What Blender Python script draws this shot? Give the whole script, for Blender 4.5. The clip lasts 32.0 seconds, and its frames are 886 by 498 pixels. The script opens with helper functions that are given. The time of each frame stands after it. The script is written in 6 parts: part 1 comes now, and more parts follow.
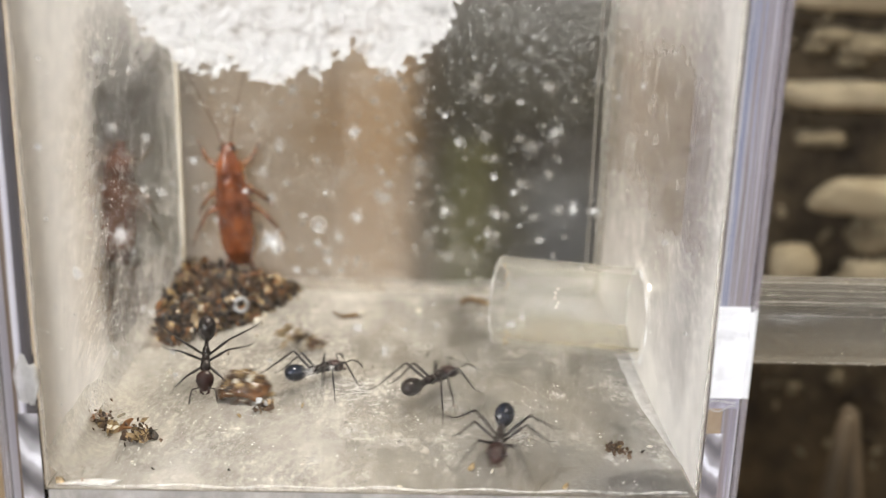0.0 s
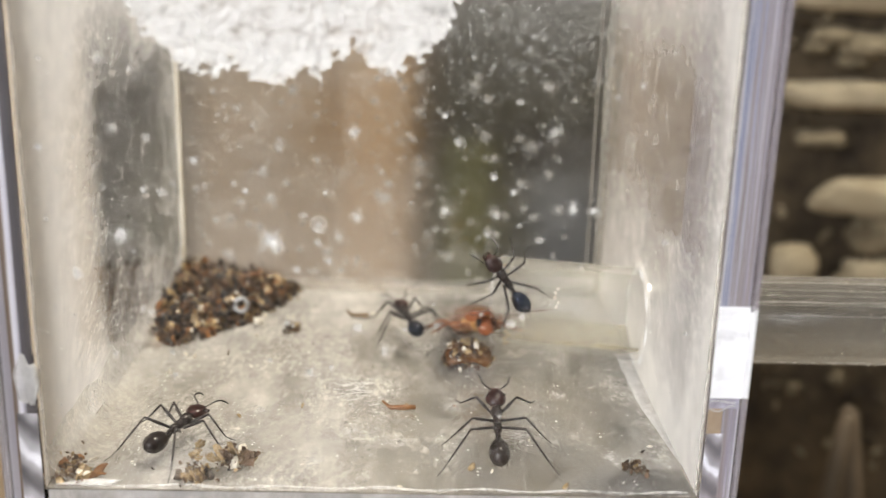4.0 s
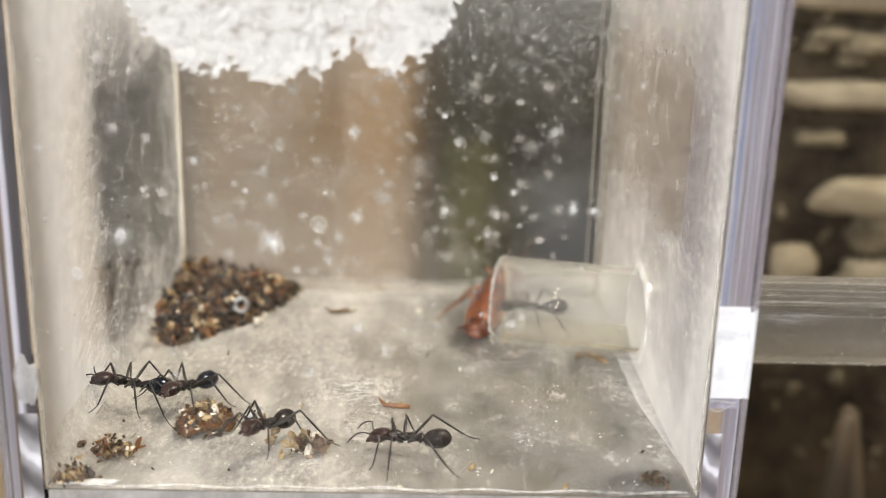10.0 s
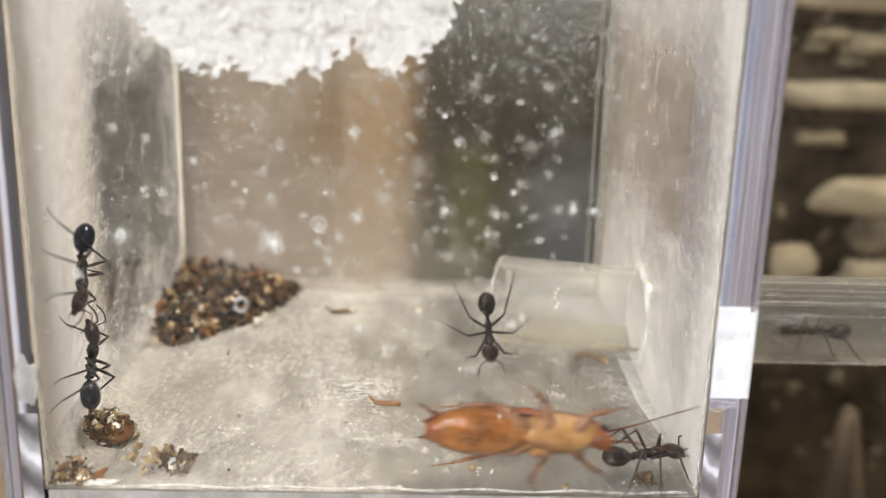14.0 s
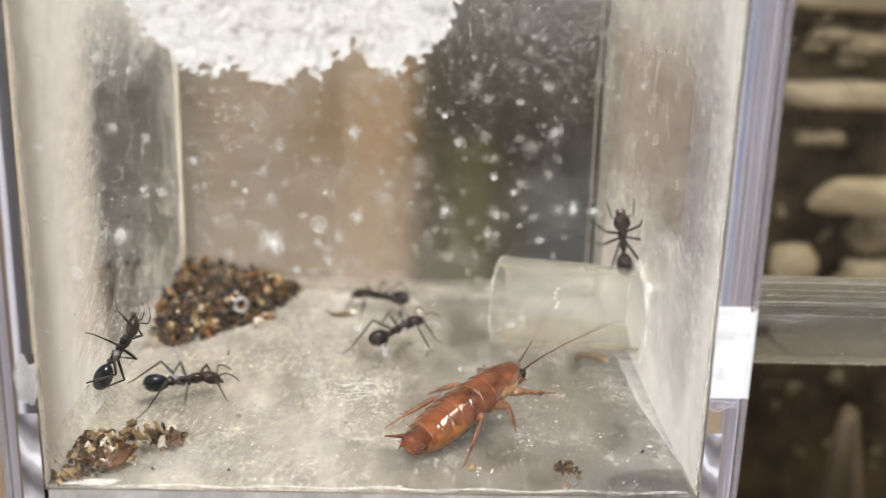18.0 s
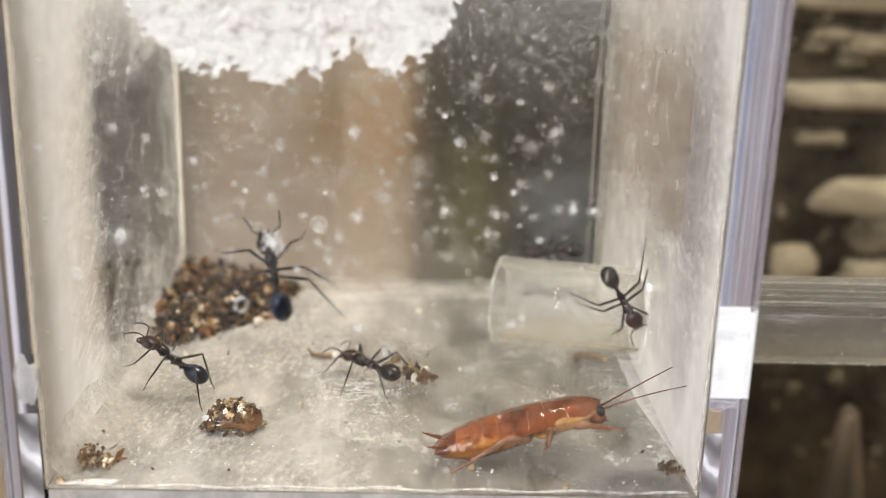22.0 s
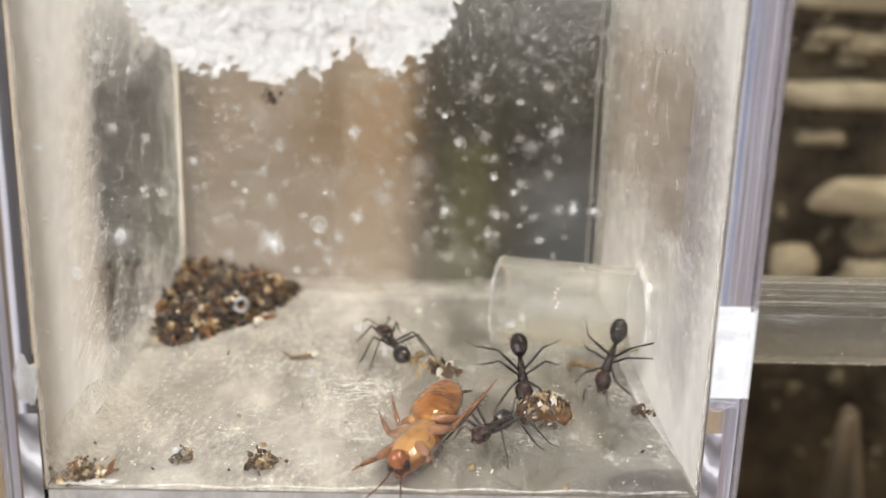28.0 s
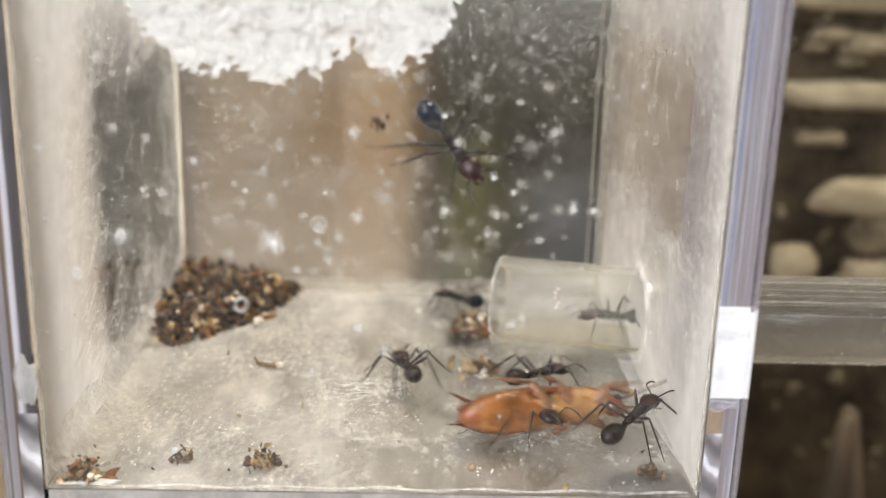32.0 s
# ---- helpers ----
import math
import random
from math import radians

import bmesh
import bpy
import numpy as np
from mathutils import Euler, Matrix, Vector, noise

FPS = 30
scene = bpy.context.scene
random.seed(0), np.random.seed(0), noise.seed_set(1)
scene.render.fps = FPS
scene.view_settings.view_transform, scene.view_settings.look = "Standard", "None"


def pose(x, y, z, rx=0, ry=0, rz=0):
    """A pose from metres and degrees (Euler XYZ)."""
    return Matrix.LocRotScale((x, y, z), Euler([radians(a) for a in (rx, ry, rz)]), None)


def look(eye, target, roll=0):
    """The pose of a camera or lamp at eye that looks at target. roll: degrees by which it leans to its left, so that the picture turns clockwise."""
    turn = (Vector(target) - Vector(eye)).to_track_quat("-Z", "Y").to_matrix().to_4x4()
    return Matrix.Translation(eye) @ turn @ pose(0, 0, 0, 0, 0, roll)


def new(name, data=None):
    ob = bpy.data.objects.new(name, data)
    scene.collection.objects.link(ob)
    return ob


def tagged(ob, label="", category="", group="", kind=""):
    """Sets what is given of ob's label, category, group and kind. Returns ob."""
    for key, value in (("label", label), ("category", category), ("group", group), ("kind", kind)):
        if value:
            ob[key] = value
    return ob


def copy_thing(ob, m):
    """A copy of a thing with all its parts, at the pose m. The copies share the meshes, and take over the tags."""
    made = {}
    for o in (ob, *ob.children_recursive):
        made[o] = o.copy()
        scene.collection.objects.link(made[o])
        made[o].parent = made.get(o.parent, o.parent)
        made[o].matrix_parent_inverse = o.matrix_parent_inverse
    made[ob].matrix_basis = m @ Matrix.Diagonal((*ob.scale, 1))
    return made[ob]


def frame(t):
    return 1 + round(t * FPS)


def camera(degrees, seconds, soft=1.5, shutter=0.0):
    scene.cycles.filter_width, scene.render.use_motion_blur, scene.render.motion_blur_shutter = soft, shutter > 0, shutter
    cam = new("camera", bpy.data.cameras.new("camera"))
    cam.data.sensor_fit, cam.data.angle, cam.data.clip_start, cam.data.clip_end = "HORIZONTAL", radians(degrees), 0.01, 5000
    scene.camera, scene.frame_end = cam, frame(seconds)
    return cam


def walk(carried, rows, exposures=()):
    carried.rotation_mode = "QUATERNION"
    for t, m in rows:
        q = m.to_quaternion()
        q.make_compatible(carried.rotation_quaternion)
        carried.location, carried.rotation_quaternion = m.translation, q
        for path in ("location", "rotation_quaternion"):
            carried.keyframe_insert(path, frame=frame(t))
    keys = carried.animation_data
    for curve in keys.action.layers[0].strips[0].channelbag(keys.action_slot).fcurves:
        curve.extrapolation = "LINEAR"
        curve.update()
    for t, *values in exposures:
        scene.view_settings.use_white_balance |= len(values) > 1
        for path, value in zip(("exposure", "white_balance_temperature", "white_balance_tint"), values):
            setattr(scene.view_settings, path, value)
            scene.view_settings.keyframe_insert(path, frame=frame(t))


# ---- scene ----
cam = camera(45.05, 32.0, soft=0.8, shutter=0.5)
cam.data.dof.use_dof = True
cam.data.dof.focus_distance = 0.127
cam.data.dof.aperture_fstop = 18.0
MM = 0.001
EYE = (0.03905, -0.1041, 0.05799)
VIEW = Matrix.Translation(EYE) @ pose(0, 0, 0, 90 - 16.467, 0, -1.459) @ pose(0, 0, 0, 0, 0, 1.622)
walk(cam, [(0.0, VIEW), (32.0, VIEW)])
scene.view_settings.exposure = 0.0

# ---- light: a warm ceiling lamp over the bench, daylight from a window behind the camera ----
world = bpy.data.worlds.new("world")
world.use_nodes = True
world.node_tree.nodes["Background"].inputs["Color"].default_value = (0.75, 0.82, 1.0, 1)
world.node_tree.nodes["Background"].inputs["Strength"].default_value = 0.3
scene.world = world


def area_lamp(name, m, sx, sy, watts, colour):
    data = bpy.data.lights.new(name, "AREA")
    data.shape, data.size, data.size_y, data.energy, data.color = "RECTANGLE", sx, sy, watts, colour
    ob = new(name, data)
    ob.matrix_world = m
    return ob


area_lamp("ceiling_lamp_light", look((0.42, 0.00, 1.20), (0.035, 0.03, 0), 0), 0.35, 0.35, 14.7, (1.0, 0.90, 0.74))
area_lamp("window_light", look((-0.74, -1.20, 0.55), (0.035, 0.05, 0), 0), 0.9, 0.9, 19.8, (0.96, 0.965, 0.985))

# ---- box measures, in millimetres ----
W, D, H, T = 70.0, 67.7, 82.0, 3.6
FLOOR_DROP = 150.0
HOLE = (37.0, 7.4, 6.75)


# ---- materials ----
def material(name):
    m = bpy.data.materials.new(name)
    m.use_nodes = True
    nt = m.node_tree
    return m, nt, nt.nodes["Principled BSDF"]


def noise_ramp(nt, scale, stops, detail=6.0, rough=0.6, vector=None, stretch=None):
    """A noise in object space (metres) through a colour ramp."""
    tc = nt.nodes.new("ShaderNodeTexCoord")
    out = vector or tc.outputs["Object"]
    if stretch:
        mp = nt.nodes.new("ShaderNodeMapping")
        mp.inputs["Scale"].default_value = stretch
        nt.links.new(out, mp.inputs["Vector"])
        out = mp.outputs["Vector"]
    n = nt.nodes.new("ShaderNodeTexNoise")
    n.inputs["Scale"].default_value, n.inputs["Detail"].default_value, n.inputs["Roughness"].default_value = scale, detail, rough
    nt.links.new(out, n.inputs["Vector"])
    r = nt.nodes.new("ShaderNodeValToRGB")
    els = r.color_ramp.elements
    els[0].position, els[0].color = stops[0][0], (*stops[0][1], 1)
    els[1].position, els[1].color = stops[-1][0], (*stops[-1][1], 1)
    for p, c in stops[1:-1]:
        e = els.new(p)
        e.color = (*c, 1)
    nt.links.new(n.outputs["Fac"], r.inputs["Fac"])
    return r.outputs["Color"], n.outputs["Fac"]


def bump(nt, bsdf, height, strength, distance):
    b = nt.nodes.new("ShaderNodeBump")
    b.inputs["Strength"].default_value, b.inputs["Distance"].default_value = strength, distance
    nt.links.new(height, b.inputs["Height"])
    nt.links.new(b.outputs["Normal"], bsdf.inputs["Normal"])


def plain(name, c0, c1, scale, rough=0.6, metallic=0.0, bumpy=0.3, dist=0.0003, coat=0.0, sss=0.0):
    """A mottled surface between two colours, with a fine second grain."""
    m, nt, b = material(name)
    mid = tuple((x + y) / 2 for x, y in zip(c0, c1))
    col, fac = noise_ramp(nt, scale, [(0.3, c0), (0.5, mid), (0.7, c1)])
    nt.links.new(col, b.inputs["Base Color"])
    b.inputs["Roughness"].default_value, b.inputs["Metallic"].default_value = rough, metallic
    b.inputs["Coat Weight"].default_value = coat
    if sss:
        b.inputs["Subsurface Weight"].default_value = sss
        b.inputs["Subsurface Radius"].default_value = (1.0, 0.45, 0.2)
        b.inputs["Subsurface Scale"].default_value = 0.0012
    _, f2 = noise_ramp(nt, scale * 6, [(0.3, (0, 0, 0)), (0.7, (1, 1, 1))])
    if bumpy:
        bump(nt, b, f2, bumpy, dist)
    return m


def acrylic(name, tint, rough):
    m, nt, b = material(name)
    b.inputs["Base Color"].default_value = (*tint, 1)
    b.inputs["Transmission Weight"].default_value = 1.0
    b.inputs["IOR"].default_value = 1.49
    b.inputs["Roughness"].default_value = rough
    return m


def film(name, colour, stops_big, stops_fine, scale_big, scale_fine, stretch=None, grads=(), specks=0.0, speck_scale=300.0, through_light=0.35, grain=0.0, gloss=0.0, grain_scale=1500.0, scatter=0.0, walls=False):
    """Dried dust on clear plastic: a thin scattering layer with gaps and round specks, denser along grads (axis, from, to, value, value)."""
    m, nt, b = material(name)
    out = nt.nodes["Material Output"]
    tc = nt.nodes.new("ShaderNodeTexCoord")
    sep = nt.nodes.new("ShaderNodeSeparateXYZ")
    nt.links.new(tc.outputs["Object"], sep.inputs[0])

    def total(a, c, op="ADD"):
        n = nt.nodes.new("ShaderNodeMath")
        n.operation = op
        nt.links.new(a, n.inputs[0])
        nt.links.new(c, n.inputs[1])
        return n.outputs[0]

    def ranged(value, f0, f1, t0, t1):
        n = nt.nodes.new("ShaderNodeMapRange")
        for key, v in (("From Min", f0), ("From Max", f1), ("To Min", t0), ("To Max", t1)):
            n.inputs[key].default_value = v
        nt.links.new(value, n.inputs["Value"])
        return n.outputs["Result"]
    big, big_fac = noise_ramp(nt, scale_big, stops_big, stretch=stretch)
    fine, ff = noise_ramp(nt, scale_fine, stops_fine, detail=8.0, rough=0.7, stretch=stretch if walls else None)
    amount = total(big, fine)
    for axis, f0, f1, v0, v1 in grads:
        amount = total(amount, ranged(sep.outputs[axis], f0, f1, v0, v1))
    if grain:
        g_, _ = noise_ramp(nt, grain_scale, [(0.46, G(0.0)), (0.72, G(grain))], detail=4.0, rough=0.65, stretch=stretch if walls else None)
        patchy, _ = noise_ramp(nt, 65.0, [(0.40, G(0.12)), (0.62, G(1.0))], detail=3.0)
        amount = total(amount, total(g_, patchy, "MULTIPLY"))
    if specks:
        for k, sc in enumerate((speck_scale, speck_scale * 0.42)):
            vor = nt.nodes.new("ShaderNodeTexVoronoi")
            vor.inputs["Scale"].default_value = sc
            wob = nt.nodes.new("ShaderNodeTexNoise")
            wob.inputs["Scale"].default_value, wob.inputs["Detail"].default_value = sc * 2.2, 3.0
            nt.links.new(tc.outputs["Object"], wob.inputs["Vector"])
            shift = nt.nodes.new("ShaderNodeVectorMath")
            shift.operation, shift.inputs["Scale"].default_value = "SCALE", 0.18 / sc
            nt.links.new(wob.outputs["Color"], shift.inputs[0])
            moved = nt.nodes.new("ShaderNodeVectorMath")
            nt.links.new(tc.outputs["Object"], moved.inputs[0])
            nt.links.new(shift.outputs[0], moved.inputs[1])
            nt.links.new(moved.outputs[0], vor.inputs["Vector"])
            dot = ranged(vor.outputs["Distance"], *((0.04, 0.20) if k == 0 else (0.02, 0.10)), 1.0, 0.0)
            few = ranged(vor.outputs["Color"], 0.60, 0.95, 0.0, specks)
            amount = total(amount, total(dot, few, "MULTIPLY"))
    clampd = ranged(amount, 0.0, 1.0, 0.0, 1.0)
    clear = nt.nodes.new("ShaderNodeBsdfTransparent")
    dif = nt.nodes.new("ShaderNodeBsdfDiffuse")
    tra = nt.nodes.new("ShaderNodeBsdfTranslucent")
    col, _ = noise_ramp(nt, scale_big * 2.3, [(0.3, tuple(c * 0.85 for c in colour)), (0.7, colour)])
    nt.links.new(col, dif.inputs["Color"])
    nt.links.new(col, tra.inputs["Color"])
    both = nt.nodes.new("ShaderNodeMixShader")
    both.inputs["Fac"].default_value = through_light
    nt.links.new(dif.outputs[0], both.inputs[1])
    nt.links.new(tra.outputs[0], both.inputs[2])
    seen = clear
    if scatter:
        # the fine dust also spreads the light that passes through it
        soft_ = nt.nodes.new("ShaderNodeBsdfRefraction")
        soft_.inputs["IOR"].default_value, soft_.inputs["Roughness"].default_value = 1.06, scatter
        seen = nt.nodes.new("ShaderNodeMixShader")
        seen.inputs["Fac"].default_value = 0.85
        nt.links.new(clear.outputs[0], seen.inputs[1])
        nt.links.new(soft_.outputs[0], seen.inputs[2])
    mix = nt.nodes.new("ShaderNodeMixShader")
    nt.links.new(clampd, mix.inputs["Fac"])
    nt.links.new(seen.outputs[0], mix.inputs[1])
    nt.links.new(both.outputs[0], mix.inputs[2])
    last = mix
    if gloss:
        shine = nt.nodes.new("ShaderNodeBsdfGlossy")
        shine.inputs["Roughness"].default_value = 0.16
        lw = nt.nodes.new("ShaderNodeLayerWeight")
        fres = nt.nodes.new("ShaderNodeMath")
        fres.operation = "POWER"
        fres.inputs[1].default_value = 4.0
        nt.links.new(lw.outputs["Facing"], fres.inputs[0])
        weak = nt.nodes.new("ShaderNodeMath")
        weak.operation = "MULTIPLY_ADD"
        weak.inputs[1].default_value, weak.inputs[2].default_value = 0.6 * gloss, 0.035 * gloss
        nt.links.new(fres.outputs[0], weak.inputs[0])
        fres = weak
        last = nt.nodes.new("ShaderNodeMixShader")
        nt.links.new(fres.outputs[0], last.inputs["Fac"])
        nt.links.new(mix.outputs[0], last.inputs[1])
        nt.links.new(shine.outputs[0], last.inputs[2])
    nt.links.new(last.outputs[0], out.inputs["Surface"])
    return m


G = lambda v: (v, v, v)
ACRYLIC = acrylic("clear_acrylic", (0.985, 0.99, 0.995), 0.0)
FLOOR_FILM = film("floor_dust", (0.84, 0.805, 0.74), [(0.28, G(0.06)), (0.5, G(0.40)), (0.70, G(0.78))], [(0.34, G(-0.18)), (0.56, G(0.04)), (0.72, G(0.28))], 120.0, 520.0, (1, 0.5, 1),
                  [("X", 0.0, 0.024, 0.06, 0.0), ("X", 0.027, 0.046, 0.0, -0.37), ("Y", 0.045, 0.067, 0.0, 0.36), ("Y", 0.004, 0.014, 0.03, 0.0), ("X", 0.060, 0.069, 0.0, 0.26)], 0.8, 620.0, 0.3, 0.5, 0.18, 1500.0, walls=True)
BACK_FILM = film("back_dust", (0.84, 0.79, 0.70), [(0.44, G(0.0)), (0.57, G(0.08)), (0.70, G(0.32))], [(0.48, G(0.0)), (0.60, G(0.10)), (0.72, G(0.46))], 110.0, 420.0, None,
                 [("Z", 0.0, 0.026, 0.22, 0.0), ("X", 0.035, 0.048, 0.04, -0.38)], 0.6, 700.0, 0.35, 0.6, 0.0, 1600.0, 0.75)
LEFT_FILM = film("left_dust", (0.96, 0.91, 0.83), [(0.36, G(-0.04)), (0.52, G(0.12)), (0.70, G(0.46))], [(0.42, G(-0.04)), (0.60, G(0.08)), (0.74, G(0.36))], 170.0, 620.0, (1, 0.42, 0.8),
                 [("Z", 0.0, 0.012, 0.50, 0.0), ("Z", 0.037, 0.050, 0.0, 0.75), ("Y", 0.008, 0.026, 0.95, -0.14)], 0.9, 620.0, 0.62, 0.34, 0.0, 1300.0, 0.0, True)
RIGHT_FILM = film("right_dust", (0.90, 0.87, 0.82), [(0.36, G(-0.04)), (0.54, G(0.10)), (0.70, G(0.40))], [(0.42, G(-0.04)), (0.60, G(0.06)), (0.74, G(0.32))], 150.0, 620.0, (1, 0.42, 0.7),
                  [("Z", 0.0, 0.026, 1.0, 0.0), ("Z", 0.040, 0.055, 0.0, 0.65), ("Y", 0.0, 0.010, 0.85, 0.0)], 0.9, 560.0, 0.4, 0.34, 0.0, 1300.0, 0.0, True)
FRONT_FILM = film("front_dust", (0.93, 0.91, 0.87), [(0.54, G(0.0)), (0.68, G(0.04)), (0.78, G(0.16))], [(0.60, G(0.0)), (0.76, G(0.26))], 110.0, 620.0, None, [("Z", 0.042, 0.056, 0.0, 0.10)], 0.4, 800.0, 0.35, 0.12, 0.0, 2200.0)
TUBE_FILM = film("tube_dust", (0.66, 0.63, 0.57), [(0.38, G(0.02)), (0.7, G(0.05))], [(0.46, G(0.0)), (0.76, G(0.10))], 200.0, 1100.0, (0.25, 1, 1), [("Z", 0.0, 0.004, 0.22, 0.0), ("Y", 0.034, 0.040, -0.02, 0.18)], 0.0, 700.0, 0.35, 0.1, 0.0, 2200.0)
WHITENED = film("whitened_acrylic", (0.96, 0.96, 0.98), [(0.30, G(0.72)), (0.5, G(1.0))], [(0.45, G(0.0)), (0.7, G(0.3))], 500.0, 1500.0, (0.05, 1, 1), through_light=0.05)
SMUDGE = film("dried_splash", (0.93, 0.92, 0.90), [(0.35, G(0.45)), (0.65, G(0.8))], [(0.4, G(0.0)), (0.6, G(0.35))], 700.0, 1700.0)
FAINT = film("faint_splash", (0.93, 0.91, 0.87), [(0.35, G(0.06)), (0.65, G(0.36))], [(0.4, G(0.0)), (0.6, G(0.24))], 700.0, 1700.0)
SEAM_FILM = film("glue_seam", (0.78, 0.73, 0.64), [(0.3, G(0.10)), (0.7, G(0.40))], [(0.4, G(0.0)), (0.7, G(0.2))], 260.0, 900.0, (1, 1, 0.3))


def painted_streaks(name, x0, x1, stops, clear, cross=3200.0, blend=2.2):
    """Reflections inside the end of a clear sheet, seen through its polished face, painted as upright bands of colour
    from x0 to x1 (metres), broken into fine streaks.
    """
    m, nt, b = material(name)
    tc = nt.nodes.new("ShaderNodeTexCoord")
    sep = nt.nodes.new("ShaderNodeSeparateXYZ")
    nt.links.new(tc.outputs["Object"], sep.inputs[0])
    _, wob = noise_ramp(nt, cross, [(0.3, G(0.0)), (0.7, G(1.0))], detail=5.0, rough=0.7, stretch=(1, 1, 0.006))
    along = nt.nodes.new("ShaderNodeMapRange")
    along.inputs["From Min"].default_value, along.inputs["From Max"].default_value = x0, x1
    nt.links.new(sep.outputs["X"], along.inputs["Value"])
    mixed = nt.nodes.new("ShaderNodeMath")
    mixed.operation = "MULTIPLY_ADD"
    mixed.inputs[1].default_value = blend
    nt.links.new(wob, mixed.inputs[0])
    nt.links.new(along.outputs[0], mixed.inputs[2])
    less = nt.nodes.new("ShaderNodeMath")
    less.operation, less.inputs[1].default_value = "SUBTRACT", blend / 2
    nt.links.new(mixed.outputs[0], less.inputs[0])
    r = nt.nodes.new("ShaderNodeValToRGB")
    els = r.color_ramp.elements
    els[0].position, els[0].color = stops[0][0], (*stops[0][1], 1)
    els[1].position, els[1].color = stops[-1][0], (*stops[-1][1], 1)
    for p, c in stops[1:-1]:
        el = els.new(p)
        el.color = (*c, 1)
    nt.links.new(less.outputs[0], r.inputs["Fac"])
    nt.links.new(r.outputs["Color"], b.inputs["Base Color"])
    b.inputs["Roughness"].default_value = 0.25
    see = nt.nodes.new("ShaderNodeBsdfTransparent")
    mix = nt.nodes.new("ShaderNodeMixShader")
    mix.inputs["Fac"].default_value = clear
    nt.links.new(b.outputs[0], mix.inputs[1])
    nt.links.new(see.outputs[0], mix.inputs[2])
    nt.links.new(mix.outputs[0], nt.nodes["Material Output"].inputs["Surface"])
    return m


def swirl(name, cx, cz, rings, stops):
    """Curved reflections at the foot of a clear panel, painted as nested arcs round a centre (millimetres)."""
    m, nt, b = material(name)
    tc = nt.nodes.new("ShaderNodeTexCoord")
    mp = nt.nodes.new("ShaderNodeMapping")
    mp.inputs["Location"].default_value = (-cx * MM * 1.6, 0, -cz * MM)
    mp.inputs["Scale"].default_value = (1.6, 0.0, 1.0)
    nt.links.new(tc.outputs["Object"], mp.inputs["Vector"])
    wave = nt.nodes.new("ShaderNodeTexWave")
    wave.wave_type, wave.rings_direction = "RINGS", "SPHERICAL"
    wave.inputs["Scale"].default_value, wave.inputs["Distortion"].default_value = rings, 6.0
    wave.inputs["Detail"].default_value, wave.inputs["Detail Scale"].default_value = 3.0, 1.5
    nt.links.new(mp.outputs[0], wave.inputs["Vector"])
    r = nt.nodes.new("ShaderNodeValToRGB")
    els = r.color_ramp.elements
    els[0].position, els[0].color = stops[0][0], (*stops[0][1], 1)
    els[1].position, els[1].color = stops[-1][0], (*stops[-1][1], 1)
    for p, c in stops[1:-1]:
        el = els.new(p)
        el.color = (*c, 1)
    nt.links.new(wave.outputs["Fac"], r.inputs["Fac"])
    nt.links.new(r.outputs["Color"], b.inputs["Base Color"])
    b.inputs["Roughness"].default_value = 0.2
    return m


# inner reflections of the panel edges, put into the band colours
EDGE_REFLECT = painted_streaks("lavender_reflection", 0.070, 0.0736, [(0.0, (0.60, 0.59, 0.60)), (0.10, (0.22, 0.23, 0.33)), (0.28, (0.30, 0.32, 0.45)), (0.42, (0.46, 0.45, 0.50)), (0.55, (0.24, 0.20, 0.20)), (0.72, (0.34, 0.30, 0.31)), (0.86, (0.28, 0.26, 0.32)), (1.0, (0.62, 0.60, 0.66))], 0.12)
EDGE_REFLECT_DIM = painted_streaks("dark_reflection", -0.0036, 0.0, [(0.0, (0.70, 0.69, 0.76)), (0.26, (0.55, 0.53, 0.60)), (0.31, (0.24, 0.17, 0.12)), (0.41, (0.30, 0.24, 0.20)), (0.46, (0.88, 0.87, 0.94)), (0.58, (0.74, 0.73, 0.82)), (0.65, (0.13, 0.12, 0.13)), (0.93, (0.075, 0.07, 0.075)), (1.0, (0.22, 0.21, 0.23))], 0.05, 3200.0, 0.28)
SIDE_REFLECT = painted_streaks("side_lavender_reflection", 0.060, 0.090, [(0.3, (0.30, 0.27, 0.31)), (0.7, (0.56, 0.54, 0.60))], 0.45)
SIDE_REFLECT_DIM = painted_streaks("side_dark_reflection", -0.020, 0.010, [(0.3, (0.22, 0.20, 0.22)), (0.7, (0.78, 0.76, 0.84))], 0.35)
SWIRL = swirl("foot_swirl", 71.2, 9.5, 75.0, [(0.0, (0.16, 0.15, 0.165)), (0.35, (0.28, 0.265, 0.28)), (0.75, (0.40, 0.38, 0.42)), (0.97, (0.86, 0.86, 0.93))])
SWIRL_DIM = swirl("foot_reflection_dim", -1.0, 11.5, 58.0, [(0.0, (0.14, 0.135, 0.145)), (0.35, (0.36, 0.35, 0.37)), (0.72, (0.52, 0.51, 0.55)), (0.95, (0.92, 0.92, 0.97))])
FOLD = plain("mauve_fold", (0.26, 0.24, 0.27), (0.50, 0.48, 0.58), 700.0, 0.25, 0.0, 0.0)
TAN_REFLECT = plain("tan_reflection", (0.30, 0.22, 0.15), (0.46, 0.36, 0.26), 400.0, 0.3, 0.0, 0.0)
MILKY_SHEET = film("milky_sheet", (0.74, 0.72, 0.70), [(0.35, G(0.45)), (0.65, G(0.9))], [(0.4, G(-0.1)), (0.7, G(0.2))], 160.0, 700.0, (1, 1, 0.3))
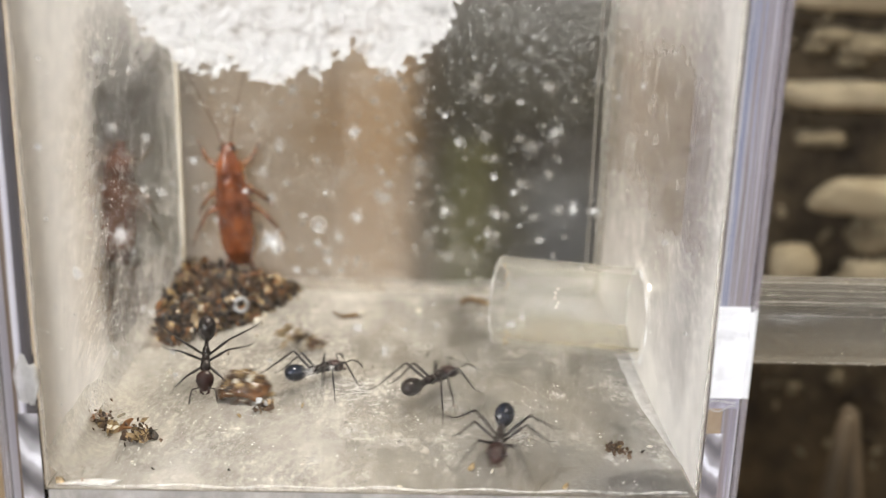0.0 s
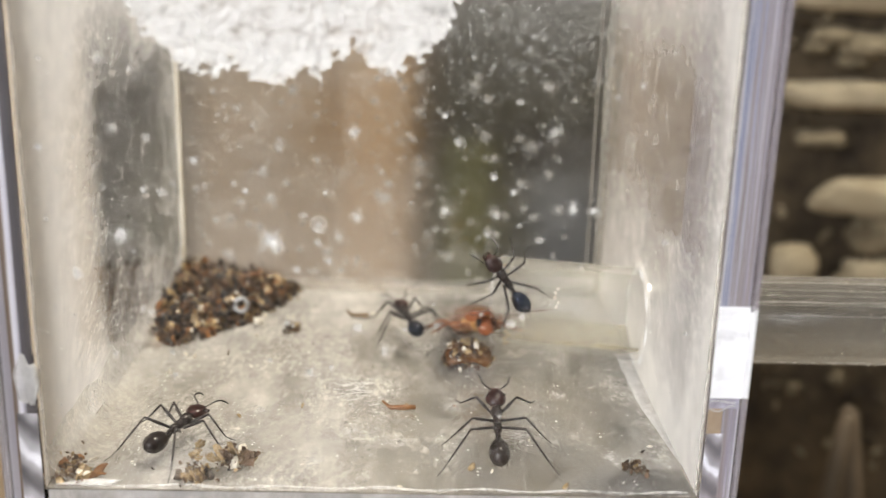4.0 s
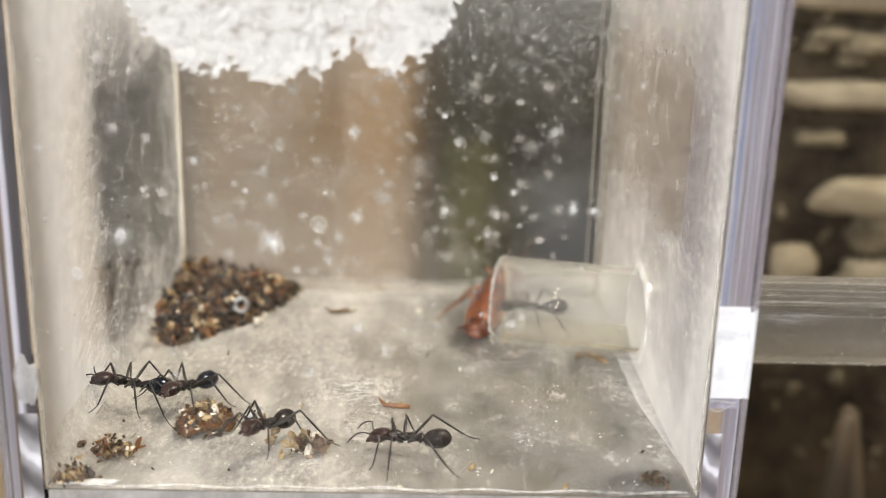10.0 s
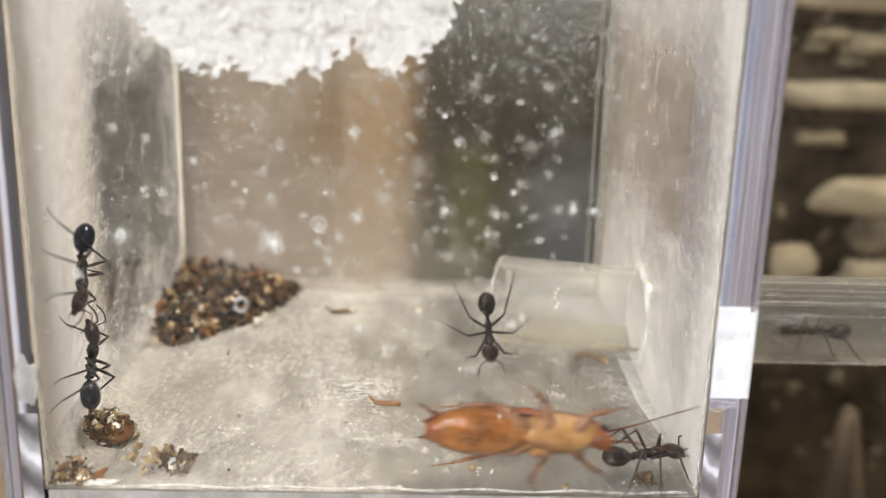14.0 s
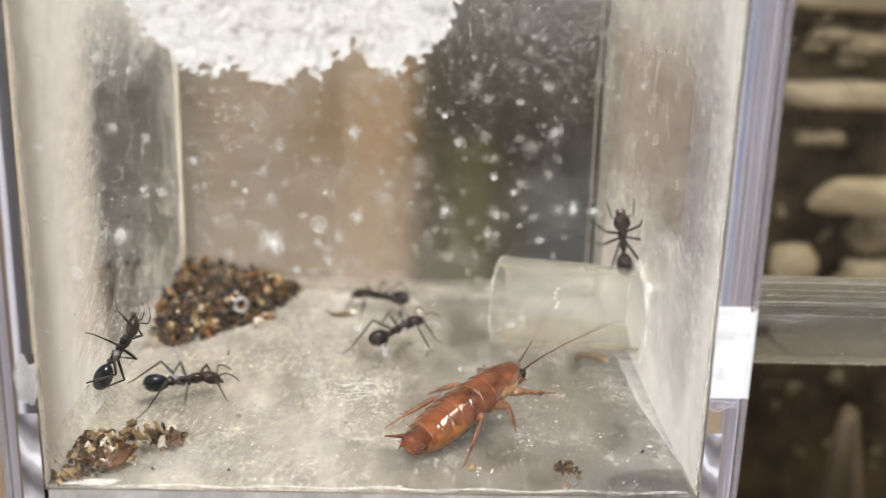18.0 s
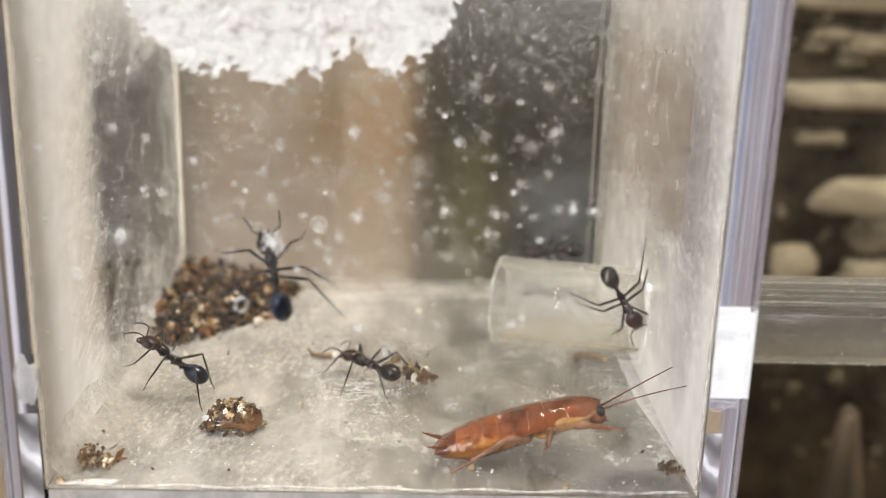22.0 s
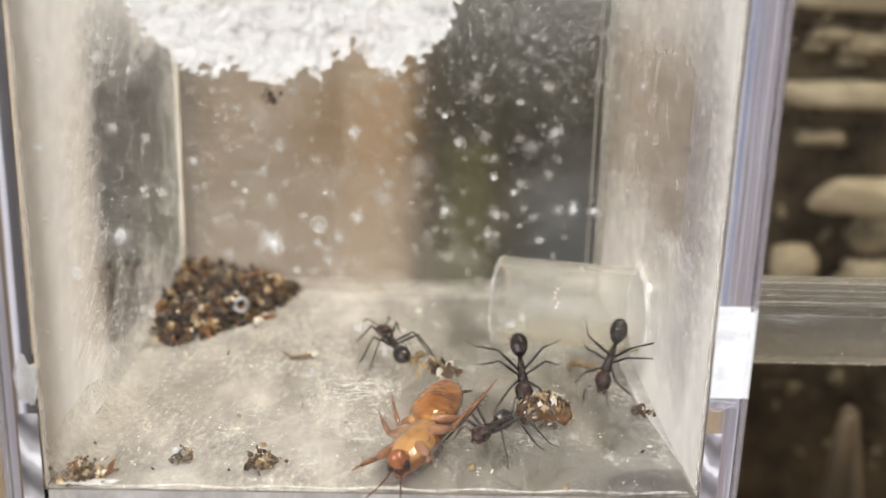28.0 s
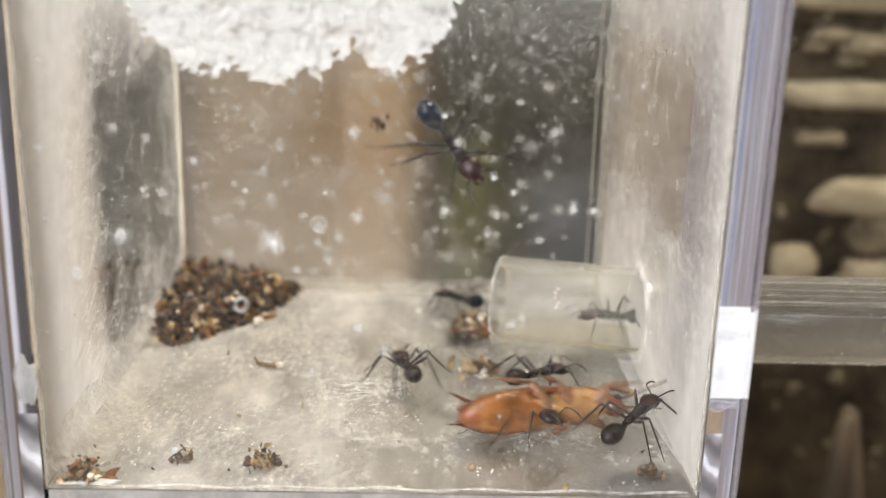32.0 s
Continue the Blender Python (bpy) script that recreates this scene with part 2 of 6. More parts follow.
DRIFT = film("dust_drift", (0.82, 0.79, 0.73), [(0.34, G(0.12)), (0.66, G(0.50))], [(0.42, G(-0.10)), (0.74, G(0.22))], 130.0, 420.0, None, [], 0.5, 620.0, 0.35, 0.3, 0.0, 1700.0)
SMEAR = film("white_smear", (0.92, 0.91, 0.89), [(0.3, G(0.08)), (0.7, G(0.42))], [(0.4, G(-0.1)), (0.7, G(0.2))], 300.0, 900.0)
STREAK = film("white_streak", (0.96, 0.95, 0.93), [(0.3, G(0.42)), (0.7, G(0.80))], [(0.4, G(-0.06)), (0.7, G(0.2))], 260.0, 900.0, (1, 0.2, 1))
VEIL = film("glue_veil", (0.90, 0.88, 0.83), [(0.3, G(0.03)), (0.7, G(0.12))], [(0.4, G(-0.03)), (0.7, G(0.06))], 150.0, 700.0)
POWDER = film("white_powder", (0.95, 0.94, 0.92), [(0.30, G(0.35)), (0.44, G(0.85)), (0.60, G(1.0))], [(0.34, G(-0.55)), (0.6, G(0.1))], 520.0, 2100.0, (1, 1, 1.6), [], 0.0, 300.0, 0.4)
GLUE = plain("dried_glue", (0.60, 0.54, 0.42), (0.78, 0.72, 0.60), 180.0, 0.4, 0.0, 0.4)
GLUE_WHITE = plain("white_glue", (0.75, 0.74, 0.70), (0.88, 0.87, 0.84), 180.0, 0.35, 0.0, 0.4)
SILICONE = film("milky_silicone", (0.84, 0.82, 0.74), [(0.3, G(0.13)), (0.7, G(0.20))], [(0.5, G(0.0)), (0.8, G(0.07))], 120.0, 400.0, None, [("Z", 0.0, 0.004, 0.16, 0.0), ("Z", 0.0105, 0.0135, 0.0, 0.16), ("Y", 0.036, 0.046, -0.06, 0.08)], 0.0, 300.0, 0.6, 0.0, 0.2)
SILT = film("yellow_silt", (0.70, 0.62, 0.42), [(0.3, G(0.22)), (0.7, G(0.40))], [(0.4, G(0.0)), (0.7, G(0.10))], 120.0, 900.0)
TUBE_CLEAR = film("clear_tubing", (0.56, 0.54, 0.49), [(0.35, G(0.02)), (0.65, G(0.055))], [(0.4, G(0.0)), (0.7, G(0.03))], 160.0, 900.0, (0.06, 1, 1), [("Z", 0.0, 0.0045, 0.13, 0.0), ("Z", 0.0095, 0.0135, 0.0, 0.13), ("Y", 0.034, 0.040, -0.03, 0.14)], 0.0, 300.0, 0.35, 0.0, 0.8)
ANT_BLACK = plain("ant_black", (0.008, 0.006, 0.006), (0.030, 0.021, 0.019), 900.0, 0.26, 0.0, 0.25, 0.00003)
ANT_BLUE = plain("ant_gaster_blue", (0.004, 0.006, 0.013), (0.011, 0.020, 0.044), 700.0, 0.15, 0.40, 0.15, 0.00003, 0.4)
ANT_RED = plain("ant_head_maroon", (0.015, 0.006, 0.005), (0.042, 0.013, 0.010), 700.0, 0.28, 0.0, 0.25, 0.00003)
ANT_LEG = plain("ant_leg", (0.010, 0.009, 0.010), (0.030, 0.024, 0.022), 900.0, 0.35, 0.0, 0.2, 0.00002)
def wet_amber(name, c0, c1, scale, clear=0.0, bumpy=0.5):
    """Glossy, slightly see-through insect skin with uneven folds."""
    m = plain(name, c0, c1, scale, 0.12, 0.0, 0.0, 0.0, 1.0, 0.08)
    nt = m.node_tree
    b = nt.nodes["Principled BSDF"]
    b.inputs["Coat Roughness"].default_value = 0.08
    b.inputs["Transmission Weight"].default_value = clear
    b.inputs["IOR"].default_value = 1.4
    _, f = noise_ramp(nt, 900.0, [(0.3, G(0.0)), (0.7, G(1.0))], detail=3.0, rough=0.5)
    _, f2 = noise_ramp(nt, 330.0, [(0.3, G(0.0)), (0.7, G(1.0))], detail=2.0, rough=0.5)
    both = nt.nodes.new("ShaderNodeMath")
    nt.links.new(f, both.inputs[0])
    nt.links.new(f2, both.inputs[1])
    bump(nt, b, both.outputs[0], bumpy * 0.6, 0.0005)
    nt.links.new(b.inputs["Normal"].links[0].from_socket, b.inputs["Coat Normal"])
    return m


ROACH_BACK = wet_amber("roach_back", (0.06, 0.016, 0.006), (0.31, 0.092, 0.030), 380.0, 0.0, 0.5)
ROACH_DARK = wet_amber("roach_dark", (0.05, 0.012, 0.004), (0.13, 0.034, 0.010), 330.0, 0.0, 0.3)
ROACH_BELLY = wet_amber("roach_belly", (0.11, 0.036, 0.010), (0.50, 0.27, 0.10), 300.0, 0.0, 0.9)
ROACH_AMBER = wet_amber("roach_amber", (0.075, 0.019, 0.003), (0.42, 0.165, 0.038), 420.0, 0.0, 0.9)
ROACH_LEG = wet_amber("roach_leg", (0.10, 0.040, 0.022), (0.33, 0.165, 0.088), 420.0, 0.0, 0.4)
GRAIN = plain("bright_grain", (0.75, 0.73, 0.68), (0.92, 0.91, 0.88), 500.0, 0.12, 0.0, 0.2, 0.0001, 0.6)
CRUMB_BROWN = plain("crumb_brown", (0.035, 0.020, 0.010), (0.15, 0.085, 0.045), 700.0, 0.6, 0.0, 0.6, 0.0001)
CRUMB_TAN = plain("crumb_tan", (0.16, 0.105, 0.05), (0.55, 0.41, 0.23), 700.0, 0.18, 0.0, 0.8, 0.00015, 0.9)
DULL_TAN = plain("dull_tan_husk", (0.09, 0.055, 0.025), (0.30, 0.19, 0.09), 700.0, 0.3, 0.0, 0.8, 0.00015, 0.5)
CRUMB_DARK = plain("crumb_dark", (0.012, 0.010, 0.009), (0.06, 0.045, 0.035), 800.0, 0.5, 0.0, 0.6, 0.0001)
CRUMB_ORANGE = plain("crumb_orange", (0.14, 0.055, 0.018), (0.30, 0.14, 0.05), 500.0, 0.3, 0.0, 0.4, 0.0001)
CRUMB_PALE = plain("crumb_pale", (0.55, 0.50, 0.40), (0.82, 0.78, 0.68), 600.0, 0.35, 0.0, 0.5, 0.0001)
RING_GREY = plain("ring_grey", (0.20, 0.20, 0.20), (0.42, 0.42, 0.42), 900.0, 0.4, 0.0, 0.5, 0.0001)
CRUMB_GREY = plain("crumb_grey", (0.30, 0.31, 0.32), (0.55, 0.56, 0.57), 500.0, 0.6, 0.0, 0.5, 0.0001)
SHELL_BROWN = plain("shell_brown", (0.035, 0.014, 0.006), (0.19, 0.092, 0.038), 330.0, 0.18, 0.0, 0.3, 0.0001, 0.3)
PLASTER = plain("cream_plaster", (0.34, 0.28, 0.18), (0.52, 0.445, 0.31), 60.0, 0.9, 0.0, 0.5, 0.001)
SOIL = plain("dark_soil", (0.018, 0.013, 0.008), (0.13, 0.096, 0.056), 60.0, 0.95, 0.0, 0.8, 0.002)
SOILED = plain("soiled_plaster", (0.08, 0.062, 0.036), (0.42, 0.35, 0.23), 120.0, 0.95, 0.0, 0.7, 0.001)
CARD_TAN = plain("tan_card", (0.40, 0.25, 0.12), (0.53, 0.355, 0.185), 25.0, 0.8, 0.0, 0.3)
CARD_BROWN = plain("brown_card", (0.19, 0.122, 0.058), (0.42, 0.285, 0.15), 22.0, 0.8, 0.0, 0.3)
DARK_BOX = plain("dark_plastic", (0.024, 0.018, 0.011), (0.048, 0.038, 0.026), 30.0, 0.5, 0.0, 0.2)
OLIVE = plain("olive_plastic", (0.10, 0.10, 0.03), (0.16, 0.15, 0.05), 30.0, 0.5, 0.0, 0.2)
SLATE = plain("slate_plastic", (0.05, 0.055, 0.06), (0.09, 0.095, 0.10), 30.0, 0.5, 0.0, 0.2)
CRATE_RIM = plain("olive_grey_plastic", (0.036, 0.030, 0.014), (0.075, 0.063, 0.030), 30.0, 0.6, 0.0, 0.2)
BEIGE = plain("beige_board", (0.82, 0.67, 0.48), (0.90, 0.76, 0.57), 20.0, 0.8, 0.0, 0.2)
TAUPE = plain("taupe_board", (0.25, 0.21, 0.17), (0.33, 0.28, 0.23), 20.0, 0.8, 0.0, 0.2)
PEG_WOOD = plain("peg_wood", (0.07, 0.052, 0.033), (0.14, 0.105, 0.068), 60.0, 0.7, 0.0, 0.4)
WOOD = plain("grey_wood", (0.07, 0.064, 0.052), (0.20, 0.18, 0.15), 90.0, 0.6, 0.0, 0.3)
BENCH = plain("bench_top", (0.19, 0.145, 0.095), (0.30, 0.23, 0.155), 14.0, 0.5, 0.0, 0.2)
PAINT = plain("wall_paint", (0.36, 0.32, 0.27), (0.42, 0.38, 0.32), 6.0, 0.8, 0.0, 0.2)
# unseen wall behind the camera, darkened so the front panel reflects less
UNSEEN_DARK = plain("unseen_wall_dark", (0.09, 0.08, 0.07), (0.13, 0.115, 0.10), 6.0, 0.8, 0.0, 0.2)
WHITE_PAINT = plain("ceiling_paint", (0.78, 0.77, 0.75), (0.84, 0.83, 0.81), 6.0, 0.8, 0.0, 0.2)
LAMP, _nt, _b = material("lamp_diffuser")
_b.inputs["Base Color"].default_value = (0.9, 0.9, 0.88, 1)
_b.inputs["Emission Color"].default_value = (1.0, 0.93, 0.82, 1)
_b.inputs["Emission Strength"].default_value = 4.0


# ---- mesh helpers (millimetres in, metres out) ----
def thing(name, label, category, group="", kind=""):
    return tagged(new(name), label, category, group, kind)


def part(name, bm, mat, parent=None, label="", smooth=True, at=None):
    """Links a bmesh as one mesh object, under a thing or a part."""
    bmesh.ops.scale(bm, vec=(MM, MM, MM), verts=bm.verts)
    me = bpy.data.meshes.new(name)
    bm.to_mesh(me)
    bm.free()
    me.materials.append(mat)
    if smooth:
        me.polygons.foreach_set("use_smooth", [True] * len(me.polygons))
    ob = new(name, me)
    ob.parent = parent
    if at is not None:
        ob.matrix_basis = at
    return tagged(ob, label)


def block(x0, x1, y0, y1, z0, z1, bevel=0.0, segs=2):
    bm = bmesh.new()
    bmesh.ops.create_cube(bm, size=1.0)
    for v in bm.verts:
        v.co = Vector((x0 + (v.co.x + 0.5) * (x1 - x0), y0 + (v.co.y + 0.5) * (y1 - y0), z0 + (v.co.z + 0.5) * (z1 - z0)))
    if bevel:
        bmesh.ops.bevel(bm, geom=bm.edges[:], offset=bevel, segments=segs, affect="EDGES", profile=0.5)
    return bm


def blob(bm, c, r, turn=None, u=14, v=9, rough=0.0, seed=0.0, squash=None):
    """Adds an ellipsoid (radii r) at c, roughened by a smooth noise; squash(co) reshapes its unit sphere."""
    pts = [Vector((0, 0, 1))]
    for k in range(1, v):
        el = math.pi * k / v
        pts += [Vector((math.sin(el) * math.cos(a), math.sin(el) * math.sin(a), math.cos(el))) for a in (2 * math.pi * h / u for h in range(u))]
    pts.append(Vector((0, 0, -1)))
    vs = []
    for co in pts:
        if squash:
            co = squash(co)
        if rough:
            co = co * (1 + rough * noise.noise(co * 1.6 + Vector((seed * 3.1, seed * 1.7, seed))))
        co = Vector((co.x * r[0], co.y * r[1], co.z * r[2]))
        if turn:
            co = turn @ co
        vs.append(bm.verts.new(co + Vector(c)))
    for h in range(u):
        n = (h + 1) % u
        bm.faces.new((vs[0], vs[1 + h], vs[1 + n]))
        for k in range(v - 2):
            a, b = 1 + k * u, 1 + (k + 1) * u
            bm.faces.new((vs[a + h], vs[b + h], vs[b + n], vs[a + n]))
        a = 1 + (v - 2) * u
        bm.faces.new((vs[a + h], vs[-1], vs[a + n]))
    return bm


def rod(bm, pts, radii, sides=7):
    """Adds a tapered limb through pts."""
    rings = []
    for i, p in enumerate(pts):
        p = Vector(p)
        d = (Vector(pts[min(i + 1, len(pts) - 1)]) - Vector(pts[max(i - 1, 0)])).normalized()
        s = d.cross(Vector((0.13, 0.31, 0.94)))
        s.normalize()
        k = d.cross(s)
        rings.append([bm.verts.new(p + radii[i] * (math.cos(a) * s + math.sin(a) * k)) for a in (2 * math.pi * j / sides for j in range(sides))])
    for a, b in zip(rings, rings[1:]):
        for j in range(sides):
            bm.faces.new((a[j], a[(j + 1) % sides], b[(j + 1) % sides], b[j]))
    bm.faces.new(rings[0][::-1])
    bm.faces.new(rings[-1])
    return bm


def pipe(x0, x1, r_out, r_in, sides=48, turns=1):
    """A hollow tube along x."""
    bm = bmesh.new()
    rings = []
    for x, r in ((x0, r_in), (x0, r_out - 0.15), (x0 + 0.15, r_out), (x1, r_out), (x1, r_in)):
        rings.append([bm.verts.new((x, r * math.cos(a), r * math.sin(a))) for a in (2 * math.pi * j / sides for j in range(sides))])
    rings.append(rings[0])
    for a, b in zip(rings, rings[1:]):
        for j in range(sides):
            bm.faces.new((a[j], b[j], b[(j + 1) % sides], a[(j + 1) % sides]))
    bmesh.ops.recalc_face_normals(bm, faces=bm.faces)
    return bm


# ---- the room, plain, to close the place ----
Z0 = -FLOOR_DROP
for nm, m, box_ in (("floor", BENCH, (-1600, 1700, -2000, 1300, -960, -900)), ("ceiling", WHITE_PAINT, (-1600, 1700, -2000, 1300, 1500, 1540)),
                    ("wall_north", PAINT, (-1600, 1700, 1300, 1360, -900, 1500)), ("wall_south", UNSEEN_DARK, (-1600, 1700, -2060, -2000, -900, 1500)),
                    ("wall_west", PAINT, (-1660, -1600, -2000, 1300, -900, 1500)), ("wall_east", PAINT, (1700, 1760, -2000, 1300, -900, 1500))):
    tagged(part(nm, block(*box_), m, None, "", False), "plain painted " + nm.split("_")[0] + " of the room", nm.split("_")[0], "", "structure")
table = thing("table", "dark brown wooden table under the box and nest", "table")
part("tabletop", block(-600, 700, -300, 700, Z0 - 30, Z0, 2), BENCH, table)
for x in (-560, 660):
    for y in (-260, 660):
        part("leg", block(x - 25, x + 25, y - 25, y + 25, -900, Z0 - 30, 2), BENCH, table)
lamp = thing("ceiling_light", "square white lamp hanging over the table, lit", "lamp")
part("housing", block(230, 610, -190, 190, 1275, 1295, 4), WHITE_PAINT, lamp)
part("diffuser", block(240, 600, -180, 180, 1269, 1274, 1), LAMP, lamp)
part("rod", rod(bmesh.new(), [(420, 0, 1294), (420, 0, 1500)], [6, 6], 12), WHITE_PAINT, lamp)
stand = thing("plinth", "grey wooden block that carries the acrylic box", "block")
part("body", block(-3, 73, -2, 71, Z0, -T, 1), WOOD, stand)

# ---- the acrylic box: one welded clear shell, with dust on its inner faces ----
box = thing("acrylic_box", "clear acrylic ant box with dusty smeared walls", "box")


def shell():
    """Outer and inner faces of the open-topped box, with a round hole in its side for the tube."""
    bm = bmesh.new()

    def ring(x0, x1, y0, y1, z):
        return [bm.verts.new(p) for p in ((x0, y0, z), (x1, y0, z), (x1, y1, z), (x0, y1, z))]
    o0, o1 = ring(-T, W + T, -T, D + T, -T + 0.01), ring(-T, W + T, -T, D + T, H)
    i1, i0 = ring(0, W, 0, D, H), ring(0, W, 0, D, 0)
    bm.faces.new(o0[::-1])
    rounds = []
    for a, b in ((o0, o1), (o1, i1), (i1, i0)):
        for j in range(4):
            quad = (a[j], a[(j + 1) % 4], b[(j + 1) % 4], b[j])
            if j == 1 and a is not o1:
                x = W if a is i1 else W + T
                cir = [bm.verts.new((x, HOLE[0] + HOLE[2] * math.cos(k * math.pi / 24), HOLE[1] + HOLE[2] * math.sin(k * math.pi / 24))) for k in range(48)]
                rounds.append(cir)
                loops = [[bm.edges.get((p, q)) or bm.edges.new((p, q)) for p, q in zip(r, r[1:] + r[:1])] for r in (list(quad), cir)]
                bmesh.ops.triangle_fill(bm, edges=loops[0] + loops[1], use_beauty=True)
            else:
                bm.faces.new(quad)
    for k in range(48):
        bm.faces.new((rounds[0][k], rounds[0][(k + 1) % 48], rounds[1][(k + 1) % 48], rounds[1][k]))
    bm.faces.new(i0)
    bmesh.ops.recalc_face_normals(bm, faces=bm.faces)
    corners = set(o0 + o1)
    outer = [ed for ed in bm.edges if all(v in corners for v in ed.verts)]
    bmesh.ops.bevel(bm, geom=outer, offset=0.35, segments=2, affect="EDGES", profile=0.5)
    return bm


shell_ob = part("shell", shell(), ACRYLIC, box, "clear acrylic with polished edges", False)
shell_ob.visible_shadow = False


def sheet(p, du, dv, nu=2, nv=2):
    bm = bmesh.new()
    p, du, dv = Vector(p), Vector(du), Vector(dv)
    g = [[bm.verts.new(p + du * (i / (nu - 1)) + dv * (j / (nv - 1))) for j in range(nv)] for i in range(nu)]
    for i in range(nu - 1):
        for j in range(nv - 1):
            bm.faces.new((g[i][j], g[i + 1][j], g[i + 1][j + 1], g[i][j + 1]))
    return bm


e = 0.12
part("front_seam", rod(bmesh.new(), [(1 + 68 * k / 40, 0.45, 0.4 + 0.15 * math.sin(k)) for k in range(41)], [0.08 + 0.10 * abs(math.sin(k * 2.3)) for k in range(41)], 8), FAINT, box, "dried glue seam")
# white glint of the front corner, built as a pale lump
part("corner_glint", blob(bmesh.new(), (4.9, 0.9, 0.4), (2.6, 0.5, 0.3), None, 16, 10, 0.6, 4), SMUDGE, box, "white glint in the corner, modelled as a lump")
# added sheet that brightens the dark band under the front floor edge
part("edge_lightener", sheet((0.3, 0.05, -T + 0.25), (W - 0.6, 0, 0), (0, 0, T - 0.28)), MILKY_SHEET, box, "milky sheet added to lighten the edge under the front panel")
part("floor_dust", sheet((e, e, e), (W - 2 * e, 0, 0), (0, D - 2 * e, 0)), FLOOR_FILM, box, "grey-white dust on the box floor")
back_haze = part("back_dust", sheet((e, D - e, 0.3), (W - 2 * e, 0, 0), (0, 0, H - 1)), BACK_FILM, box, "whitish dust on the back panel")
back_haze.visible_shadow = False
part("left_dust", sheet((e, e, 0.3), (0, D - 2 * e, 0), (0, 0, H - 1)), LEFT_FILM, box, "whitish dust on the side panel")
part("right_dust", sheet((W - e, e, 0.3), (0, D - 2 * e, 0), (0, 0, H - 1)), RIGHT_FILM, box, "whitish dust on the side panel")

part("front_dust", sheet((e, e, 0.3), (W - 2 * e, 0, 0), (0, 0, H - 1)), FRONT_FILM, box, "fine dust on the front panel")

# painted reflections in the saw-cut ends of the side panels behind the front panel, and the whitened patch beside the
# tube
part("edge_reflection", sheet((W + 0.15, 0.02, -T + 0.5), (T - 0.4, 0, 0), (0, 0, H + T - 1)), EDGE_REFLECT, box, "lavender-grey reflections painted as streaks in the panel edge")
part("edge_reflection", sheet((-T + 0.25, 0.02, -T + 0.5), (T - 0.4, 0, 0), (0, 0, H + T - 1)), EDGE_REFLECT_DIM, box, "dark reflections painted as streaks in the panel edge")
for x, m, lab in ((W + T - 0.08, SIDE_REFLECT, "lavender-grey reflections painted as streaks in the panel edge"), (-T + 0.08, SIDE_REFLECT_DIM, "dark reflections painted as streaks in the panel edge")):
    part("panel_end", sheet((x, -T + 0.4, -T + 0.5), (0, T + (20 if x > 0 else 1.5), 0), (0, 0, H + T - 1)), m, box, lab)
part("whitened_edge", sheet((W + 0.15, -0.06, 11.9), (T - 0.3, 0, 0), (0, 0, 10.2), 2, 2), WHITENED, box, "whitened patch of glue on the panel edge")
part("whitened_edge", sheet((W + T - 0.12, -T + 0.45, 12.8), (0, T - 0.4, -0.9), (0, 0, 9.6), 2, 2), WHITENED, box, "whitened patch of glue on the panel edge")
# tan reflection inside the edge, painted on a flat sheet
part("painted_glimmer", sheet((W + 0.15, -0.06, 7.6), (T * 0.42, 0, 0), (0, 0, 3.2)), TAN_REFLECT, box, "tan reflection painted in the panel edge")
part("glue_fold", sheet((W + 0.15, -0.08, 10.75), (T - 0.5, 0, 0), (0, 0, 1.1)), FOLD, box, "lavender-grey fold under the whitened patch")
for z, bow in ((11.5, 0.1), (10.75, -0.35)):
    part("glue_fold", rod(bmesh.new(), [(W + 0.2 + (T - 0.9) * k / 12, -0.1, z + bow * math.sin(k * 0.42)) for k in range(13)], [0.09] * 13, 6), STREAK, box, "thin white line in the glue")
part("edge_shade", sheet((W + 0.15, -0.065, 4.6), (T * 0.46, 0, 0), (0, 0, 3.0)), FOLD, box, "mauve-grey band in the panel edge")
# curved reflections in the acrylic foot, painted as opaque arcs
part("foot_swirl", sheet((W + 0.15, -0.07, -T + 0.4), (T * 0.50, 0, 0), (0, 0, 11.0)), SWIRL, box, "grey and white reflections painted as swirls at the foot of the panel edge")
part("foot_swirl", sheet((-T + 1.3, -0.07, -T + 0.4), (T - 1.45, 0, 0), (0, 0, 12.0)), SWIRL_DIM, box, "grey and white reflections painted as swirls at the foot of the panel edge")
# pale glimmer of the acrylic edge, shaped as a flat white blob
part("painted_glimmer", blob(bmesh.new(), (-1.0, 0.0, 12.4), (1.15, 0.05, 2.3), None, 18, 12, 0.5, 2), STREAK, box, "pale glimmer painted in the panel edge")
fan = bmesh.new()
for step in range(6):
    # thin layers, each shorter than the one below, so that the film fades out
    size_, z = 1.06 - 0.12 * step, 0.19 + 0.004 * step
    hub_ = fan.verts.new((W - 0.3, 0.4, z))
    edge_ = [fan.verts.new((W - 0.3 - size_ * (15.0 + 0.9 * noise.noise(Vector((k * 0.3, 4 + step, 0)))) * math.cos(a), 0.4 + size_ * (8.5 + 0.7 * noise.noise(Vector((k * 0.4, 8 + step, 0)))) * math.sin(a), z)) for k, a in ((k, k * math.pi / 48) for k in range(25))]
    for va, vb in zip(edge_, edge_[1:]):
        fan.faces.new((hub_, vb, va))
part("corner_smear", fan, VEIL, box, "pale film of glue in the corner")

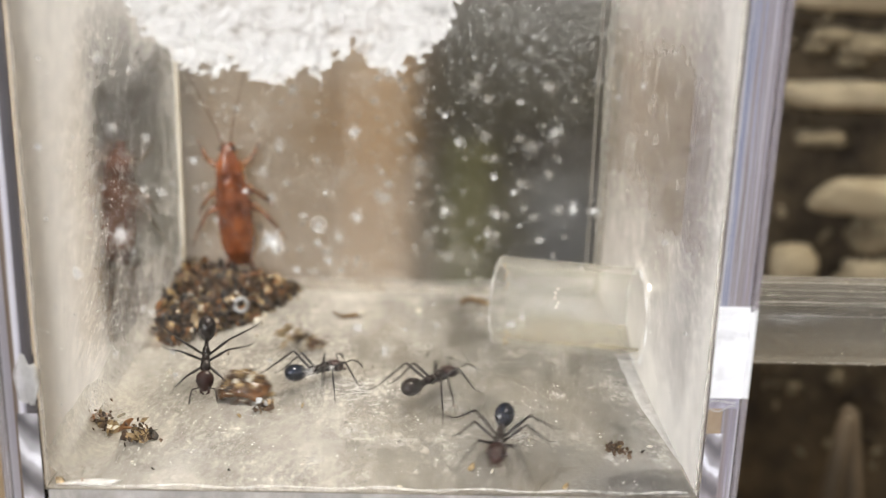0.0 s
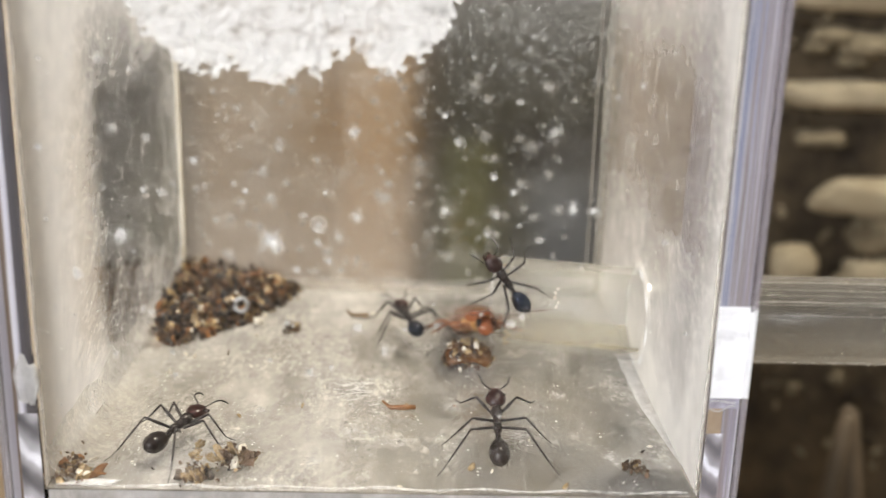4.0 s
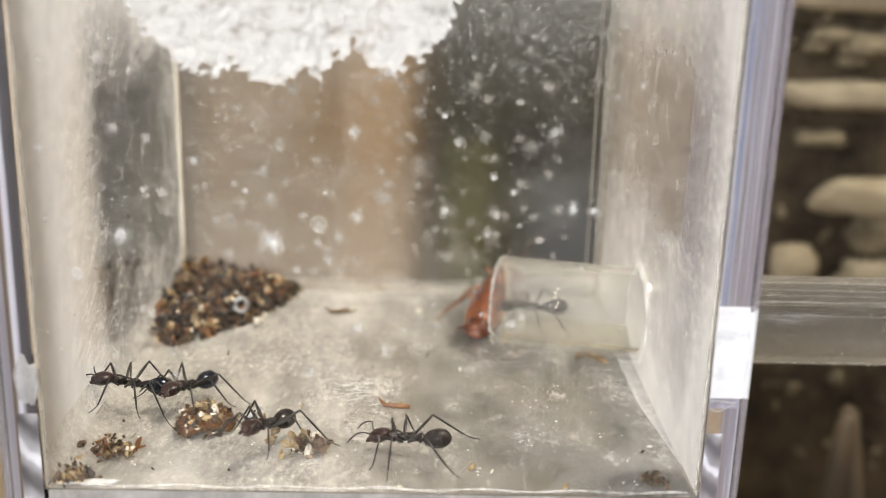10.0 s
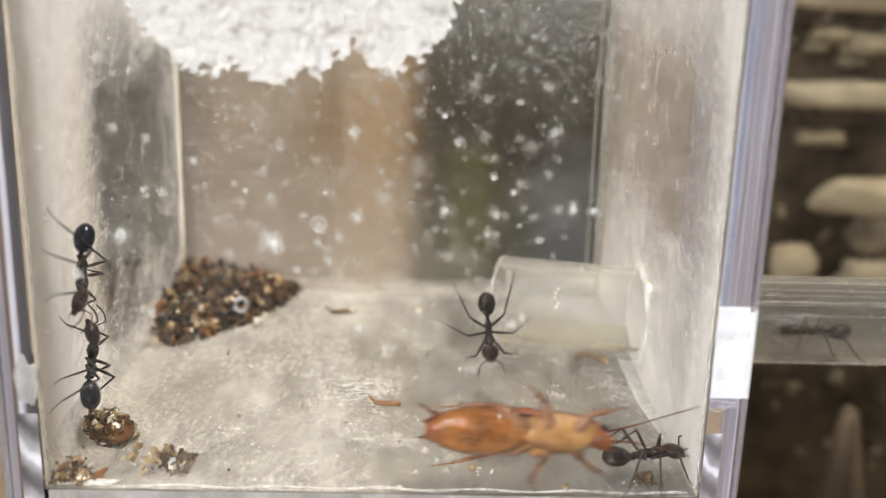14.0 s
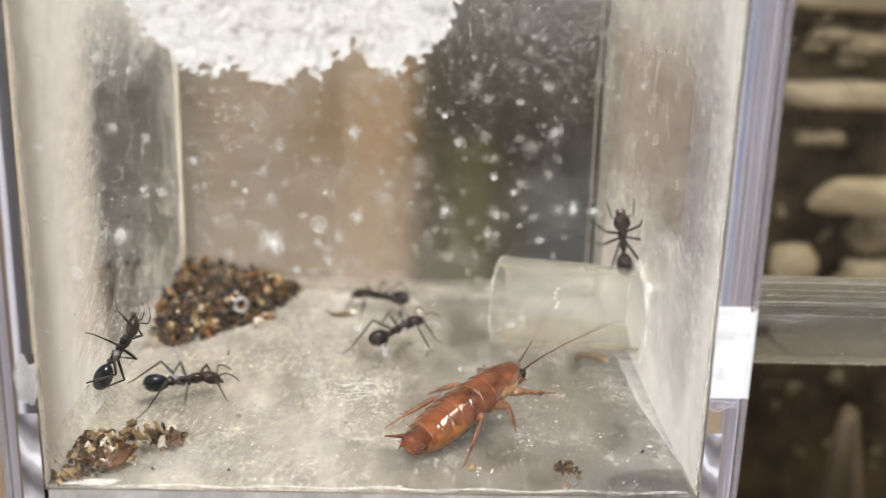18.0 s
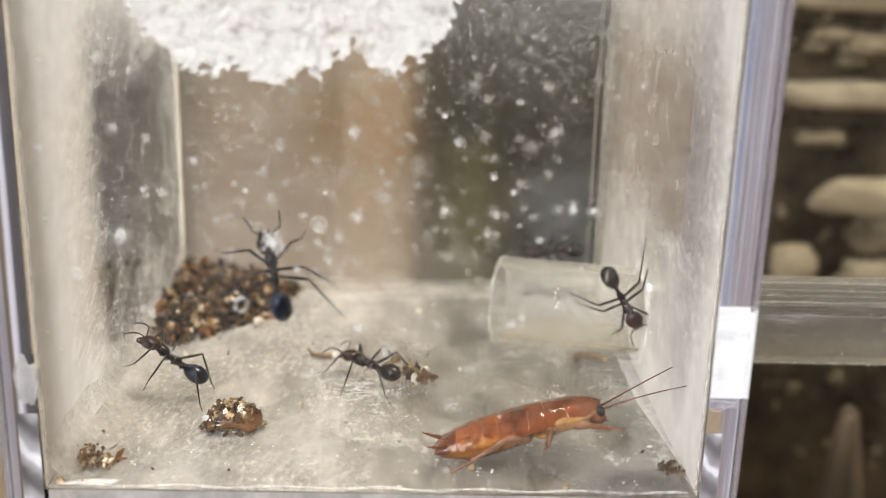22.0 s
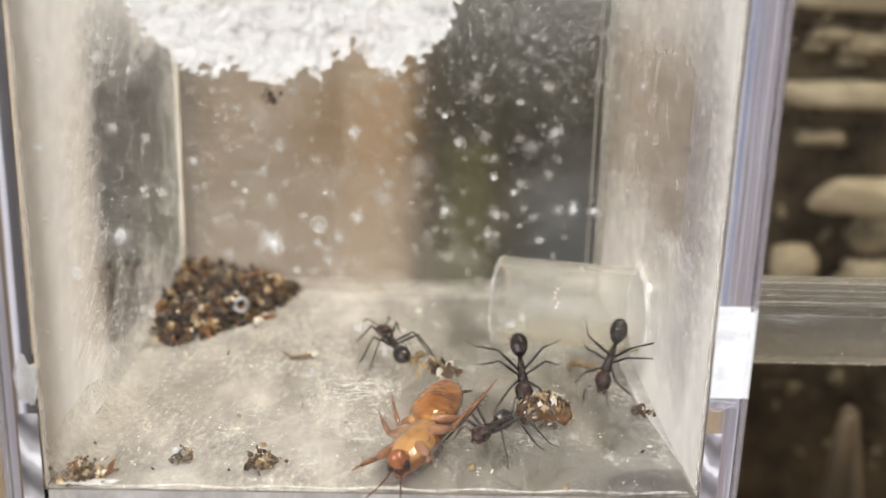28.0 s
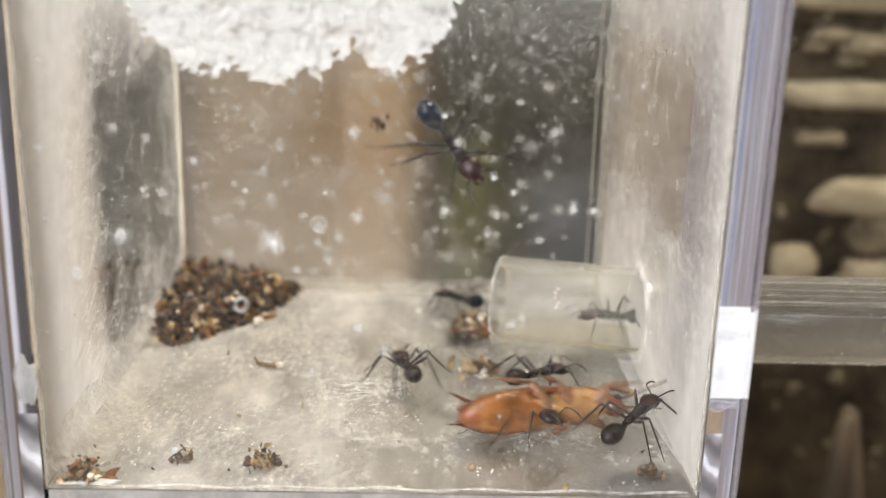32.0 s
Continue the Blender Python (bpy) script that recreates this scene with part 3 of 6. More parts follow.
# glue seams in the corners
for nm, m, pts, r in (("seam", GLUE, [(0.5, D - 0.5, 0.6), (0.5, D - 0.5, H - 1)], 0.5), ("seam", SEAM_FILM, [(W - 0.9, D - 0.9, 0.6), (W - 0.9, D - 0.9, H - 1)], 0.95),
                      ("seam", SEAM_FILM, [(0.8, D - 0.9, 0.7), (W - 0.8, D - 0.9, 0.7)], 0.8), ("seam", SEAM_FILM, [(W - 2.6, D - 0.4, 0.6), (W - 2.6, D - 0.4, H - 1)], 0.22),
                      ("seam", SEAM_FILM, [(W - 0.22, 0.3, 1.0), (W - 0.22, 0.3, H - 1)], 0.17), ("seam", SEAM_FILM, [(0.25, 0.3, 1.0), (0.25, 0.3, H - 1)], 0.2)):
    n = 24
    path = [Vector(pts[0]).lerp(Vector(pts[1]), i / n) for i in range(n + 1)]
    part(nm, rod(bmesh.new(), path, [r * (0.8 + 0.45 * noise.noise(p * 0.35)) for p in path], 8), m, box, "dried glue seam")


def drift(pts, n, run):
    """A dust drift that rounds off the corner between floor and panel: a swept hollow curve through pts, along run."""
    bm = bmesh.new()
    g = []
    for k in range(n + 1):
        f = k / n
        wide = 1 + 0.45 * noise.noise(Vector((f * 9, pts[0][0], 2.0)))
        g.append([bm.verts.new(Vector(pts[0]) + (Vector(p) - Vector(pts[0])) * wide + Vector(run) * f) for p in pts[1:]])
    for a, b in zip(g, g[1:]):
        for h in range(len(a) - 1):
            bm.faces.new((a[h], a[h + 1], b[h + 1], b[h]))
    return bm


hollow = [(1 - math.sin(h * math.pi / 16), 1 - math.cos(h * math.pi / 16)) for h in range(9)]
part("dust_drift", drift([(0.15, 0.5, 0.15)] + [(0.15 + 4.6 * a, 0.5, 0.17 + 4.6 * b) for a, b in hollow], 40, (0, D - 1, 0)), DRIFT, box, "soft grey-white dust rounding the corner")
part("dust_drift", drift([(2, D - 0.15, 0.15)] + [(2, D - 0.15 - 2.6 * a, 0.17 + 2.0 * b) for a, b in hollow], 40, (W - 4, 0, 0)), DRIFT, box, "soft grey-white dust rounding the corner")
# highlight along the glue seam, laid on the floor as a white strip
strip = bmesh.new()
side_ = [(W - 0.02, W - 0.2 - 1.75 * min(1.0, (y - 7.5) / 17) * (1 + 0.12 * noise.noise(Vector((y * 0.35, 2, 0)))), y) for y in (7.5 + 33.5 * k / 30 for k in range(31))]
rows_ = [(strip.verts.new((x1, y, 0.24)), strip.verts.new((x0, y, 0.22))) for x1, x0, y in side_]
for (va, vb), (vc, vd) in zip(rows_, rows_[1:]):
    strip.faces.new((va, vc, vd, vb))
part("seam_highlight", strip, STREAK, box, "highlight of the glued corner painted as a white tapering strip")


def powder():
    """Caked powder high on the inside of the front panel, with a ragged lower edge."""
    bm = bmesh.new()
    s = 0.22
    nx, nz = int(34 / s), int(36 / s)
    grid = {}
    for i in range(nx):
        for j in range(nz):
            x, z = 10.0 + i * s, 40.0 + j * s
            edge = 44.0 + 1.5 * noise.noise(Vector((x * 0.22, 3.0, 0))) + 0.9 * noise.noise(Vector((x * 0.8, 7.0, 0))) + 2.6 * max(0, 1 - abs(x - 32.5) / 3.5) + 1.1 * max(0, 16.5 - x) + 1.5 * max(0, x - 40.5) + 0.6 * max(0, x - 36)
            d = z - edge + 0.9 * noise.noise(Vector((x * 1.3, z * 1.3, 1.0))) + 0.5 * noise.noise(Vector((x * 3.3, z * 3.3, 5.0)))
            thin = noise.noise(Vector((x * 0.7, z * 1.6, 12.0))) + 0.5 * noise.noise(Vector((x * 2.6, z * 3.0, 2.0)))
            if d > 0 and thin > -0.95 + 0.40 * max(0, 2.2 - d):
                h = min(0.38, 0.10 + 0.12 * d) * (0.75 + 0.6 * noise.noise(Vector((x * 1.4, z * 1.4, 4.0))) + 0.5 * noise.noise(Vector((x * 3.6, z * 3.6, 9.0))))
                grid[i, j] = bm.verts.new((x, 0.18 + max(0.06, h), z))
    for (i, j), v in grid.items():
        q = [grid.get(k) for k in ((i, j), (i + 1, j), (i + 1, j + 1), (i, j + 1))]
        if all(q):
            bm.faces.new(q)
    bmesh.ops.delete(bm, geom=[v for v in bm.verts if not v.link_faces], context="VERTS")
    rim = [ed for ed in bm.edges if ed.is_boundary]
    up = bmesh.ops.extrude_edge_only(bm, edges=rim)["geom"]
    for v in up:
        if isinstance(v, bmesh.types.BMVert):
            v.co.y = 0.1
    # the face that lies against the panel shows the same lumps through the acrylic
    return bm


part("powder_coat", powder(), POWDER, box, "white caked powder band high on the front panel")


def powder_specks():
    """Loose powder flecks round the band, thinning out downwards."""
    bm = bmesh.new()
    rng = random.Random(77)
    for k in range(4200):
        x, z = (rng.gauss(50, 7) if k % 3 else rng.uniform(9, 64)), 55.5 - abs(rng.gauss(0, 6.5))
        if z < 33 or x > 67 or x < 8:
            continue
        q, a0 = rng.uniform(0.025, 0.06) * rng.choice([1, 1, 1, 1.3, 1.9]), rng.uniform(0, 6.3)
        y = 0.15 + 0.00004 * k
        bm.faces.new([bm.verts.new((x + q * rng.uniform(0.6, 1.3) * math.cos(a0 + h * 1.571), y, z + q * rng.uniform(0.6, 1.3) * math.sin(a0 + h * 1.571))) for h in range(4)])
    return bm


part("powder_specks", powder_specks(), GRAIN, box, "loose white powder flecks")["kind"] = "stuff"
SMUDGES = [(24.4, 28.0, 1.5), (30.1, 26.0, 0.4), (56.6, 31.8, 0.5), (54.6, 32.0, 0.7), (9.5, 28.3, 1.2), (17.0, 36.0, 0.5), (41.5, 41.0, 0.35), (46.5, 35.0, 0.4),
           (27.0, 25.0, 0.5), (2.0, 37.0, 0.45), (48.5, 33.5, 0.35), (22.0, 33.0, 0.3), (12.0, 33.0, 0.4)]
_r = random.Random(404)
FAINT_SMUDGES = [(_r.uniform(2, 68), 8 + 38 * _r.random() ** 0.8, 0.25 + 1.0 * _r.random() ** 2.5) for _ in range(60)]


def smudge(x, z, r, y0=0.16, dy=1.0):
    """A splash of dried powder on the panel: many small flecks, thinning outwards."""
    bm = bmesh.new()
    rng = random.Random(int(x * 100 + z))
    for k in range(int(40 + 120 * r)):
        d, a = r * abs(rng.gauss(0, 0.55)), rng.uniform(0, 6.283)
        cx, cz, q = x + d * math.cos(a), z + d * math.sin(a), rng.uniform(0.04, 0.10) * (1.5 if d < 0.5 * r else 1.0) * (0.6 + 0.3 * r)
        ring_ = [bm.verts.new((cx + q * rng.uniform(0.6, 1.3) * math.cos(j * 1.047), y0 + dy * k * 0.0004, cz + q * rng.uniform(0.6, 1.3) * math.sin(j * 1.047))) for j in range(6)]
        top = bm.verts.new((cx, y0 + dy * (k * 0.0004 + q * 0.5), cz))
        for j in range(6):
            bm.faces.new((ring_[j], ring_[(j + 1) % 6], top))
    return bm


for x, z, r in SMUDGES:
    part("smudge", smudge(x, z, r), SMUDGE, box, "round white splash of dried powder")
for x, z, r in FAINT_SMUDGES:
    part("smudge", smudge(x, z, r), FAINT, box, "faint dried splash")
for _ in range(90):
    part("smudge", smudge(_r.uniform(2, 68), 3 + 34 * _r.random() ** 1.1, 0.5 + 1.6 * _r.random() ** 2, D - 0.18, -1.0), FAINT, box, "faint dried splash on the back panel")
for _ in range(85):
    part("smudge", smudge(4 + 50 * _r.random(), 3 + 30 * _r.random() ** 1.2, 0.22 + 0.5 * _r.random() ** 2, D - 0.17, -1.0), SMUDGE if _r.random() < 0.05 else FAINT, box, "small dried splash on the back panel")


def floor_blotch(x, y, r):
    """A cloudy white patch on the floor, made of many small flecks."""
    bm = bmesh.new()
    rng = random.Random(int(x * 37 + y * 11))
    for k in range(int(60 + 60 * r)):
        d, a = r * abs(rng.gauss(0, 0.6)), rng.uniform(0, 6.283)
        cx, cy, q = x + d * math.cos(a), y + d * 1.3 * math.sin(a), rng.uniform(0.08, 0.26)
        ring_ = [bm.verts.new((cx + q * rng.uniform(0.6, 1.3) * math.cos(j * 1.047), cy + q * rng.uniform(0.6, 1.3) * math.sin(j * 1.047), 0.16 + k * 0.0004)) for j in range(6)]
        bm.faces.new(ring_)
    return bm


for x, y, r in ((31.5, 14.5, 1.6), (37.5, 12, 1.2), (25, 31, 1.4), (44, 22, 1.0), (20, 20, 1.2), (52, 14, 1.3), (14, 9, 1.5), (58, 26, 1.0), (35, 42, 1.8), (47, 34, 1.1), (28, 7, 1.0), (62, 9, 1.2), (40, 52, 2.0), (22, 46, 1.3)):
    part("blotch", floor_blotch(x, y, r), FAINT, box, "cloudy white patch on the floor")
ring_ = [(29.2 + 0.75 * math.cos(a), 0.2, 29.8 + 0.75 * math.sin(a)) for a in (k * math.pi / 12 for k in range(25))]
part("smudge_ring", rod(bmesh.new(), ring_, [0.10] * 25, 5), FAINT, box, "round dried drop mark")
part("smudge", smudge(29.2, 29.8, 0.62), FAINT, box, "round dried drop mark")



def grains(n, spots, seed):
    """Tiny glassy grains that catch the light; spots gives a place and a normal."""
    bm = bmesh.new()
    rng = random.Random(seed)
    for k in range(n):
        p, nrm = spots(rng)
        q = rng.uniform(0.04, 0.10) * rng.choice([1, 1, 1, 1.8])
        a = Vector((rng.gauss(0, 1), rng.gauss(0, 1), rng.gauss(0, 1))).normalized()
        u = nrm.cross(a).normalized()
        w = nrm.cross(u)
        base = [bm.verts.new(p + q * rng.uniform(0.7, 1.4) * (math.cos(j * 1.571) * u + math.sin(j * 1.571) * w)) for j in range(4)]
        tip = bm.verts.new(p + nrm * q * rng.uniform(0.5, 1.2) + u * q * 0.4)
        for j in range(4):
            bm.faces.new((base[j], base[(j + 1) % 4], tip))
    return bm


part("floor_grains", grains(2300, lambda g_: (Vector((1 + (W - 2) * g_.random() ** 1.35, D * g_.random() ** 0.8, 0.16)), Vector((0, 0, 1))), 1), GRAIN, box, "tiny bright grains on the floor", False)["kind"] = "stuff"
part("left_grains", grains(1900, lambda g_: (Vector((0.16, g_.uniform(1, D - 1), 2 + 50 * g_.random() ** 1.2)), Vector((1, 0, 0))), 2), GRAIN, box, "tiny bright grains on the side panel", False)["kind"] = "stuff"
part("right_grains", grains(600, lambda g_: (Vector((W - 0.16, g_.uniform(1, D - 1), 2 + 50 * g_.random() ** 1.2)), Vector((-1, 0, 0))), 3), GRAIN, box, "tiny bright grains on the side panel", False)["kind"] = "stuff"
part("back_grains", grains(1900, lambda g_: (Vector((g_.uniform(1, W - 1), D - 0.16, 2 + 48 * g_.random() ** 1.1)), Vector((0, -1, 0))), 4), GRAIN, box, "tiny bright grains on the back panel", False)["kind"] = "stuff"
sc = bmesh.new()
rng = random.Random(31)
for k in range(46):
    x, y = 31 + rng.gauss(0, 1.6), 27.5 + rng.gauss(0, 2.2)
    a, l = rng.gauss(0.05, 0.25), rng.uniform(0.4, 1.8)
    rod(sc, [(x, y, 0.17), (x + l * math.cos(a), y + l * math.sin(a), 0.17)], [0.05, 0.02], 4)
part("scratches", sc, GRAIN, box, "white scratches on the floor")

# ---- tubes ----
connector = thing("connector_tube", "milky silicone tube stub lying on the box floor", "tube")
clear_tube = thing("clear_tube", "long clear plastic tube leading out of the box", "tube")
STUB_A, STUB_B = Vector((51.2, 43.5, 7.2)), Vector((72.8, 37.0, 7.45))


def tube_part(name, a, b, r_out, r_in, mat, parent, label=""):
    d = b - a
    turn = d.to_track_quat("X", "Z").to_matrix().to_4x4()
    bm = pipe(0, d.length, r_out, r_in)
    bmesh.ops.transform(bm, matrix=Matrix.Translation(a) @ turn, verts=bm.verts)
    ob = part(name, bm, mat, parent, label)
    return ob


sleeve = tube_part("sleeve", STUB_A, STUB_B, 6.45, 5.5, SILICONE, connector, "milky soft silicone sleeve")
outer = tube_part("pipe", Vector((73.4, 36.5, 7.1)), Vector((330, 36.5, 7.1)), 6.15, 5.2, TUBE_CLEAR, clear_tube, "clear smooth plastic pipe")
outer.visible_shadow = False
sleeve.visible_shadow = False
tube_part("tube_dust", Vector((73.4, 36.5, 7.1)), Vector((330, 36.5, 7.1)), 6.2, 6.18, TUBE_FILM, clear_tube, "thin dusty haze on the pipe")
for k in range(40):
    a, x = random.uniform(-1.2, 1.6), random.uniform(76, 118)
    part("dust_fleck", blob(bmesh.new(), (x, 36.5 - 6.2 * math.cos(a), 7.1 + 6.2 * math.sin(a)), (random.uniform(0.05, 0.13),) * 3, None, 6, 4), CRUMB_PALE, clear_tube)
rim = bmesh.new()
circle = [STUB_B + Vector((-2.2, -6.55 * math.cos(a), 6.55 * math.sin(a))) for a in (k * math.pi / 14 - 1.75 for k in range(30))]
part("glue_ring", rod(rim, circle, [0.82 + 0.15 * math.sin(k * 1.9) for k in range(30)], 10), GLUE_WHITE, connector, "white glue round the tube at the wall")


for r_, rad in ((6.4, 0.17), (5.55, 0.13)):
    d = (STUB_B - STUB_A).normalized()
    u = d.cross(Vector((0, 0, 1))).normalized()
    v = d.cross(u)
    loop2 = [STUB_A + r_ * (math.cos(k * math.pi / 20) * u + math.sin(k * math.pi / 20) * v) - d * 0.05 for k in range(41)]
    part("lip", rod(bmesh.new(), loop2, [rad] * 41, 6), FAINT, connector, "pale cut lip of the tube")
for k, (a, f, n) in enumerate(((0.6, 0.02, 7), (-0.9, 0.03, 6), (0.3, 0.33, 5))):
    # dried drips and crumbs on the sleeve
    for j in range(n):
        p = STUB_A + (STUB_B - STUB_A) * (f + 0.012 * math.sin(j * 2.0)) + Vector((0, -6.5 * math.cos(a + j * 0.1), 6.5 * math.sin(a + j * 0.1)))
        part("dried_drop", blob(bmesh.new(), p, (0.16, 0.12, 0.2), None, 7, 5, 0.3, j), (CRUMB_TAN if k < 2 else CRUMB_PALE), connector)

silt = bmesh.new()
turn_ = (STUB_B - STUB_A).to_track_quat("X", "Z").to_matrix()
g_ = [[silt.verts.new(STUB_A + turn_ @ Vector((21.5 * i / 20, 5.4 * math.sin(a), -5.4 * math.cos(a)))) for a in (-0.9 + 1.8 * j / 12 for j in range(13))] for i in range(21)]
for i in range(20):
    for j in range(12):
        silt.faces.new((g_[i][j], g_[i + 1][j], g_[i + 1][j + 1], g_[i][j + 1]))
part("silt", silt, SILT, connector, "yellowish silt along the bottom of the tube")
for z, r in ((6.0, 0.07), (5.4, 0.04), (4.9, 0.03), (4.2, 0.08), (3.9, 0.04), (2.6, 0.025), (-4.9, 0.12)):
    # highlights along the clear pipe, laid on as thin white rods
    y = -math.sqrt(6.2 ** 2 - z ** 2)
    pts = [(74 + 60 * k / 40, 36.5 + y, 7.1 + z + 0.12 * noise.noise(Vector((k * 0.2, z, 0)))) for k in range(41)]
    part("highlight_line", rod(bmesh.new(), pts, [r * (0.4 + 0.6 * abs(noise.noise(Vector((k * 0.7, z, 3))))) for k in range(41)], 5), GLUE_WHITE if z > 0 else SMEAR, clear_tube)

# ---- heap of refuse in the back corner ----
def chip(bm, c, size, seed):
    """A crumpled flake: a squashed, noisy blob, turned at random."""
    rng = random.Random(seed)
    turn = Euler((rng.uniform(0, 6.3), rng.uniform(0, 6.3), rng.uniform(0, 6.3))).to_matrix()
    kind = rng.random()
    r = (size, size * rng.uniform(0.45, 0.9), size * (rng.uniform(0.12, 0.3) if kind < 0.7 else rng.uniform(0.4, 0.8)))
    return blob(bm, c, r, turn, 8, 5, 0.9, seed)


HEAP_MATS = [(CRUMB_BROWN, 0.40, "brown refuse flakes"), (CRUMB_DARK, 0.29, "dark refuse flakes"), (CRUMB_TAN, 0.17, "tan husks"), (CRUMB_ORANGE, 0.11, "orange husks"), (CRUMB_PALE, 0.03, "pale crumbs")]
heap = thing("refuse_heap", "heap of brown seed husks and insect refuse in the corner", "refuse")
heap["kind"] = "stuff"


def heap_height(x, y):
    """Height of the heap over the floor, from its corner."""
    u, v = max(0, x) / 20.0, (D - y) / 28.5
    w = 1 - (u ** 1.5 + v ** 1.6)
    return 4.6 * max(0, w) ** 0.55 * (1 + 0.25 * noise.noise(Vector((x * 0.35, y * 0.35, 3.0))))


rng = random.Random(5)
bms = [bmesh.new() for _ in HEAP_MATS]
for k in range(2600):
    x, y = 0.6 + 19.5 * rng.random() ** 1.1, D - 0.6 - 28 * rng.random() ** 1.1
    h = heap_height(x, y)
    if h < 0.25:
        continue
    z = h * rng.uniform(0.55, 1.0)
    pick, acc = rng.random(), 0
    for i, (m, wgt, _) in enumerate(HEAP_MATS):
        acc += wgt
        if pick <= acc:
            break
    chip(bms[i], (x, y, max(0.35, z)), rng.uniform(0.25, 0.85), k)
for k in range(260):
    # larger curled scraps that stand out of the surface
    x, y = 0.8 + 20 * rng.random() ** 1.1, D - 0.8 - 28 * rng.random() ** 1.1
    h = heap_height(x, y)
    if h > 0.3:
        i = rng.choice([0, 0, 1, 1, 2, 3])
        turn_h = Euler((rng.uniform(0, 6.3), rng.uniform(0, 6.3), rng.uniform(0, 6.3))).to_matrix()
        q = rng.uniform(0.6, 1.3)
        blob(bms[i], (x, y, h * rng.uniform(0.95, 1.12) + 0.2), (q, q * 0.45, q * 0.12), turn_h, 9, 6, 0.8, k * 1.3, lambda c: Vector((c.x, c.y, c.z + 1.6 * c.x * c.x - 0.6)))
for k in range(90):
    x, y, a = rng.uniform(1, 20), D - rng.uniform(1, 28), rng.uniform(0, 6.3)
    h = heap_height(x, y)
    if h > 0.2:
        p = Vector((x, y, h + 0.15))
        q = p + Vector((math.cos(a), math.sin(a), rng.uniform(-0.1, 0.7))) * rng.uniform(1.0, 2.2)
        rod(bms[rng.choice([0, 1, 1, 2])], [p, p.lerp(q, 0.5) + Vector((0, 0, 0.35)), q], [0.13, 0.11, 0.05], 5)
for (m, w, lab), b_ in zip(HEAP_MATS, bms):
    part("flakes", b_, m, heap, lab, False)["kind"] = "stuff"
for k in range(70):
    x, y = rng.uniform(1, 24), D - rng.uniform(1, 30)
    if 0 < heap_height(x, y) < 1.4 or rng.random() < 0.15:
        part("crumb", chip(bmesh.new(), (x, y, 0.3), rng.uniform(0.2, 0.5), 2000 + k), rng.choice([CRUMB_PALE, CRUMB_PALE, CRUMB_TAN, CRUMB_BROWN]), heap)
ring = bmesh.new()
loop_ = [(12.6 + 0.95 * math.cos(a), 50.6 + 0.35 * math.sin(a), 3.1 + 0.95 * math.sin(a)) for a in (k * math.pi / 9 for k in range(19))]
part("ring_shell", rod(ring, loop_, [0.34] * 19, 8), RING_GREY, heap, "small grey ring-shaped shell")
part("pale_bead", blob(bmesh.new(), (15.4, 49.0, 1.2), (0.75, 0.7, 0.65), None, 12, 8, 0.25, 3), CRUMB_PALE, heap, "white crumb")
for k in range(9):
    x, y = rng.uniform(1.5, 17), D - rng.uniform(2, 22)
    a, z = rng.uniform(0, 6.3), heap_height(x, y) + 0.3
    p = Vector((x, y, max(0.4, z)))
    q = p + Vector((math.cos(a) * 2.4, math.sin(a) * 2.4, rng.uniform(-0.3, 1.0)))
    part("insect_leg", rod(bmesh.new(), [p, p.lerp(q, 0.5) + Vector((0, 0, 0.5)), q], [0.16, 0.13, 0.07], 6), CRUMB_BROWN, heap)

# ---- specks on the floor ----
SPECKS = [(40.9, 39.2, 0.4, CRUMB_DARK), (45.4, 33.7, 0.45, CRUMB_PALE), (28.3, 38.0, 0.4, CRUMB_PALE), (39.5, 57.5, 0.5, CRUMB_PALE), (67.1, 11.6, 0.45, CRUMB_PALE), (55.8, 1.5, 0.6, CRUMB_TAN), (45.8, 5.6, 0.7, CRUMB_TAN), (3.7, 1.0, 0.6, CRUMB_ORANGE), (1.3, 1.0, 0.7, CRUMB_TAN), (1.6, 26.5, 0.25, CRUMB_DARK), (18.7, 4.4, 0.25, CRUMB_DARK), (24.3, 42.5, 0.22, CRUMB_DARK), (10.3, 4.4, 0.25, CRUMB_DARK), (33.3, 34.5, 0.25, CRUMB_DARK), (38.1, 27.1, 0.2, CRUMB_DARK), (66.0, 10.4, 0.3, CRUMB_DARK), (37.6, 1.0, 0.35, CRUMB_PALE), (48.0, 5.0, 0.3, CRUMB_PALE), (44.3, 22.0, 0.25, CRUMB_ORANGE), (25.0, 21.2, 0.5, CRUMB_TAN), (20.2, 8.8, 0.25, CRUMB_PALE), (6.1, 30.9, 0.4, CRUMB_PALE), (7.1, 36.9, 0.5, CRUMB_PALE), (8.3, 36.6, 0.4, CRUMB_PALE), (27.3, 27.1, 0.3, CRUMB_PALE), (17.6, 18.1, 0.35, CRUMB_TAN), (61.7, 14.1, 0.2, CRUMB_PALE), (52.9, 12.8, 0.2, CRUMB_PALE)]
for i, (x, y, r, m) in enumerate(SPECKS):
    bm = chip(bmesh.new(), (0, 0, 0), r, 300 + i)
    sp = part("crumb", bm, m)
    sp.location = (x * MM, y * MM, (0.12 + r * 0.45) * MM)
    tagged(sp, {"CRUMB": "tiny crumb lying on the dusty box floor"}["CRUMB"], "crumb", "crumbs on the box floor")


# ---- ants ----
def leg_points(side, kind):
    """Hip, knee, ankle and foot of a leg, in the ant's space."""
    hip = {"fore": (1.75, 0.42, 2.05), "mid": (0.95, 0.45, 1.95), "hind": (0.2, 0.42, 1.95)}[kind]
    knee = {"fore": (3.1, 2.1, 3.3), "mid": (0.6, 2.9, 3.5), "hind": (-1.7, 2.5, 3.9)}[kind]
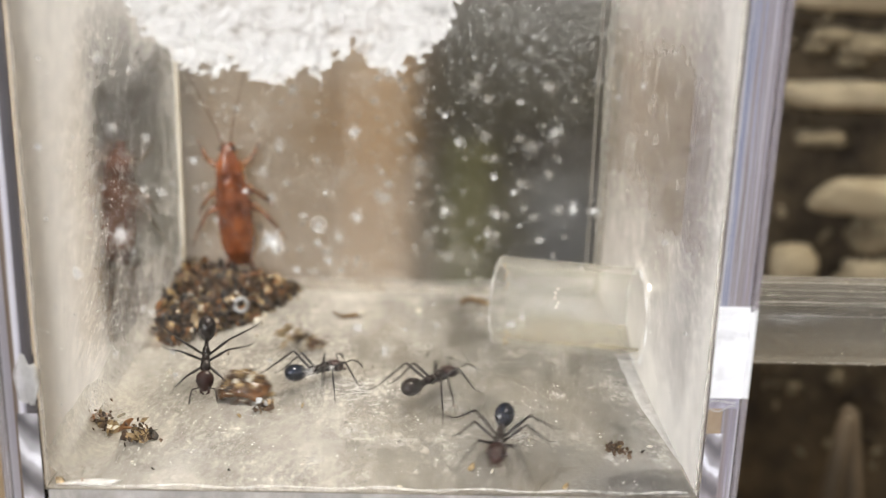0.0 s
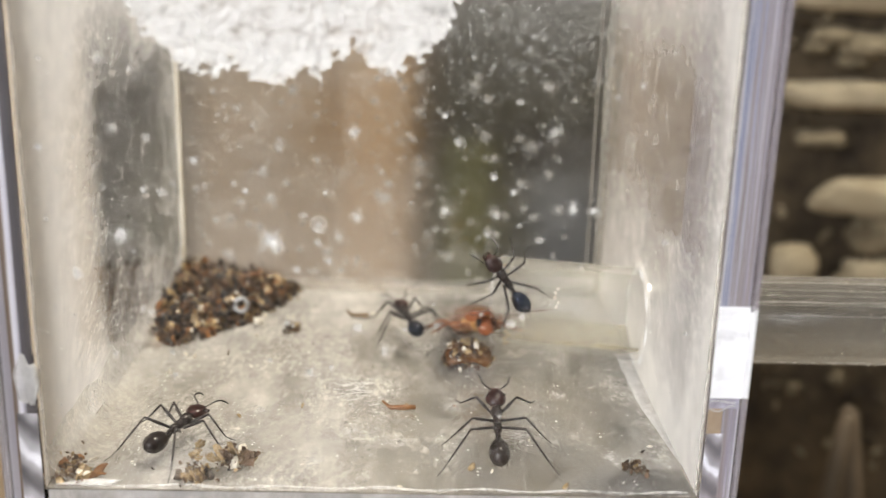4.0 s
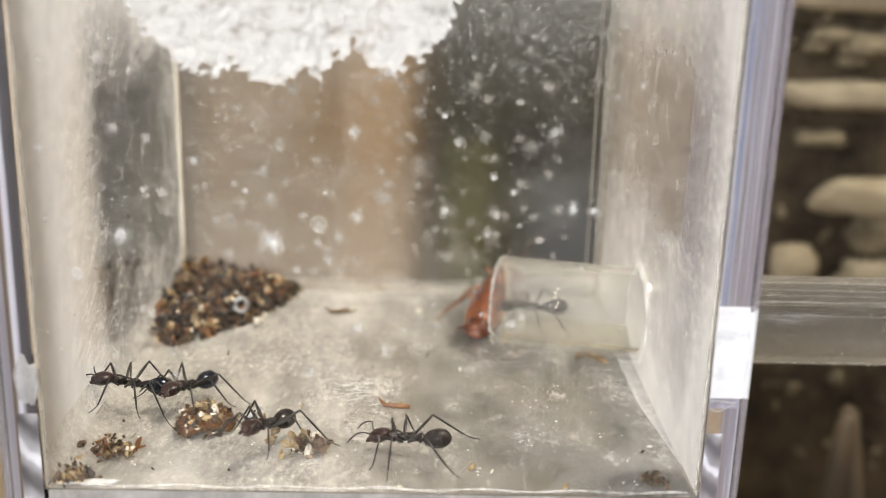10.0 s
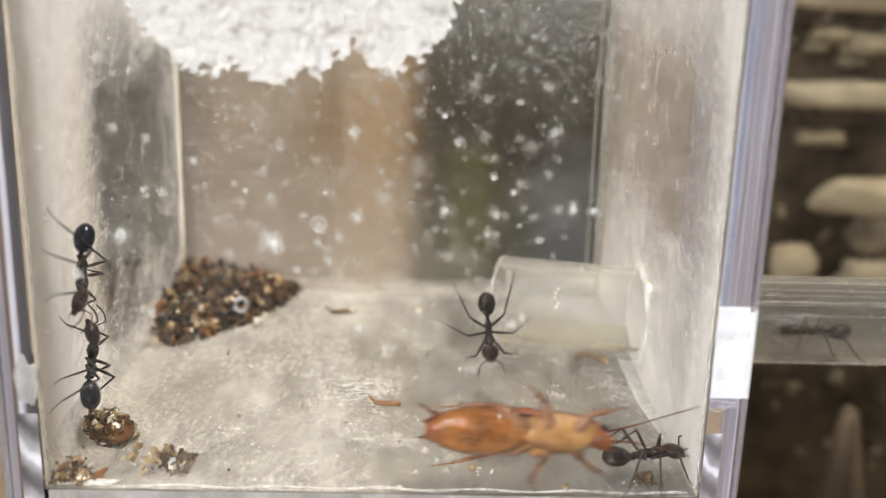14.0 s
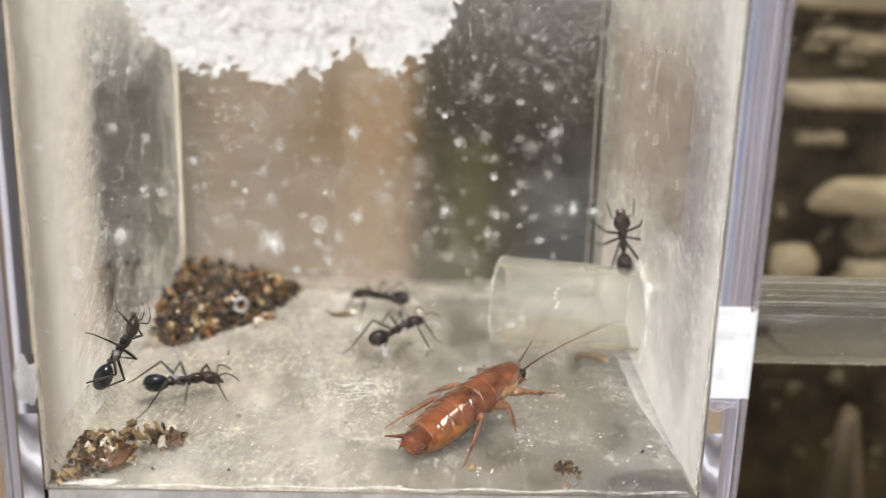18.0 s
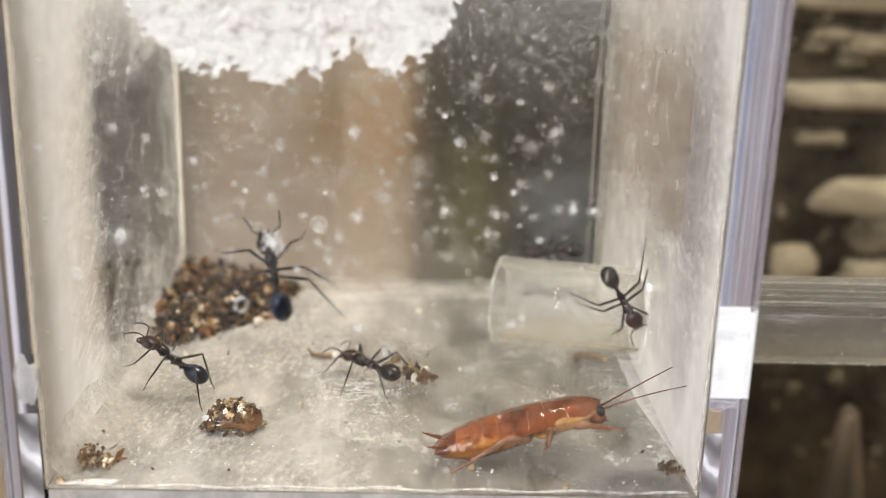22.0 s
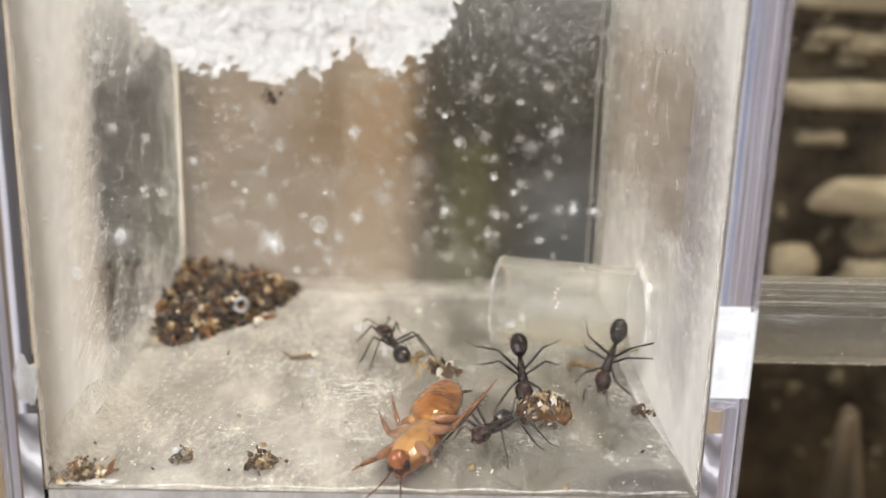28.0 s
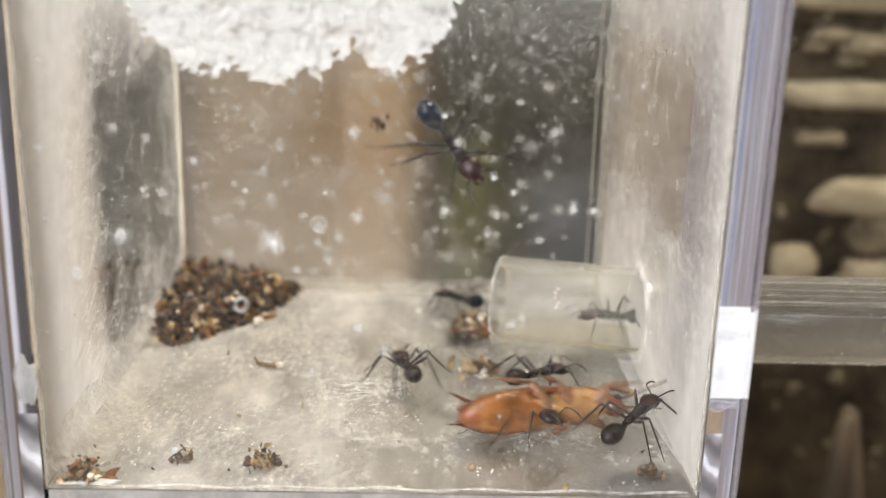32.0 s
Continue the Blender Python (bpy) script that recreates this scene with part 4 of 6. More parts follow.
    ankle = {"fore": (4.0, 3.5, 0.75), "mid": (0.1, 4.9, 0.8), "hind": (-4.3, 4.2, 0.9)}[kind]
    foot = {"fore": (4.9, 4.1, 0.05), "mid": (-0.3, 5.9, 0.05), "hind": (-5.7, 5.0, 0.05)}[kind]
    return [Vector((p[0], p[1] * side, p[2])) for p in (hip, knee, ankle, foot)]


def make_ant(gaster_mat, head_mat):
    ant = thing("ant", "", "ant", "ants in the box")
    # thorax: pronotum, waist and propodeum in one tapered body
    bm = bmesh.new()
    blob(bm, (1.75, 0, 2.45), (0.95, 0.62, 0.62), None, 16, 10)
    blob(bm, (0.75, 0, 2.35), (0.75, 0.48, 0.50), None, 14, 9)
    blob(bm, (-0.1, 0, 2.3), (0.72, 0.47, 0.55), None, 14, 9)
    part("thorax", bm, ANT_BLACK, ant)
    bm = blob(bmesh.new(), (-0.98, 0, 2.15), (0.26, 0.3, 0.52), None, 12, 8)
    rod(bm, [(-0.5, 0, 2.05), (-0.98, 0, 1.98), (-1.6, 0, 2.1)], [0.2, 0.2, 0.2], 8)
    part("petiole", bm, ANT_BLACK, ant)
    bm = blob(bmesh.new(), (-2.85, 0, 2.25), (1.58, 1.08, 1.04), Euler((0, radians(6), 0)).to_matrix(), 24, 16, 0, 0, lambda c: Vector((c.x, c.y * (1 - 0.10 * c.x), c.z * (1 - 0.10 * c.x))))
    g = part("gaster", bm, gaster_mat, ant, "glossy dark abdomen with a bluish sheen")
    for k, x in enumerate((-2.25, -2.95, -3.55)):
        r = 1.06 * math.sqrt(max(0.05, 1 - ((x + 2.85) / 1.58) ** 2)) * (1 - 0.10 * (x + 2.85) / 1.58) + 0.004
        pts = [(x + 0.1 * math.sin(a), r * math.cos(a), 2.25 - 0.1 * (x + 2.75) + r * 0.965 * math.sin(a)) for a in (j * math.pi / 12 for j in range(25))]
        part("segment_edge", rod(bmesh.new(), pts, [0.022] * 25, 5), ANT_BLACK, g)
    # head, broad behind, with eyes, jaws and elbowed feelers
    bm = blob(bmesh.new(), (3.6, 0, 2.35), (1.2, 1.06, 0.74), Euler((0, radians(16), 0)).to_matrix(), 24, 16, 0, 0, lambda c: Vector((c.x - 0.16 * (1 - c.y * c.y) * max(0, -c.x), c.y * (1 - 0.24 * c.x), c.z)))
    rod(bm, [(2.3, 0, 2.45), (2.85, 0, 2.45)], [0.25, 0.3], 8)
    head = part("head", bm, head_mat, ant, "dark maroon head")
    for s in (-1, 1):
        part("eye", blob(bmesh.new(), (3.6, 0.88 * s, 2.66), (0.25, 0.14, 0.21), None, 10, 7), ANT_BLACK, head)
        bm = rod(bmesh.new(), [(4.35, 0.45 * s, 2.0), (4.85, 0.42 * s, 1.88), (5.05, 0.1 * s, 1.82)], [0.2, 0.16, 0.05], 7)
        part("jaw", bm, head_mat, head)
        elbow = Vector((4.7, 1.35 * s, 3.3))
        rod(bm2 := bmesh.new(), [(4.25, 0.28 * s, 2.5), elbow], [0.07, 0.085], 6)
        tip = Vector((6.6, 1.75 * s, 2.2))
        path = [elbow.lerp(tip, f) + Vector((0, 0, 0.35 * math.sin(math.pi * f))) for f in (0, 0.25, 0.5, 0.75, 1)]
        rod(bm2, path, [0.07, 0.085, 0.095, 0.1, 0.05], 6)
        part("feeler", bm2, ANT_LEG, head)
    legs = []
    for kind in ("fore", "mid", "hind"):
        for s in (-1, 1):
            hip, knee, ankle, foot = leg_points(s, kind)
            o = lambda p: p - hip
            bm = rod(bmesh.new(), [o(hip), o(hip.lerp(knee, 0.12)), o(hip.lerp(knee, 0.55)), o(knee)], [0.2, 0.15, 0.19, 0.12], 7)
            leg = part("leg", bm, ANT_LEG, ant, "", True, pose(*(hip * MM)))
            bm = rod(bmesh.new(), [o(knee), o(knee.lerp(ankle, 0.5)), o(ankle)], [0.11, 0.12, 0.08], 7)
            part("tibia", bm, ANT_LEG, leg)
            mid = ankle.lerp(foot, 0.5) + Vector((0, 0, -0.12))
            part("foot", rod(bmesh.new(), [o(ankle), o(mid), o(foot)], [0.065, 0.055, 0.045], 6), ANT_LEG, leg)
            legs.append(leg)
    return ant


ANT_LABELS = ["slender black ant that carries scraps over the floor", "large black ant with blue-sheened abdomen and maroon head", "slim black ant roaming beside the tube", "black ant climbing walls and tube",
              "black ant that comes and goes through the tube", "dark ant hurrying round the tube mouth", "black ant walking inside the clear tube"]
ants = []
first = make_ant(ANT_BLUE, ANT_RED)
plain_ant = make_ant(ANT_BLACK, ANT_RED)
for k in range(7):
    src = first if k in (1, 3) else plain_ant
    a = src if src not in ants else copy_thing(src, pose(0, 0, 0))
    tagged(a, ANT_LABELS[k])
    a.scale = (1.08, 1.08, 1.08)
    ants.append(a)


# ---- cockroach nymph ----
def make_roach():
    r = thing("cockroach", "amber-brown wingless cockroach nymph with long feelers", "cockroach")
    # overlapping back plates from the collar to the tail
    xs = [7.3, 4.3, 2.5, 0.9, -0.5, -1.8, -3.1, -4.3, -5.5, -6.7, -7.9]
    wide = lambda x: (2.62 - 0.28 * min(1, max(0, (x + 0.5) / 3))) * max(0.01, 1 - abs((x + 0.35) / 7.95) ** 2.6) ** 0.5
    high = lambda x: 2.0 * max(0.02, 1 - abs(x / 8.0) ** 2.4) ** 0.5
    for i in range(10):
        x1, x0 = xs[i], xs[i + 1] - (0.5 if i < 9 else 0.0)
        bm = bmesh.new()
        rows_ = []
        for f in (0, 0.25, 0.5, 0.75, 0.93, 1.0):
            x = x1 + (x0 - x1) * f
            w, h = wide(x) + 0.10 * f, high(x) + 0.13 * f - (0.06 if f == 1.0 else 0)
            rows_.append([bm.verts.new((x + (0.5 if i else 0.9) * (1 - math.sin(a)) * (f if i else 1 - f) * -0.6, -w * math.cos(a), 1.45 + h * math.sin(a) ** 0.8)) for a in (k * math.pi / 16 for k in range(17))])
        low = [[bm.verts.new(v.co + Vector((0, -0.05 * v.co.y, -0.2))) for v in rr] for rr in rows_]
        n, m = len(rows_) - 1, 16
        for g, flip in ((rows_, False), (low, True)):
            for p, q in zip(g, g[1:]):
                for k in range(m):
                    f4 = (p[k], p[k + 1], q[k + 1], q[k])
                    bm.faces.new(f4[::-1] if flip else f4)
        for k in range(m):
            bm.faces.new((rows_[0][k], low[0][k], low[0][k + 1], rows_[0][k + 1]))
            bm.faces.new((rows_[n][k + 1], low[n][k + 1], low[n][k], rows_[n][k]))
        for j in range(n):
            bm.faces.new((rows_[j + 1][0], low[j + 1][0], low[j][0], rows_[j][0]))
            bm.faces.new((rows_[j][m], low[j][m], low[j + 1][m], rows_[j + 1][m]))
        bmesh.ops.recalc_face_normals(bm, faces=bm.faces)
        part("collar_plate" if i == 0 else "back_plate", bm, ROACH_DARK if i > 7 else ROACH_BACK, r, "dark tail plate" if i > 7 else "")

    def body_shape(c):
        """Rings that bulge between the folds."""
        fat = 0.93 + 0.10 * abs(math.sin(math.pi * (2.7 - 4.75 * c.x) / 0.95)) ** 0.7
        return Vector((c.x, c.y * (1 - 0.08 * c.x) * fat, c.z * fat))

    chest = part("chest_underside", blob(bmesh.new(), (3.0, 0, 1.4), (3.9, 2.28, 1.5), None, 28, 18, 0.10, 2), ROACH_BELLY, r, "pale amber soft chest")
    under = part("belly", blob(bmesh.new(), (-3.1, 0, 1.42), (4.75, 2.72, 1.78), None, 72, 40, 0, 0, body_shape), ROACH_AMBER, r, "translucent amber ringed belly")
    for k in range(7):
        x = -0.4 - 0.95 * k
        q = math.sqrt(max(0.02, 1 - ((x + 3.1) / 4.75) ** 2))
        pts = [(x - 0.25 * math.sin(a), 2.60 * q * math.cos(a), 1.42 - 1.70 * q * math.sin(a)) for a in (0.2 + j * (math.pi - 0.4) / 14 for j in range(15))]
        part("belly_fold", rod(bmesh.new(), pts, [0.045 + 0.006 * k] * 15, 6), ROACH_BACK, under)
    part("tail_underside", blob(bmesh.new(), (-6.3, 0, 1.40), (1.75, 1.6, 1.25), None, 18, 12), ROACH_BACK, r, "dark amber tail end")
    bm = blob(bmesh.new(), (6.55, 0, 0.85), (0.95, 1.15, 1.3), Euler((0, radians(-35), 0)).to_matrix(), 20, 14)
    head = part("head", bm, ROACH_BACK, r, "reddish-brown bowed head")
    for s in (-1, 1):
        part("eye", blob(bmesh.new(), (6.95, 0.92 * s, 1.25), (0.42, 0.34, 0.6), None, 12, 8), ANT_BLACK, head, "black kidney-shaped eye")
        base = Vector((7.3, 0.6 * s, 1.3))
        pts = [base + Vector((11 * f, 4.5 * s * f ** 1.3, 2.4 * f - 1.2 * f * f)) for f in (0, 0.1, 0.25, 0.45, 0.7, 1)]
        part("feeler", rod(bmesh.new(), pts, [0.13, 0.10, 0.08, 0.065, 0.05, 0.03], 6), ROACH_DARK, head, "long thin feeler")
        part("palp", rod(bmesh.new(), [(7.0, 0.5 * s, 0.3), (7.5, 0.8 * s, -0.0), (7.4, 0.9 * s, 0.1)], [0.16, 0.13, 0.1], 6), ROACH_LEG, head)
        pts = [(-6.2, 1.0 * s, 1.7), (-7.4, 1.7 * s, 2.1), (-8.7, 2.3 * s, 2.8)]
        part("cercus", rod(bmesh.new(), pts, [0.28, 0.24, 0.06], 7), ROACH_DARK, r)
    for kind, hip, knee, ankle, foot in (("fore", (4.4, 1.1, 0.7), (5.4, 3.2, 0.9), (6.9, 4.3, 0.4), (8.0, 5.0, 0.1)), ("mid", (2.2, 1.4, 0.6), (1.6, 3.9, 1.4), (0.6, 5.4, 0.5), (-0.3, 6.3, 0.1)),
                                         ("hind", (0.2, 1.4, 0.6), (-1.6, 3.7, 1.7), (-4.6, 5.0, 0.7), (-6.6, 5.6, 0.1))):
        for s in (-1, 1):
            hp, kn, an, ft = [Vector((p[0], p[1] * s, p[2])) for p in (hip, knee, ankle, foot)]
            o = lambda p: p - hp
            bm = bmesh.new()
            rod(bm, [o(hp), o(hp.lerp(kn, 0.2)), o(hp.lerp(kn, 0.55)), o(kn)], [0.40, 0.60, 0.52, 0.28], 10)
            leg = part("leg", bm, ROACH_LEG, r, "", True, pose(*(hp * MM)))
            part("coxa", blob(bmesh.new(), (-0.45, -0.15 * s, 0.05), (1.3, 0.7, 0.38), Euler((0, 0, -0.75 * s)).to_matrix(), 14, 9), ROACH_BELLY, leg, "pale amber hip plate")
            part("tibia", rod(bmesh.new(), [o(kn), o(kn.lerp(an, 0.5)), o(an)], [0.28, 0.27, 0.2], 7), ROACH_LEG, leg)
            part("foot", rod(bmesh.new(), [o(an), o(an.lerp(ft, 0.6)), o(ft)], [0.13, 0.1, 0.07], 6), ROACH_LEG, leg)
            for f in (0.2, 0.4, 0.6, 0.8, 0.95):
                p = kn.lerp(an, f)
                for q in (Vector((-0.35, 0.25 * s, 0.3)), Vector((-0.3, -0.1 * s, -0.35))):
                    part("spine", rod(bmesh.new(), [o(p), o(p + q * 1.5)], [0.07, 0.02], 5), ROACH_DARK, leg)
    return r


roach = make_roach()
roach.scale = (1.30, 1.08, 1.12)


# ---- litter that the ants drag about ----
def clump(name, label, seed, size, mats, n, twig=None):
    ob = thing(name, label, "scrap", "scraps on the box floor")
    rng = random.Random(seed)
    for k in range(n):
        c = (rng.gauss(0, size * 0.55), rng.gauss(0, size * 0.45), abs(rng.gauss(0.5, size * 0.3)) + 0.35)
        part("flake", chip(bmesh.new(), c, rng.uniform(0.28, 0.62) * size * 0.75, seed * 50 + k), mats[k % len(mats)], ob, "", False)
    for nm, m, count, big in (("crumbs", CRUMB_BROWN, 55, 0.34), ("pale_crumbs", CRUMB_TAN, 14, 0.24)):
        bm = bmesh.new()
        for k in range(int(count * size / 1.5)):
            c = Vector((rng.gauss(0, 0.42), rng.gauss(0, 0.42), abs(rng.gauss(0.1, 0.40)))) * size + Vector((0, 0, 0.25))
            chip(bm, c, rng.uniform(0.4, 1.0) * big, seed * 90 + k)
        part(nm, bm, m, ob, "", False)["kind"] = "stuff"
    for k in range(1):
        a = rng.uniform(0, 6.3)
        p = Vector((0, 0, 0.5))
        part("insect_leg", rod(bmesh.new(), [p, p + Vector((math.cos(a), math.sin(a), 0.4)) * size * 0.7, p + Vector((math.cos(a + 0.4), math.sin(a + 0.4), 0.0)) * size * 1.3], [0.12, 0.1, 0.05], 6), CRUMB_DARK, ob)
    if twig:
        pts = [(-twig, 0.5, 0.25), (-twig * 0.4, -0.1, 0.4), (twig * 0.3, 0.1, 0.45), (twig, 0.7, 0.3)]
        part("twig", rod(bmesh.new(), pts, [0.1, 0.24, 0.28, 0.12], 7), CRUMB_ORANGE, ob, "thin brown twig")
    return ob


def husk(name, label, size, mat, seed):
    """A curved empty shell with thickness, and crumbs caught on it."""
    ob = thing(name, label, "husk", "scraps on the box floor")
    bm = bmesh.new()
    g = [[], []]
    for side, rr in ((0, 1.0), (1, 0.86)):
        for i in range(11):
            a = math.pi * (0.08 + 0.84 * i / 10)
            g[side].append([bm.verts.new((size * 1.5 * rr * math.cos(b) * (0.6 + 0.4 * math.sin(a)), -size * rr * math.cos(a), size * 1.15 * rr * math.sin(a) * math.sin(b) + 0.25)) for b in (math.pi * (0.1 + 0.8 * j / 10) for j in range(11))])
    for side in (0, 1):
        for i in range(10):
            for j in range(10):
                q = (g[side][i][j], g[side][i + 1][j], g[side][i + 1][j + 1], g[side][i][j + 1])
                bm.faces.new(q if side else q[::-1])
    for i in range(10):
        for j in (0, 10):
            bm.faces.new((g[0][i][j], g[0][i + 1][j], g[1][i + 1][j], g[1][i][j]))
            bm.faces.new((g[0][j][i], g[0][j][i + 1], g[1][j][i + 1], g[1][j][i]))
    bmesh.ops.recalc_face_normals(bm, faces=bm.faces)
    for v in bm.verts:
        v.co += 0.32 * noise.noise_vector(v.co * 0.8)
        v.co.z = max(0.05, v.co.z)
    part("shell", bm, mat, ob)
    rng = random.Random(seed)
    for k in range(200):
        a, b = rng.uniform(0, 6.3), rng.uniform(-0.05, 1.5)
        c = (size * 1.4 * math.cos(a) * math.cos(b), size * 1.0 * math.sin(a) * math.cos(b), size * 1.16 * math.sin(b) + 0.35)
        part("flake", chip(bmesh.new(), c, rng.uniform(0.2, 0.58), seed * 77 + k), rng.choice([CRUMB_TAN, CRUMB_TAN, CRUMB_BROWN, CRUMB_BROWN, CRUMB_DARK, CRUMB_PALE]), ob, "", False)
    return ob


def limb_scrap(name, label, mat, tip):
    ob = thing(name, label, "scrap", "scraps on the box floor")
    part("shaft", rod(bmesh.new(), [(-2.5, 1.0, 0.9), (-1.5, 0, 0.45), (0.2, -0.1, 0.5), (1.7, 0, 0.5)], [0.14, 0.28, 0.36, 0.28], 8), mat, ob)
    part("flake", chip(bmesh.new(), (0.6, 0.15, 0.6), 0.55, 61), CRUMB_TAN, ob)
    if tip:
        part("tip", blob(bmesh.new(), (1.8, 0, 0.7), (0.55, 0.5, 0.5), None, 10, 7, 0.3, 8), CRUMB_PALE, ob, "white crumb at the tip")
    return ob


def curl(name, label):
    """A curled insect limb with knots and crumbs on it."""
    ob = thing(name, label, "scrap", "scraps on the box floor")
    pts = [(-1.9, -0.9, 0.45), (-1.8, 0.1, 0.65), (-1.1, 0.7, 0.8), (-0.2, 0.6, 0.7), (0.8, 0.5, 0.6), (1.5, 0.1, 0.55), (1.8, -0.5, 0.55), (2.1, -0.9, 0.5)]
    part("shaft", rod(bmesh.new(), pts, [0.2, 0.42, 0.5, 0.4, 0.46, 0.56, 0.42, 0.2], 9), DULL_TAN, ob)
    rng = random.Random(58)
    for k in range(9):
        p = Vector(rng.choice(pts)) + Vector((rng.gauss(0, 0.25), rng.gauss(0, 0.2), 0.15))
        part("flake", chip(bmesh.new(), p, rng.uniform(0.22, 0.42), 580 + k), rng.choice([CRUMB_TAN, CRUMB_BROWN, CRUMB_BROWN]), ob, "", False)
    return ob


litter = {
    "d1": clump("refuse_clump", "small dark brown clump of refuse on the floor", 11, 1.15, [CRUMB_BROWN, CRUMB_DARK, CRUMB_BROWN, CRUMB_TAN], 12),
    "d2": clump("refuse_clump", "brown refuse clump with orange and pale bits", 12, 2.4, [CRUMB_BROWN, CRUMB_ORANGE, CRUMB_TAN, CRUMB_TAN, CRUMB_PALE], 22, 3.6),
    "d3": limb_scrap("insect_limb", "tan insect limb with a white crumb at its tip", DULL_TAN, True),
    "d4": limb_scrap("insect_limb", "orange-brown insect limb lying on the floor", CRUMB_ORANGE, False),
    "d5": curl("husk_bit", "curled tan husk fragment beside the tube"),
    "d6": husk("empty_husk", "hollow brown husk with pale crumbs on it", 2.5, SHELL_BROWN, 16),
    "d7": clump("refuse_clump", "pale and brown refuse clump dragged by ants", 17, 2.3, [CRUMB_TAN, CRUMB_PALE, CRUMB_TAN, CRUMB_BROWN], 24),
    "d8": clump("refuse_clump", "dark flaky refuse clump near the front", 18, 1.9, [CRUMB_DARK, CRUMB_BROWN, CRUMB_TAN, CRUMB_TAN], 16),
    "d9": clump("refuse_clump", "small tan and grey refuse clump", 19, 1.3, [CRUMB_TAN, CRUMB_GREY, CRUMB_BROWN], 9),
    "glass_bit": clump("husk_bit", "brown husk bit stuck to the front panel", 21, 0.8, [CRUMB_BROWN, CRUMB_PALE, CRUMB_TAN], 6),
}

# ---- things far behind the box, on the table ----
for nm, lab, cat, m, dims in (
        ("storage_box", "beige cardboard storage box behind the ant box", "box", BEIGE, (-235, -99, 336, 450, Z0, 140)),
        ("canister", "dark plastic canister behind the ant box", "canister", DARK_BOX, (-97, -56, 330, 372, Z0, 120)),
        ("carton", "brown cardboard carton behind the ant box", "box", CARD_BROWN, (-54, 5, 338, 440, Z0, 150)),
        ("carton", "tan cardboard carton behind the ant box", "box", CARD_TAN, (5.5, 37, 334, 440, Z0, 160)),
        ("crate", "dark plastic crate behind the ant box", "crate", DARK_BOX, (38.5, 125, 350, 450, Z0, 150)),
        ("bottle", "olive plastic bottle behind the ant box", "bottle", OLIVE, (50, 69, 326, 346, Z0, -33)),
        ("case", "grey-blue plastic case behind the ant box", "case", SLATE, (86, 116, 326, 346, Z0, -45)),
        ("board", "taupe board standing behind the ant box", "board", TAUPE, (127, 190, 340, 352, Z0, 150))):
    ob = thing(nm, lab, cat)
    part("body", block(*dims, 5.0, 4), m, ob)
    x0, x1, y0, y1, z0, z1 = dims
    if nm == "crate":
        part("side_panel", block(x0 + 0.5, x1 - 0.5, y0 - 3, y0 - 0.01, -19, z1 - 6, 1.2), CRATE_RIM, ob, "olive-grey upper panel")
        part("side_panel", block(x0 + 0.5, x1 - 0.5, y0 - 3, y0 - 0.01, Z0, -42, 1.2), CRATE_RIM, ob, "olive-grey lower panel")
    if nm in ("carton", "storage_box"):
        part("flap", block(x0 + 1, x1 - 1, y0 + 0.5, (y0 + y1) / 2 - 0.4, z1 + 0.1, z1 + 2.5, 0.6), m, ob)
        part("flap", block(x0 + 1, x1 - 1, (y0 + y1) / 2 + 0.4, y1 - 0.5, z1 + 0.1, z1 + 2.5, 0.6), m, ob)
    elif nm in ("canister", "bottle", "case", "crate"):
        part("lid", block(x0 - 1, x1 + 1, y0 - 1, y1 + 1, z1 + 0.1, z1 + 7, 1.5, 3), m, ob)

# ---- plaster nest beside the tube: cream ridges between dark, soil-filled galleries ----
nest = thing("plaster_nest", "cream plaster ant nest with dark soil-filled galleries", "nest")
NX0, NX1, NY = 131.0, 330.0, 172.0
part("slab", block(NX0, NX1, NY, NY + 30, Z0, 90, 2), SOIL, nest, "dark soil behind the galleries")
rng = random.Random(9)


def ridge(cx, cz, rx, rz, seed):
    """A rounded plaster island that stands proud of the soil."""
    return blob(bmesh.new(), (cx, NY + 0.5, cz), (rx, 5.0, rz), None, 28, 16, 0.22, seed, lambda c: Vector((c.x / max(0.25, abs(c.x)) ** 0.35 if abs(c.x) > 1e-6 else 0, c.y, c.z / max(0.25, abs(c.z)) ** 0.35 if abs(c.z) > 1e-6 else 0)))


NEST_RIDGES = [(150, 46.0, 20, 4.4), (152, 20.6, 19, 4.0), (160.5, -6.6, 17, 5.6), (141.5, -26, 6.0, 6.2), (166, -27.5, 12, 4.2)]
DIM_RIDGES = [(143.8, 35.6, 5.4, 2.4), (153.6, 33.4, 7.6, 3.4), (140.5, 32.5, 3.2, 1.5), (162, 37, 4.5, 1.6), (144.3, 9.1, 7.0, 2.4), (166, -16.5, 11, 6.2), (150, 29.0, 4.0, 1.1)]
for cx, cz, rx, rz in NEST_RIDGES:
    part("ridge", ridge(cx, cz, rx, rz, cx + cz), PLASTER, nest, "cream plaster ridge")
for cx, cz, rx, rz in DIM_RIDGES:
    part("ridge", ridge(cx, cz, rx, rz, cx + cz), SOILED, nest, "soil-stained plaster ridge")
for k in range(170):
    x, z = rng.uniform(NX0 + 2, 190), rng.uniform(-90, 48)
    part("clod", chip(bmesh.new(), (x, NY - 0.5, z), rng.uniform(0.9, 3.0), 900 + k), rng.choice([SOIL, SOIL, SOIL, SOILED]), nest)
post = thing("peg", "brown wooden peg leaning beside the nest", "peg")
